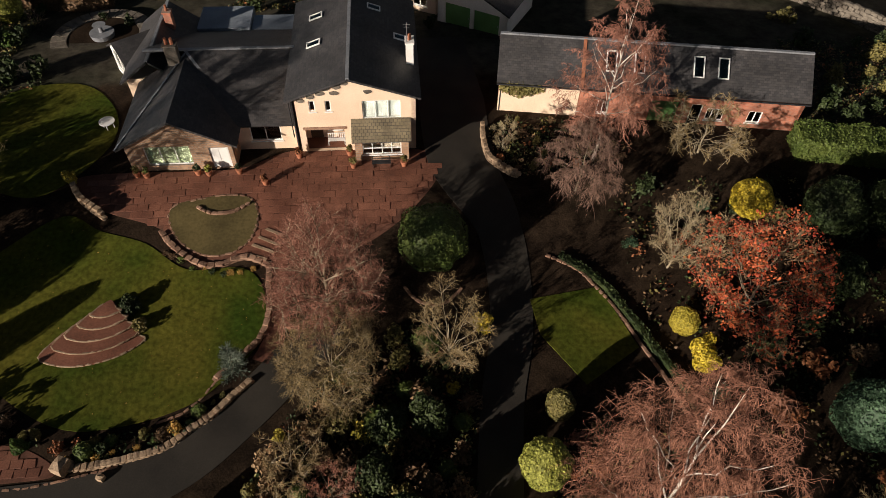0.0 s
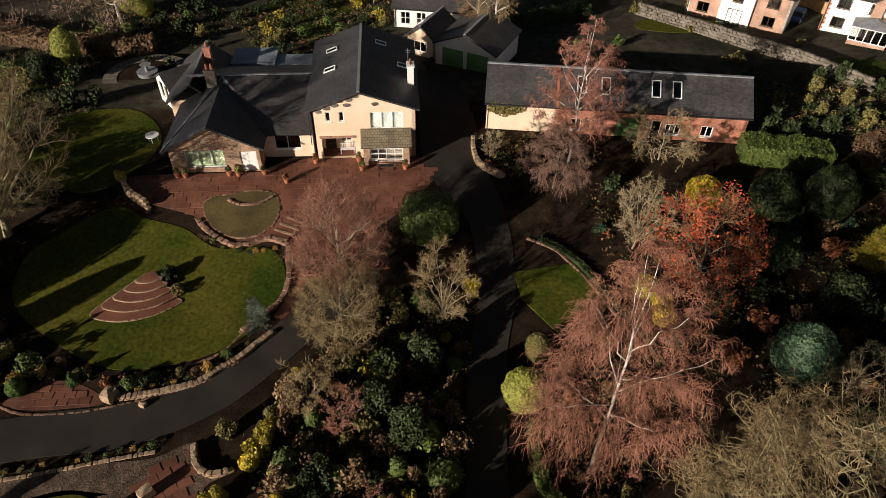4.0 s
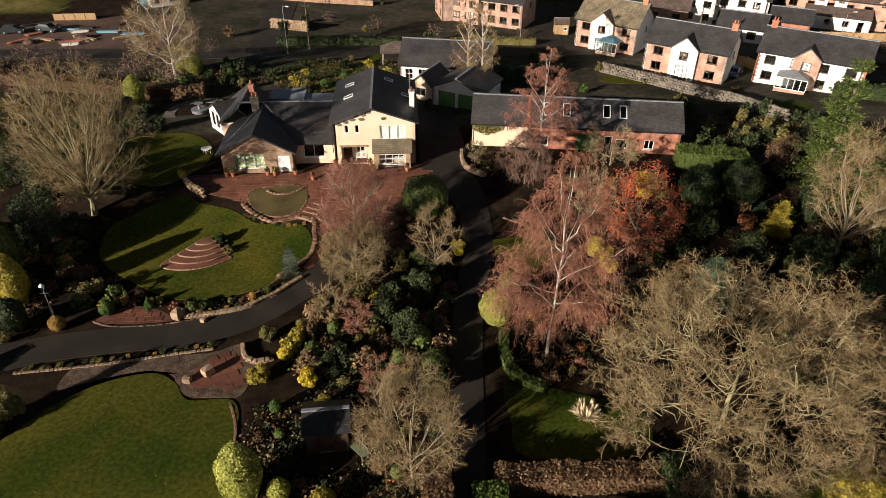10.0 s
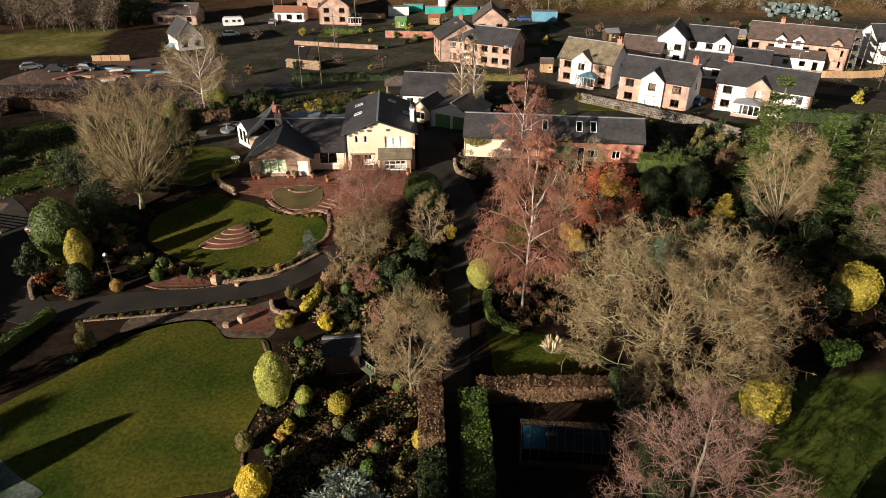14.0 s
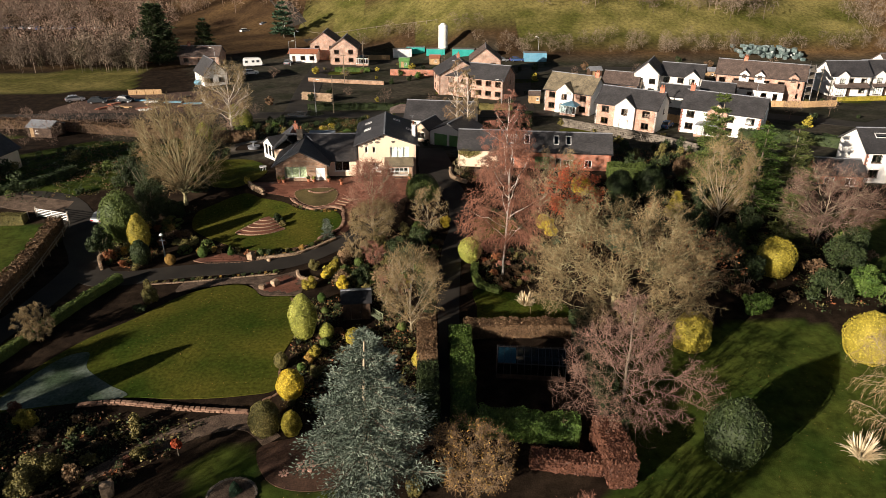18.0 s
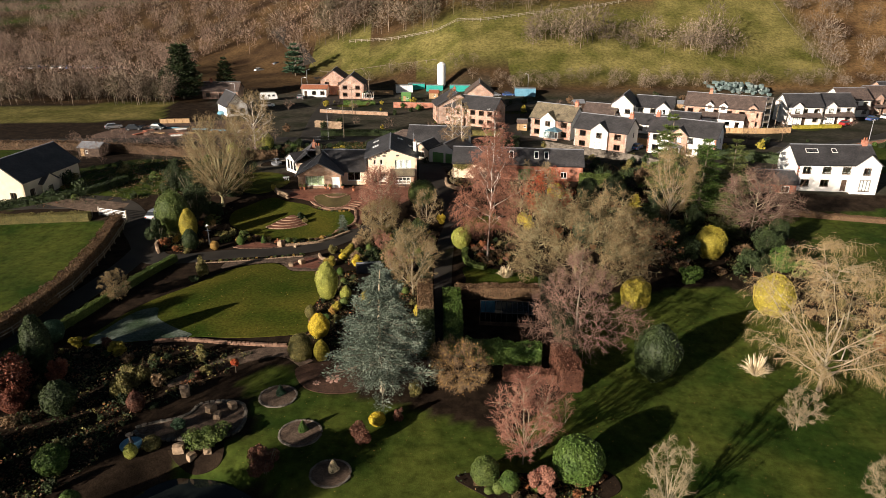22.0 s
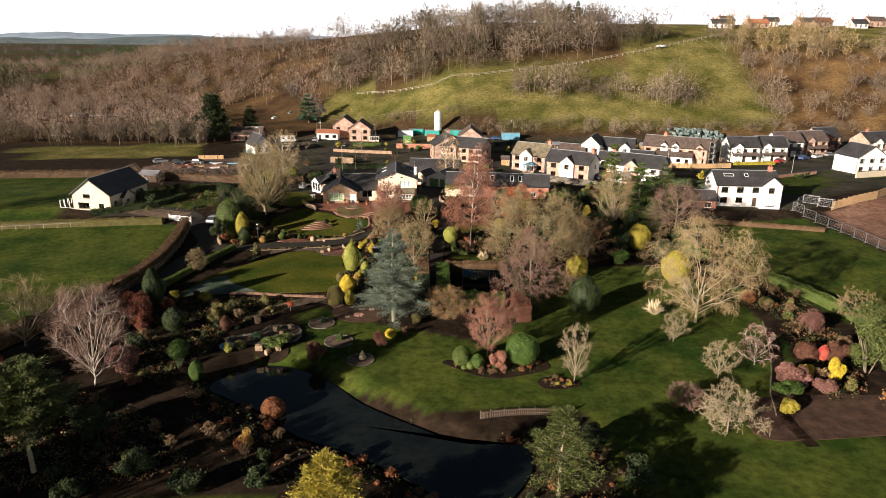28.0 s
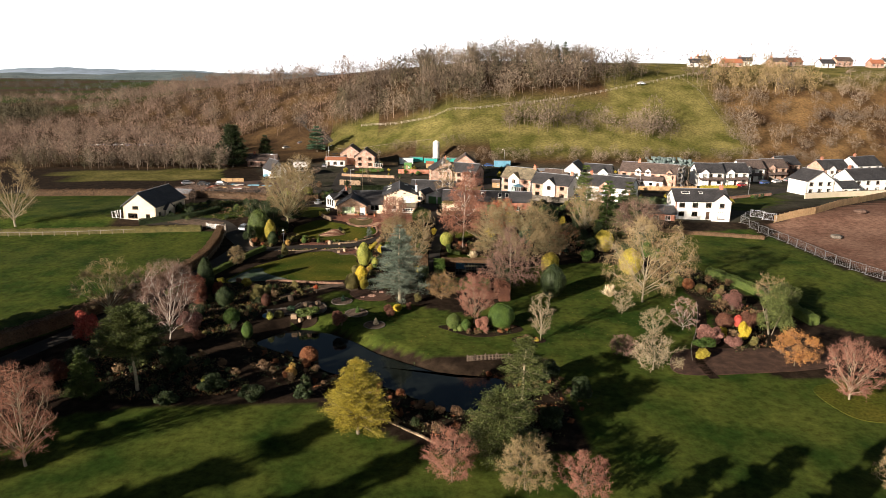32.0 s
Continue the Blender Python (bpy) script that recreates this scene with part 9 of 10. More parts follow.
# low plants that spill over the drive's kerbs and walls
rk = np.random.default_rng(87)
for line in ([(-12.0, -22.9), (-9.5, -22.7), (-6.6, -22.0), (-4.7, -20.6), (-3.2, -18.9)], [(-22.6, -29.0), (-18.0, -28.5), (-14.9, -28.1), (-11.3, -27.5), (-8.1, -27.0)], [(-8.8, -8.6), (-7.0, -10.0), (-4.9, -10.6), (-2.4, -10.4)]):
    for (ax, ay), (bx, by) in zip(line, line[1:]):
        for u in np.arange(0.1, 1.0, 0.7 / math.dist((ax, ay), (bx, by))):
            plant((2, 6, 1, 11, 0)[rk.integers(5)], ax + (bx - ax) * u + rk.normal(0, 0.12), ay + (by - ay) * u + rk.normal(0, 0.12), 0.3 + 0.3 * rk.random(), 0.7)
for k, c in REST.items():
    tagged(new("bed_planting", c.mesh("bed_planting", PLANTS[k][0].materials[0].name)), PLANTS[k][2] + ", many together", "planting", kind="stuff")

# low undergrowth of withered stems, ivy and small perennials over all the beds
rng = np.random.default_rng(91)
low = {key: [] for key in ("leaf_dark", "leaf_brown", "leaf_olive", "leaf_rust")}
for poly, avoid in BEDS:
    P = np.array(poly)
    area = 0.5 * abs(np.dot(P[:, 0], np.roll(P[:, 1], 1)) - np.dot(P[:, 1], np.roll(P[:, 0], 1)))
    n = int(min(1500, area * 5))
    Q = P.min(0) + (P.max(0) - P.min(0)) * rng.random((n, 2))
    ok = inside(Q[:, 0], Q[:, 1], poly)
    for a in (*avoid, POND, ROUND, LAWN_A, LAWN_B):
        ok &= ~inside(Q[:, 0], Q[:, 1], list(a))
    Q = Q[ok]
    pick = rng.choice(4, len(Q), p=(0.5, 0.22, 0.2, 0.08))
    for k, key in enumerate(low):
        low[key].append(Q[pick == k])
for key, label in zip(low, ("dark ivy and evergreen ground cover", "withered brown perennials over the beds", "olive-green low perennials over the beds", "russet fallen leaves and stems over the beds")):
    Q = np.repeat(np.concatenate(low[key]), 9, 0)
    Q = Q + rng.normal(0, 0.28, Q.shape)
    pt = np.c_[Q, T(Q[:, 0], Q[:, 1]) + 0.05 + 0.35 * rng.random(len(Q)) ** 2]
    c = Cloud()
    c.add(*leaves(rng, pt, np.array([[0, 0, 1.0]]), 0.15, 0.8))
    tagged(new("undergrowth", c.mesh("undergrowth", key)), label, "undergrowth", kind="stuff")

# fallen leaves over the lawns
LAWN_R = GRASS[2]
Q = np.array((-28, -88)) + np.array((90, 84)) * rng.random((9000, 2))
ok = inside(Q[:, 0], Q[:, 1], LAWN_A) | inside(Q[:, 0], Q[:, 1], LAWN_B) | inside(Q[:, 0], Q[:, 1], LAWN_R)
Q = Q[ok]
c = Cloud()
c.add(*leaves(rng, np.c_[Q, T(Q[:, 0], Q[:, 1]) + 0.075], np.array([[0, 0, 1.0]]), 0.045, 0.4))
tagged(new("fallen_leaves", c.mesh("fallen_leaves", "leaf_ochre")), "small ochre fallen leaves scattered over the lawns", "leaves", kind="stuff")


# village details: fences, walls, vehicles, yards ------------------------------
def along(pts, step):
    """Even spots on a line with the heading to the next one."""
    P = np.array(pts, float)
    seg = np.linalg.norm(np.diff(P, axis=0), axis=1)
    cum = np.r_[0, np.cumsum(seg)]
    n = max(1, int(round(cum[-1] / step)))
    Q = [np.array([np.interp(s, cum, P[:, 0]), np.interp(s, cum, P[:, 1])]) for s in np.linspace(0, cum[-1], n + 1)]
    return [(a, b, math.degrees(math.atan2(b[1] - a[1], b[0] - a[0])), math.dist(a, b)) for a, b in zip(Q, Q[1:])]


def leaning(a, b, z0, z1, length):
    """A pose at a whose x axis runs to b."""
    return pose(a[0], a[1], z0, 0, -math.degrees(math.atan2(z1 - z0, length)), math.degrees(math.atan2(b[1] - a[1], b[0] - a[0])))


def post_rail(pts, label, h=1.2, rails=(0.4, 0.75, 1.1), step=2.6, material="pale_wood", thick=0.06, name="fence", category="fence"):
    spans = along(pts, step)
    z0 = Tz(*spans[0][0])
    ob = thing(name, label, category, "fences", at=pose(*spans[0][0], z0))
    inv = ob.matrix_world.inverted()
    post = Solid().box(-thick, thick, -thick, thick, -0.2, h).mesh("post", material)
    rail = Solid().box(0, 1, -0.025, 0.025, -0.06, 0.06).mesh("rail", material)
    for a, b, ang, ln in spans:
        za, zb = Tz(*a), Tz(*b)
        hang("post", post, ob, at=inv @ pose(a[0], a[1], za, 0, 0, ang))
        for r in rails:
            hang("rail", rail, ob, at=inv @ leaning(a, b, za + r, zb + r, ln)).scale = (ln, 1, 1)
    hang("post", post, ob, at=inv @ pose(b[0], b[1], zb, 0, 0, ang))
    return ob


def panel_fence(pts, label, h=1.8, step=1.9, material="fence_wood", name="panel_fence"):
    spans = along(pts, step)
    ob = thing(name, label, "fence", "fences", at=pose(*spans[0][0], Tz(*spans[0][0])))
    inv = ob.matrix_world.inverted()
    post = Solid().box(-0.06, 0.06, -0.06, 0.06, -0.2, h + 0.1).mesh("post", material)
    xs = np.linspace(0.06, step - 0.06, 19)
    ys = -0.03 * (np.arange(19) % 4 < 2)
    V = np.concatenate([np.c_[xs, ys + o, np.full(19, z)] for o in (-0.02, 0.02) for z in (0.05, h)])
    i = np.arange(18)
    panel = ready("panel", V, np.concatenate([np.stack([i, i + 1, i + 20, i + 19], 1), np.stack([i + 39, i + 38, i + 57, i + 58], 1), np.stack([i + 19, i + 20, i + 58, i + 57], 1)]), material)
    for a, b, ang, ln in spans:
        hang("post", post, ob, at=inv @ pose(a[0], a[1], Tz(*a), 0, 0, ang))
        hang("panel", panel, ob, at=inv @ pose(a[0], a[1], Tz(*a), 0, 0, ang))
    return ob


def wire_fence(pts, label, h=2.0, step=3.4):
    spans = along(pts, step)
    ob = thing("mesh_fence", label, "fence", "fences", at=pose(*spans[0][0], Tz(*spans[0][0])))
    inv = ob.matrix_world.inverted()
    fr = Solid().box(0, 0.05, -0.025, 0.025, 0.05, h).box(step - 0.1, step - 0.05, -0.025, 0.025, 0.05, h).box(0.05, step - 0.1, -0.025, 0.025, h - 0.05, h).box(0.05, step - 0.1, -0.025, 0.025, 0.15, 0.2).mesh("panel_frame", "metal_grey")
    s = Solid()
    for k in range(8):
        s.box(0.06 + k * 0.4, 0.075 + k * 0.4, -0.006, 0.006, 0.2, h - 0.05)
    for k in range(5):
        s.box(0.05, step - 0.1, -0.006, 0.006, 0.4 + k * 0.35, 0.415 + k * 0.35)
    wires = s.mesh("wires", "metal_grey")
    foot_ = Solid().box(-0.12, 0.12, -0.35, 0.35, -0.05, 0.12).mesh("foot", "grey_stone")
    for a, b, ang, ln in spans:
        m = inv @ pose(a[0], a[1], Tz(*a), 0, 0, ang)
        p = hang("mesh_panel", fr, ob, at=m)
        hang("wires", wires, p)
        hang("foot", foot_, p)
    return ob


def masonry(pts, label, h, material, th=0.3, name="garden_wall", cap="grey_stone"):
    """A wall of straight lengths with a coping."""
    ob = thing(name, label, "wall", "garden walls", at=pose(*pts[0], Tz(*pts[0])))
    inv = ob.matrix_world.inverted()
    for a, b, ang, ln in along(pts, 4.0):
        z = min(Tz(*a), Tz(*b))
        hang("wall_length", Solid().box(-0.02, ln, -th / 2, th / 2, -0.4, h).mesh("wall_length", material), ob, at=inv @ pose(a[0], a[1], z, 0, 0, ang))
        hang("coping", Solid().box(-0.02, ln, -th / 2 - 0.04, th / 2 + 0.04, h + 0.002, h + 0.09).mesh("coping", cap), ob, at=inv @ pose(a[0], a[1], z, 0, 0, ang))
    return ob


def drawn(name, profile, half, top, material):
    """A side outline drawn across: half widths below and above the waist height."""
    P = np.array(profile, float)
    n = len(P)
    w = np.where(P[:, 1] > half[2], half[1], half[0])
    V = np.concatenate([np.c_[P[:, 0], -w, P[:, 1]], np.c_[P[:, 0], w, P[:, 1]]])
    i = np.arange(n)
    j = (i + 1) % n
    return ready(name, V, [np.stack([i, j, j + n, i + n], 1)[:, ::-1], np.arange(n)[None], np.arange(2 * n - 1, n - 1, -1)[None]], material)


CARS = {}


def car(x, y, rz, paint="car_silver", label="silver hatchback car parked on tarmac", scale=1.0):
    z = Tz(x, y) + 0.05
    if paint in CARS:
        return copy_thing(CARS[paint], pose(x, y, z, 0, 0, rz))
    ob = thing("car", label, "car", "parked cars", at=pose(x, y, z, 0, 0, rz))
    body = hang("body", drawn("body", [(-2.05, 0.3), (2.05, 0.3), (2.12, 0.5), (2.0, 0.74), (1.1, 0.93), (-1.75, 0.96), (-2.05, 0.86), (-2.12, 0.55)], (0.84, 0.80, 0.6), 0, paint), ob)
    hang("cabin_glass", drawn("cabin_glass", [(1.1, 0.92), (0.45, 1.36), (-1.25, 1.39), (-1.8, 0.95)], (0.78, 0.66, 1.1), 0, "car_dark"), ob, "dark tinted cabin glass")
    hang("roof", drawn("roof", [(0.5, 1.36), (0.42, 1.43), (-1.2, 1.46), (-1.34, 1.38)], (0.68, 0.62, 1.4), 0, paint), ob)
    for sx, nm, mt in ((2.08, "headlight", "white_paint"), (-2.1, "tail_light", "car_red")):
        for sy in (-0.6, 0.6):
            hang(nm, Solid().box(sx - 0.05, sx + 0.02, sy - 0.16, sy + 0.16, 0.58, 0.72).mesh(nm, mt), body)
    tyre = Solid().tube(0, 0, -0.1, 0.1, 0.32, sides=16).mesh("tyre", "rubber")
    rim = Solid().tube(0, 0, -0.115, 0.115, 0.2, sides=10).mesh("rim", "metal_grey")
    for wx in (-1.3, 1.3):
        for wy in (-0.78, 0.78):
            wl = hang("wheel", tyre, ob, at=pose(wx, wy, 0.3, 90))
            hang("rim", rim, wl)
    CARS[paint] = ob
    return ob


car(-33.6, -11.5, 78, label="silver hatchback car on the narrow lane")
car(-27.6, 113, 88)
car(-35.5, 96.6, 20, "car_white", "white saloon car parked beside the road")
car(60.5, 31.5, 52, "car_blue", "blue car parked between the houses")
for cx, cy, cr, cp in ((38.5, 113.6, 10, "car_silver"), (43.3, 113.6, 5, "car_blue"), (129.7, 60.6, 30, "car_red"), (141.9, 67.0, 28, "car_blue"), (148.4, 70.0, 28, "car_white"), (155, 73.5, 28, "car_silver"), (-55.3, 186, 40, "car_white"), (-48.5, 193, 40, "car_silver"), (136, 190.4, 15, "car_white"), (-64, 62, 10, "car_dark"), (-58, 63, -20, "car_dark"), (-70, 64, 30, "car_silver")):
    car(cx, cy, cr, cp, {"car_red": "small red car parked on a drive", "car_dark": "dark car parked in the muddy yard"}.get(cp, "car parked beside the village road"))
for k in range(14):
    car(-160 + 3.2 * k, 196 + (k % 3) * 0.8, 86 + 3 * (k % 4), ("car_silver", "car_white", "car_blue", "car_dark")[k % 4])

cv = thing("caravan", "white touring caravan parked beside the road", "caravan", at=pose(-37.5, 109.4, Tz(-37.5, 109.4), 0, 0, 12))
hang("body", drawn("body", [(-2.6, 0.5), (2.6, 0.5), (2.9, 1.1), (2.5, 2.35), (2.1, 2.6), (-2.2, 2.6), (-2.7, 2.2), (-2.8, 1.0)], (1.1, 1.05, 1.5), 0, "car_white"), cv)
for wx in (-1.7, 0.2, 1.6):
    hang("window", Solid().box(wx - 0.4, wx + 0.4, -1.14, -1.09, 1.4, 2.0).mesh("window", "car_dark"), cv)
for wy in (-0.95, 0.95):
    hang("wheel", Solid().tube(0, 0, -0.1, 0.1, 0.32, sides=16).mesh("wheel", "rubber"), cv, at=pose(0, wy, 0.3, 90))
hang("drawbar", Solid().box(2.6, 3.8, -0.06, 0.06, 0.5, 0.6).mesh("drawbar", "metal_grey"), cv)

# gate and fences of the western field
gate = thing("field_gate", "white five-bar timber field gate", "gate", at=pose(-43, -10.5, Tz(-43, -10.5), 0, 0, math.degrees(math.atan2(-2.0, 5.0))))
for k in range(5):
    hang("bar", Solid().box(0, 5.2, -0.02, 0.02, 0.2 + 0.24 * k, 0.29 + 0.24 * k).mesh("bar", "white_paint"), gate)
for xx in (0, 2.6, 5.2):
    hang("upright", Solid().box(xx - 0.05, xx + 0.05, -0.045, -0.021, 0.15, 1.35).mesh("upright", "white_paint"), gate)
for xx in (-0.15, 5.35):
    hang("gatepost", Solid().box(xx - 0.1, xx + 0.1, -0.1, 0.1, -0.2, 1.5).mesh("gatepost", "pale_wood"), gate)
post_rail([(-110, -16.8), (-74.7, -15.4), (-60, -13.6), (-44, -11.0)], "weathered post and wire field fence", 1.1, (0.95,), 2.6, "pale_wood", 0.05)
post_rail([(-37.6, -13.5), (-36.0, -26), (-35.5, -38), (-37.6, -48), (-43, -60)], "low post and rail fence beside the lane", 1.1, (0.6, 1.0), 2.6, "pale_wood", 0.05)
post_rail(FENCE, "pale timber fence along the top of the pasture", 1.4, (0.7, 1.25), 3.2, "pale_wood", 0.08)
post_rail([(161, 200), (166, 180), (168, 150), (167, 128)], "post and wire fence down the pasture edge", 1.2, (0.9,), 4.0, "bark", 0.07)
post_rail([(-41, 203), (-26, 168), (-3, 158), (20, 146)], "pasture fence beside the valley road", 1.2, (1.0,), 4.0, "bark", 0.06)
panel_fence([(102.8, -8), (117.6, -1.6), (165, 33.7)], "tall new timber panel fence at the building site", 2.0)
masonry([(135, 30.5), (150, 35), (176, 40)], "yellow rendered garden wall", 1.8, "render_yellow")
panel_fence([(-15.7, 120), (3.8, 119.5)], "golden timber garden fence", 1.6)
masonry([(4, 94), (18, 92)], "red brick garden wall with coping", 1.7, "brick_red")
masonry([(-18, 86), (-8, 83), (2.4, 80.3)], "low stone wall beside the road", 1.0, "sandstone")
masonry([(104, 27), (116, 33), (128, 38)], "low red brick wall beside the road", 0.9, "brick_red")
wire_fence([(93.6, -8), (96.7, -24), (96.9, -43), (100.3, -53), (108, -68)], "temporary wire mesh site fence panels")
wire_fence([(93.6, -8), (98, -4), (103, -8)], "temporary wire mesh site fence across the gap")
stone_row([(39.7, 34), (45, 28), (49.5, 22), (53.5, 17), (57.4, 9.2)], "rough dry stone retaining wall behind the coach house", "grey_stone", 0.62, 0.45, 0.38, 5, name="dry_stone_wall", category="wall")
stone_row([(-17, 64), (-13, 62.4), (-9.5, 61)], "ruined stone wall beside the road", "stone", 0.6, 0.5, 0.36, 6, name="ruined_wall", category="wall")
stone_row([(1.5, -100.2), (4.8, -103.1), (8.6, -106.6)], "pale straight stone kerb beside the pond", "stone", 0.7, 0.28, 0.3)
panel_fence([(-60, 70.5), (-52, 71)], "timber fence in the builder's yard", 1.3)
panel_fence([(56, 40), (64, 36), (66, 30)], "timber garden fence between houses", 1.7)
panel_fence([(30, 66), (34, 78)], "timber fence beside the close", 1.7)
panel_fence([(48, 78), (58, 76)], "timber fence of a back garden", 1.7)
panel_fence([(82, 52), (100, 49), (108, 50)], "timber fence before the terrace", 1.5)

# sheds, containers, conservatories
for sx, sy, sr, sw, sd, sh, mt, lab in ((4.6, 124.0, 3, 6, 2.6, 2.6, "car_white", "white steel storage container"), (9.0, 128.5, -4, 6, 2.5, 2.6, "tarp_teal", "teal steel storage container"), (15.4, 124.5, -8, 6, 2.5, 2.6, "tarp_teal", "teal steel storage container"),
                                        (23.5, 120, -8, 7, 2.8, 2.8, "tarp_teal", "teal sheeted store in the works yard"), (31, 117, -6, 5, 2.5, 2.6, "tarp_blue", "pale blue storage container"), (45.6, 113, -4, 7, 3, 2.8, "tarp_blue", "pale blue flat-roofed store")):
    ob = thing("container", lab, "container", "containers", at=pose(sx, sy, Tz(sx, sy), 0, 0, sr))
    hang("shell", Solid().box(0, sw, 0, sd, 0, sh).mesh("shell", mt), ob)
    for k in range(int(sw / 0.8)):
        hang("rib", Solid().box(0.1 + k * 0.8, 0.5 + k * 0.8, -0.05, -0.003, 0.12, sh - 0.12).mesh("rib", mt), ob)
    hang("roof", Solid().box(-0.05, sw + 0.05, -0.05, sd + 0.05, sh + 0.002, sh + 0.08).mesh("roof", "metal_grey"), ob)
for sx, sy, sr, sw, sd, wl, rf, lab in ((6.5, 106, -5, 3, 2.4, "green_door", "green_door", "green timber garden shed"), (15.8, 111, -12, 3.2, 2.6, "fence_wood", "terracotta", "timber playhouse with pitched roof"), (60, 88, 10, 3.5, 2.6, "dark_wood", "lead", "dark timber garden shed"),
                                        (92, 86, -8, 3.2, 2.5, "fence_wood", "lead", "timber garden shed"), (37, 57, -6, 2.6, 2.2, "fence_wood", "slate_brown", "small timber shed by the road"), (-78, 120, 5, 12, 6, "sandstone", "slate_brown", "low stone barn beside the valley road"), (-64, 30, -12, 5, 4, "dark_wood", "lead", "dark timber store in the yard")):
    house("garden_shed", lab, pose(sx, sy, Tz(sx, sy), 0, 0, sr), sw, sd, 1.9, 0.8, "x", wl, rf, {"front": [(0.5, 0.0, 0.9, 1.75, "door", "fence_wood"), (1.7, 0.8, 0.6, 0.6, "win", (1, 1))]}, over=0.15, group="sheds", th=0.1, category="shed", gutter=False)


def glazed(x, y, z, rz, w, d, h, roof, label):
    ob = thing("conservatory", label, "conservatory", "outbuildings", at=pose(x, y, z, 0, 0, rz))
    s = Solid()
    for k in range(6):
        s.box(w * k / 5 - 0.05, w * k / 5 + 0.05, -0.05, 0.05, 0.6, h)
    s.box(0, w, -0.05, 0.05, h, h + 0.1).box(0, w, -0.06, 0.06, 0.5, 0.6)
    for xx in (0, w):
        s.box(xx - 0.05, xx + 0.05, 0, d, h, h + 0.1)
    hang("frame", s.mesh("frame", "white_paint"), ob)
    hang("base_wall", Solid().box(0, w, -0.1, 0.1, -0.4, 0.5).mesh("base_wall", "brick_pink"), ob)
    for k in range(5):
        hang("pane", Solid().box(w * k / 5 + 0.06, w * (k + 1) / 5 - 0.06, -0.01, 0.01, 0.6, h).mesh("pane", "glass"), ob)
    c = (w / 2, d * 0.62, h + 0.9)
    hang("roof", Solid().add([(-0.1, -0.1, h + 0.1), (w + 0.1, -0.1, h + 0.1), (w + 0.1, d, h + 0.1), (-0.1, d, h + 0.1), c], [(3, 2, 1, 0)], [(0, 1, 4), (1, 2, 4), (2, 3, 4), (3, 0, 4)]).mesh("roof", roof), ob)
    return ob


glazed(41.5, 44.4, Tz(41, 44), -38, 3.6, 3.2, 2.1, "tarp_blue", "glazed conservatory with pale blue roof")
glazed(62.6, 23.2, Tz(62, 23), -36, 4.2, 3.0, 2.1, "lead", "glazed conservatory with dark grey roof")
glazed(-6.5, 110.0, Tz(-6, 110), -4, 3.6, 3.0, 2.1, "glass_blue", "white framed conservatory on a brick house")

# wrapped bales behind the terrace, heaped by hand
rb = np.random.default_rng(66)
M["bale_wrap"] = mat("bale_wrap", (0.07, 0.105, 0.10), (0.17, 0.215, 0.21), 0.8, 6, 0.35, 0.3, 0.03, vary=0.3)
BALE = [rock_mesh(950 + k, 1.35, 1.25, 1.2, "bale_wrap", "bale") for k in range(4)]
for k in range(90):
    f = rb.random()
    bx, by, lay = 117 + 20 * f, 119 - 3 * f + rb.normal(0, 1.5), rb.integers(3)
    tagged(new("bale", BALE[k % 4]), "plastic wrapped grey-green silage bale in a heap", "bale", "silage bales").matrix_world = pose(bx, by, Tz(bx, by) - 0.1 + lay * (0.9 if abs(by - 119 + 3 * f) < 2 else 0), 0, 0, rb.random() * 360)

# builder's yard: stacks of timber, sheets and spoil
for k in range(20):
    bx, by = -68 + rb.random() * 30, 53 + rb.random() * 14
    st = thing("timber_stack", "stack of sawn boards lying in the yard", "timber stack", "yard stacks", at=pose(bx, by, Tz(bx, by) + 0.04, 0, 0, rb.normal(0, 25)))
    mt = ("fence_wood", "pale_wood", "white_paint", "brick_red", "tarp_blue", "metal_black")[rb.integers(6)]
    ln = 1.6 + 2.6 * rb.random()
    for j in range(5):
        o = rb.normal(0, 0.15)
        hang("board", Solid().box(o, ln + o, -0.6 + (j % 3) * 0.42, -0.22 + (j % 3) * 0.42, 0.16 * (j // 3) + 0.02, 0.16 * (j // 3) + 0.16).mesh("board", mt), st)
for bx, by, bw, mt, lab in ((-46, 84, 4.0, "tarp_blue", "blue tarpaulin over a heap"), (-70.4, 118, 3.6, "terracotta", "red roofed lean-to heap"), (-50, 58, 3.0, "mud", "heap of red spoil"), (-58, 55, 2.6, "mud", "heap of red spoil"), (112, -20, 3.4, "grey_stone", "heap of rubble at the site"), (132, 0, 4, "mud", "heap of red clay at the site")):
    tagged(new("spoil_mound", rock_mesh(int(bx * 3) % 997 + 5, bw, bw * 0.8, bw * 0.36, mt, "spoil_mound", 0.9)), lab + " in the open", "heap", "heaps").matrix_world = pose(bx, by, Tz(bx, by) - 0.25, 0, 0, bx * 7)

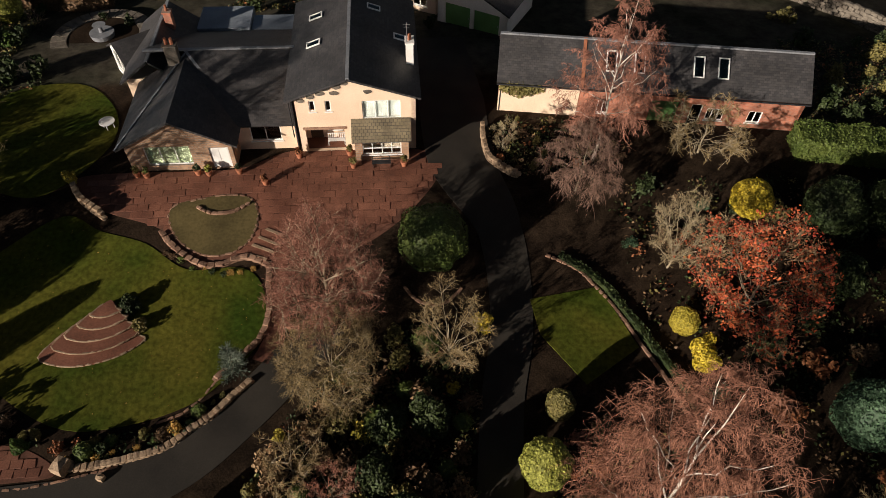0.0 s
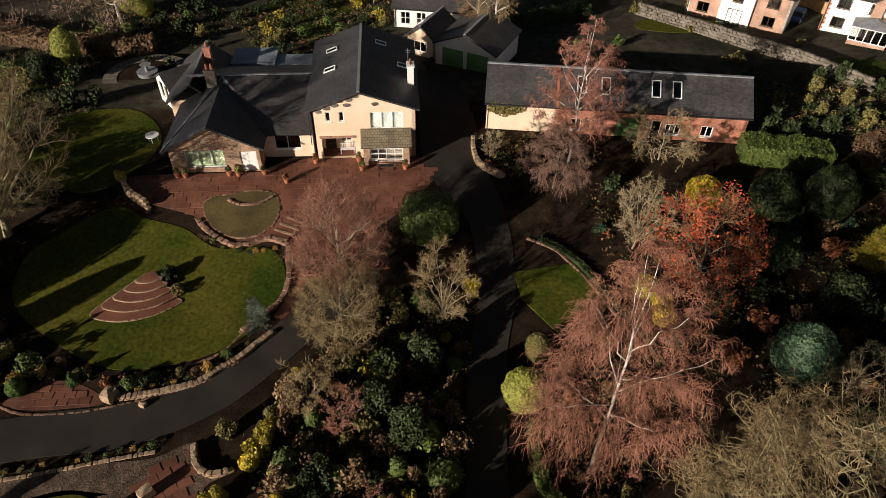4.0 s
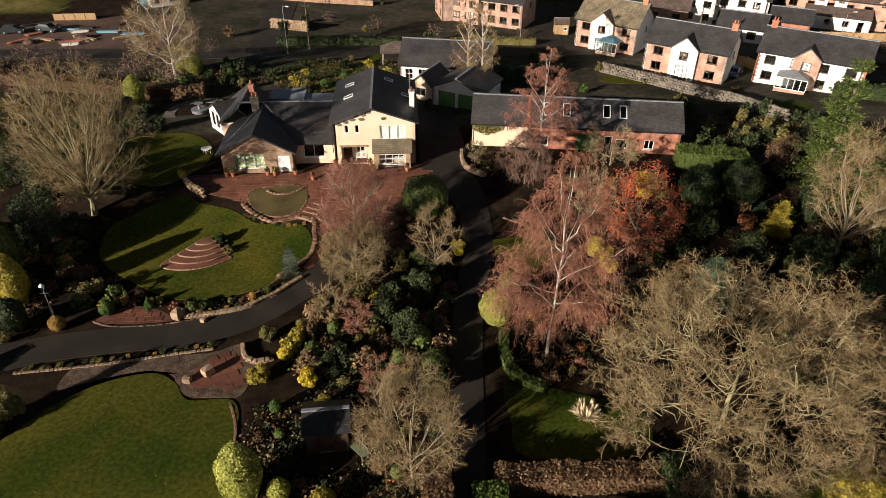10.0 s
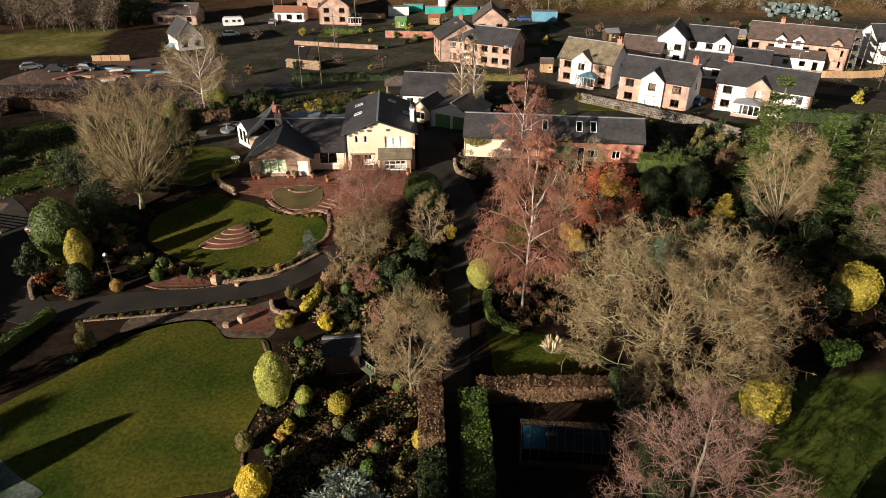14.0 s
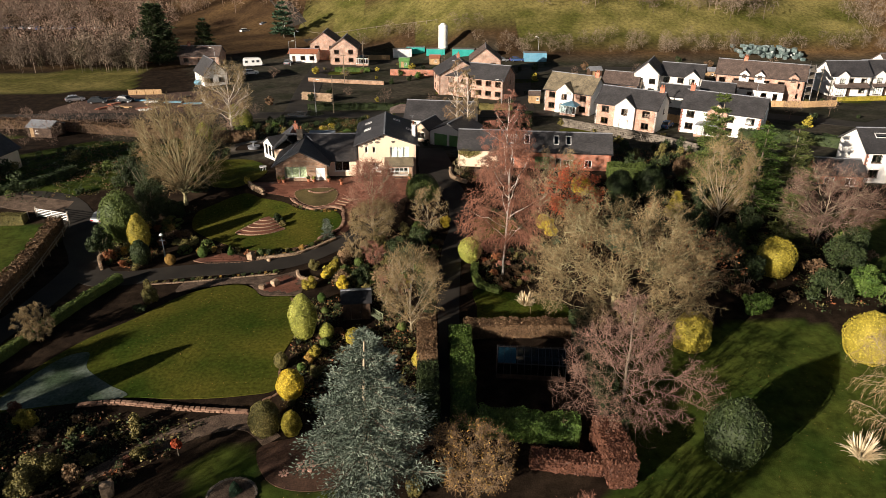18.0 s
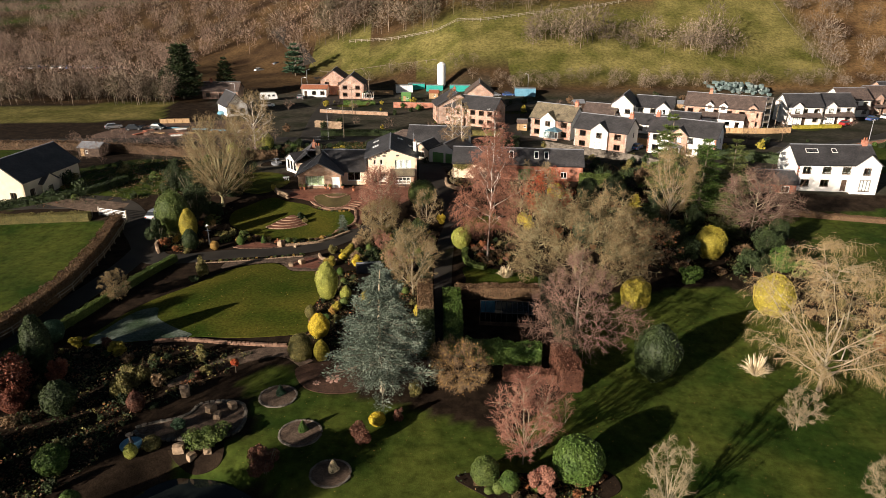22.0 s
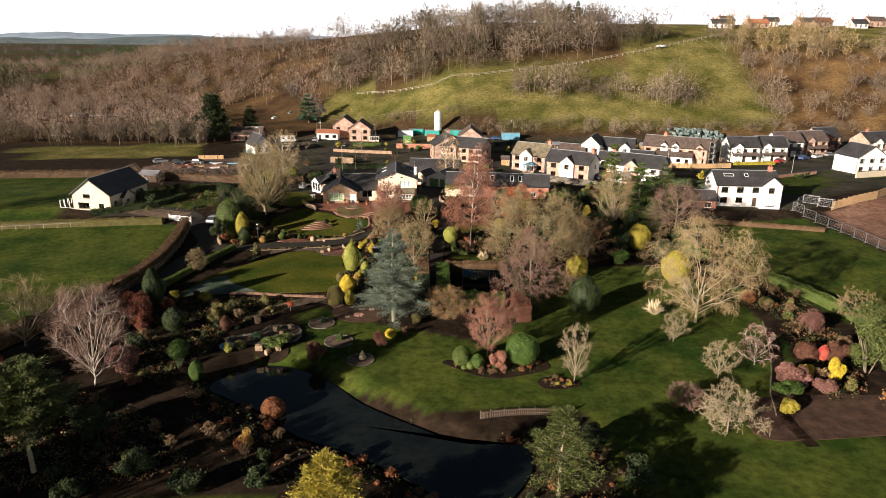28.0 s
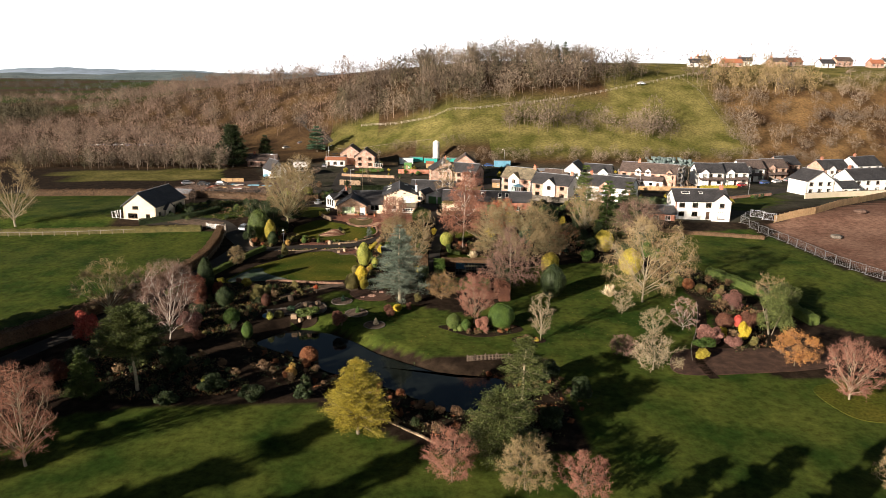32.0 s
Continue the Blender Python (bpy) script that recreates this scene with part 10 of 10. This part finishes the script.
# street lamps and poles
for k, (lx, ly, lh) in enumerate(((-26.4, 110.5, 7), (-27.6, 132, 7), (-39, 183, 7), (50, 113.7, 7), (-47, 104.5, 6), (30, 54, 6), (118, 34, 6), (148, 54, 6), (-12, 50, 7), (86, 46, 6))):
    if k == 0:
        sl_ = thing("street_lamp", "grey steel street lamp with curved arm", "street lamp", "street lamps", at=pose(lx, ly, Tz(lx, ly)))
        hang("pole", Solid().tube(0, 0, -0.3, 1.2, 0.11, sides=10).tube(0, 0, 1.2, 7, 0.07, 0.05, 10).mesh("pole", "metal_grey"), sl_)
        hang("arm", Solid().slab((0, -0.04, 7.05), (0, 0.04, 7.05), (1.1, 0.04, 7.3), (1.1, -0.04, 7.3), 0.07).mesh("arm", "metal_grey"), sl_)
        hang("lamp_head", Solid().box(0.9, 1.6, -0.12, 0.12, 7.2, 7.34).mesh("lamp_head", "white_paint"), sl_)
    else:
        copy_thing(sl_, pose(lx, ly, Tz(lx, ly), 0, 0, 40 * k)).scale = (1, 1, lh / 7)
for k, (lx, ly) in enumerate(((-8, 49), (-8, 82), (58, 42), (108, 58), (-4, 104), (44, 52))):
    tp = thing("telegraph_pole", "tall brown wooden telegraph pole", "telegraph pole", "poles", at=pose(lx, ly, Tz(lx, ly)))
    hang("pole", Solid().tube(0, 0, -0.3, 8.0, 0.13, 0.09, 10).mesh("pole", "bark"), tp)
    hang("crossarm", Solid().box(-0.7, 0.7, -0.05, 0.05, 7.3, 7.42).mesh("crossarm", "bark"), tp)

# garden hedges and bushes between the houses
for k, (pts, w_, h_, lf) in enumerate((([(14, 50), (22, 51), (32, 50)], 0.9, 1.2, "leaf_olive"), ([(-14, 52), (-2, 52), (8, 50.5)], 1.2, 1.4, "leaf_dark"), ([(40, 52), (54, 50)], 1.0, 1.3, "leaf_olive"), ([(60, 78), (78, 76)], 1.0, 1.5, "leaf_dark"), ([(112, 56), (126, 57)], 0.8, 0.9, "leaf_gold"),
                                       ([(-12, 100), (-2, 99)], 1.0, 1.2, "leaf_green"), ([(-60, -8), (-48, -3), (-44, 4)], 1.4, 1.2, "leaf_dark"), ([(84, -2), (92, 2), (97, 5)], 1.0, 1.0, "leaf_olive"), ([(70, 20), (80, 16), (88, 8)], 1.6, 2.0, "leaf_dark"), ([(22, 30), (30, 33), (34, 40)], 1.4, 1.8, "leaf_dark"))):
    hedge(pts, w_, h_, lf, "garden hedge between village houses", 240 + k, 0.3, dens=1.2)
rv = np.random.default_rng(77)
VILL = [shrub_meshes(800 + k, 1.6, 1.4, "loose", lf, 0.2, 150) for k, lf in enumerate(("leaf_dark", "leaf_olive", "leaf_green", "leaf_brown", "leaf_gold"))]
VL = ("dark evergreen garden bush", "olive-green garden bush", "green garden bush", "brown winter garden bush", "golden garden bush")
for k in range(120):
    bx, by = -24 + rv.random() * 150, 12 + rv.random() * 100
    if not inside([bx], [by], VILLAGE)[0] or 42 < by < 50:
        continue
    j = rv.integers(5) if rv.random() < 0.6 else 0
    ob = thing("village_bush", VL[j] + " near the houses", "shrub", "village bushes", at=pose(bx, by, Tz(bx, by) - 0.05, 0, 0, rv.random() * 360))
    sc = 0.6 + 1.1 * rv.random()
    ob.scale = (sc, sc, sc)
    hang("foliage", VILL[j][0], ob)
    hang("stemwork", VILL[j][1], ob)
for k in range(9):
    gx0, gy0 = (22, 44, 60, 84, 20, 66, 116, -10, 40)[k], (52, 30, 16, 52, 70, 78, 56, 98, 84)[k]
    a0 = 0.3 * k
    patch("lawn_garden", [(gx0 + 4.5 * math.cos(a + a0) * (1.3 if k % 2 else 1), gy0 + 2.6 * math.sin(a + a0)) for a in np.linspace(0, 5.4, 6)], "lawn", "small green front lawn of a village house", "lawn", 0.05)

# far hills along the horizon, with aerial haze put into their blue colours
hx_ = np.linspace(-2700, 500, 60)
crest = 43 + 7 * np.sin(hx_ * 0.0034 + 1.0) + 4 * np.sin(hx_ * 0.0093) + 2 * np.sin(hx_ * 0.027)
M["painted_haze_near"] = mat("painted_haze_near", (0.10, 0.14, 0.15), (0.17, 0.21, 0.21), 0.004, 0.03, 1.0, 0)
for yy, drop, mt in ((3700.0, 0, "painted_haze"), (2900.0, 16, "painted_haze_near")):
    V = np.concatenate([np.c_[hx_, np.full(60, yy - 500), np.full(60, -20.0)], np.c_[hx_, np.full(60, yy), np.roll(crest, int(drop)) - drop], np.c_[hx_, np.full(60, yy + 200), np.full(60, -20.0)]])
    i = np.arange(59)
    tagged(new("backdrop_hills", ready("backdrop_hills", V, np.concatenate([np.stack([i, i + 1, i + 61, i + 60], 1), np.stack([i + 60, i + 61, i + 121, i + 120], 1)]), mt, smooth=True)), "far hills along the horizon, haze painted into their blue", "hills", kind="structure")
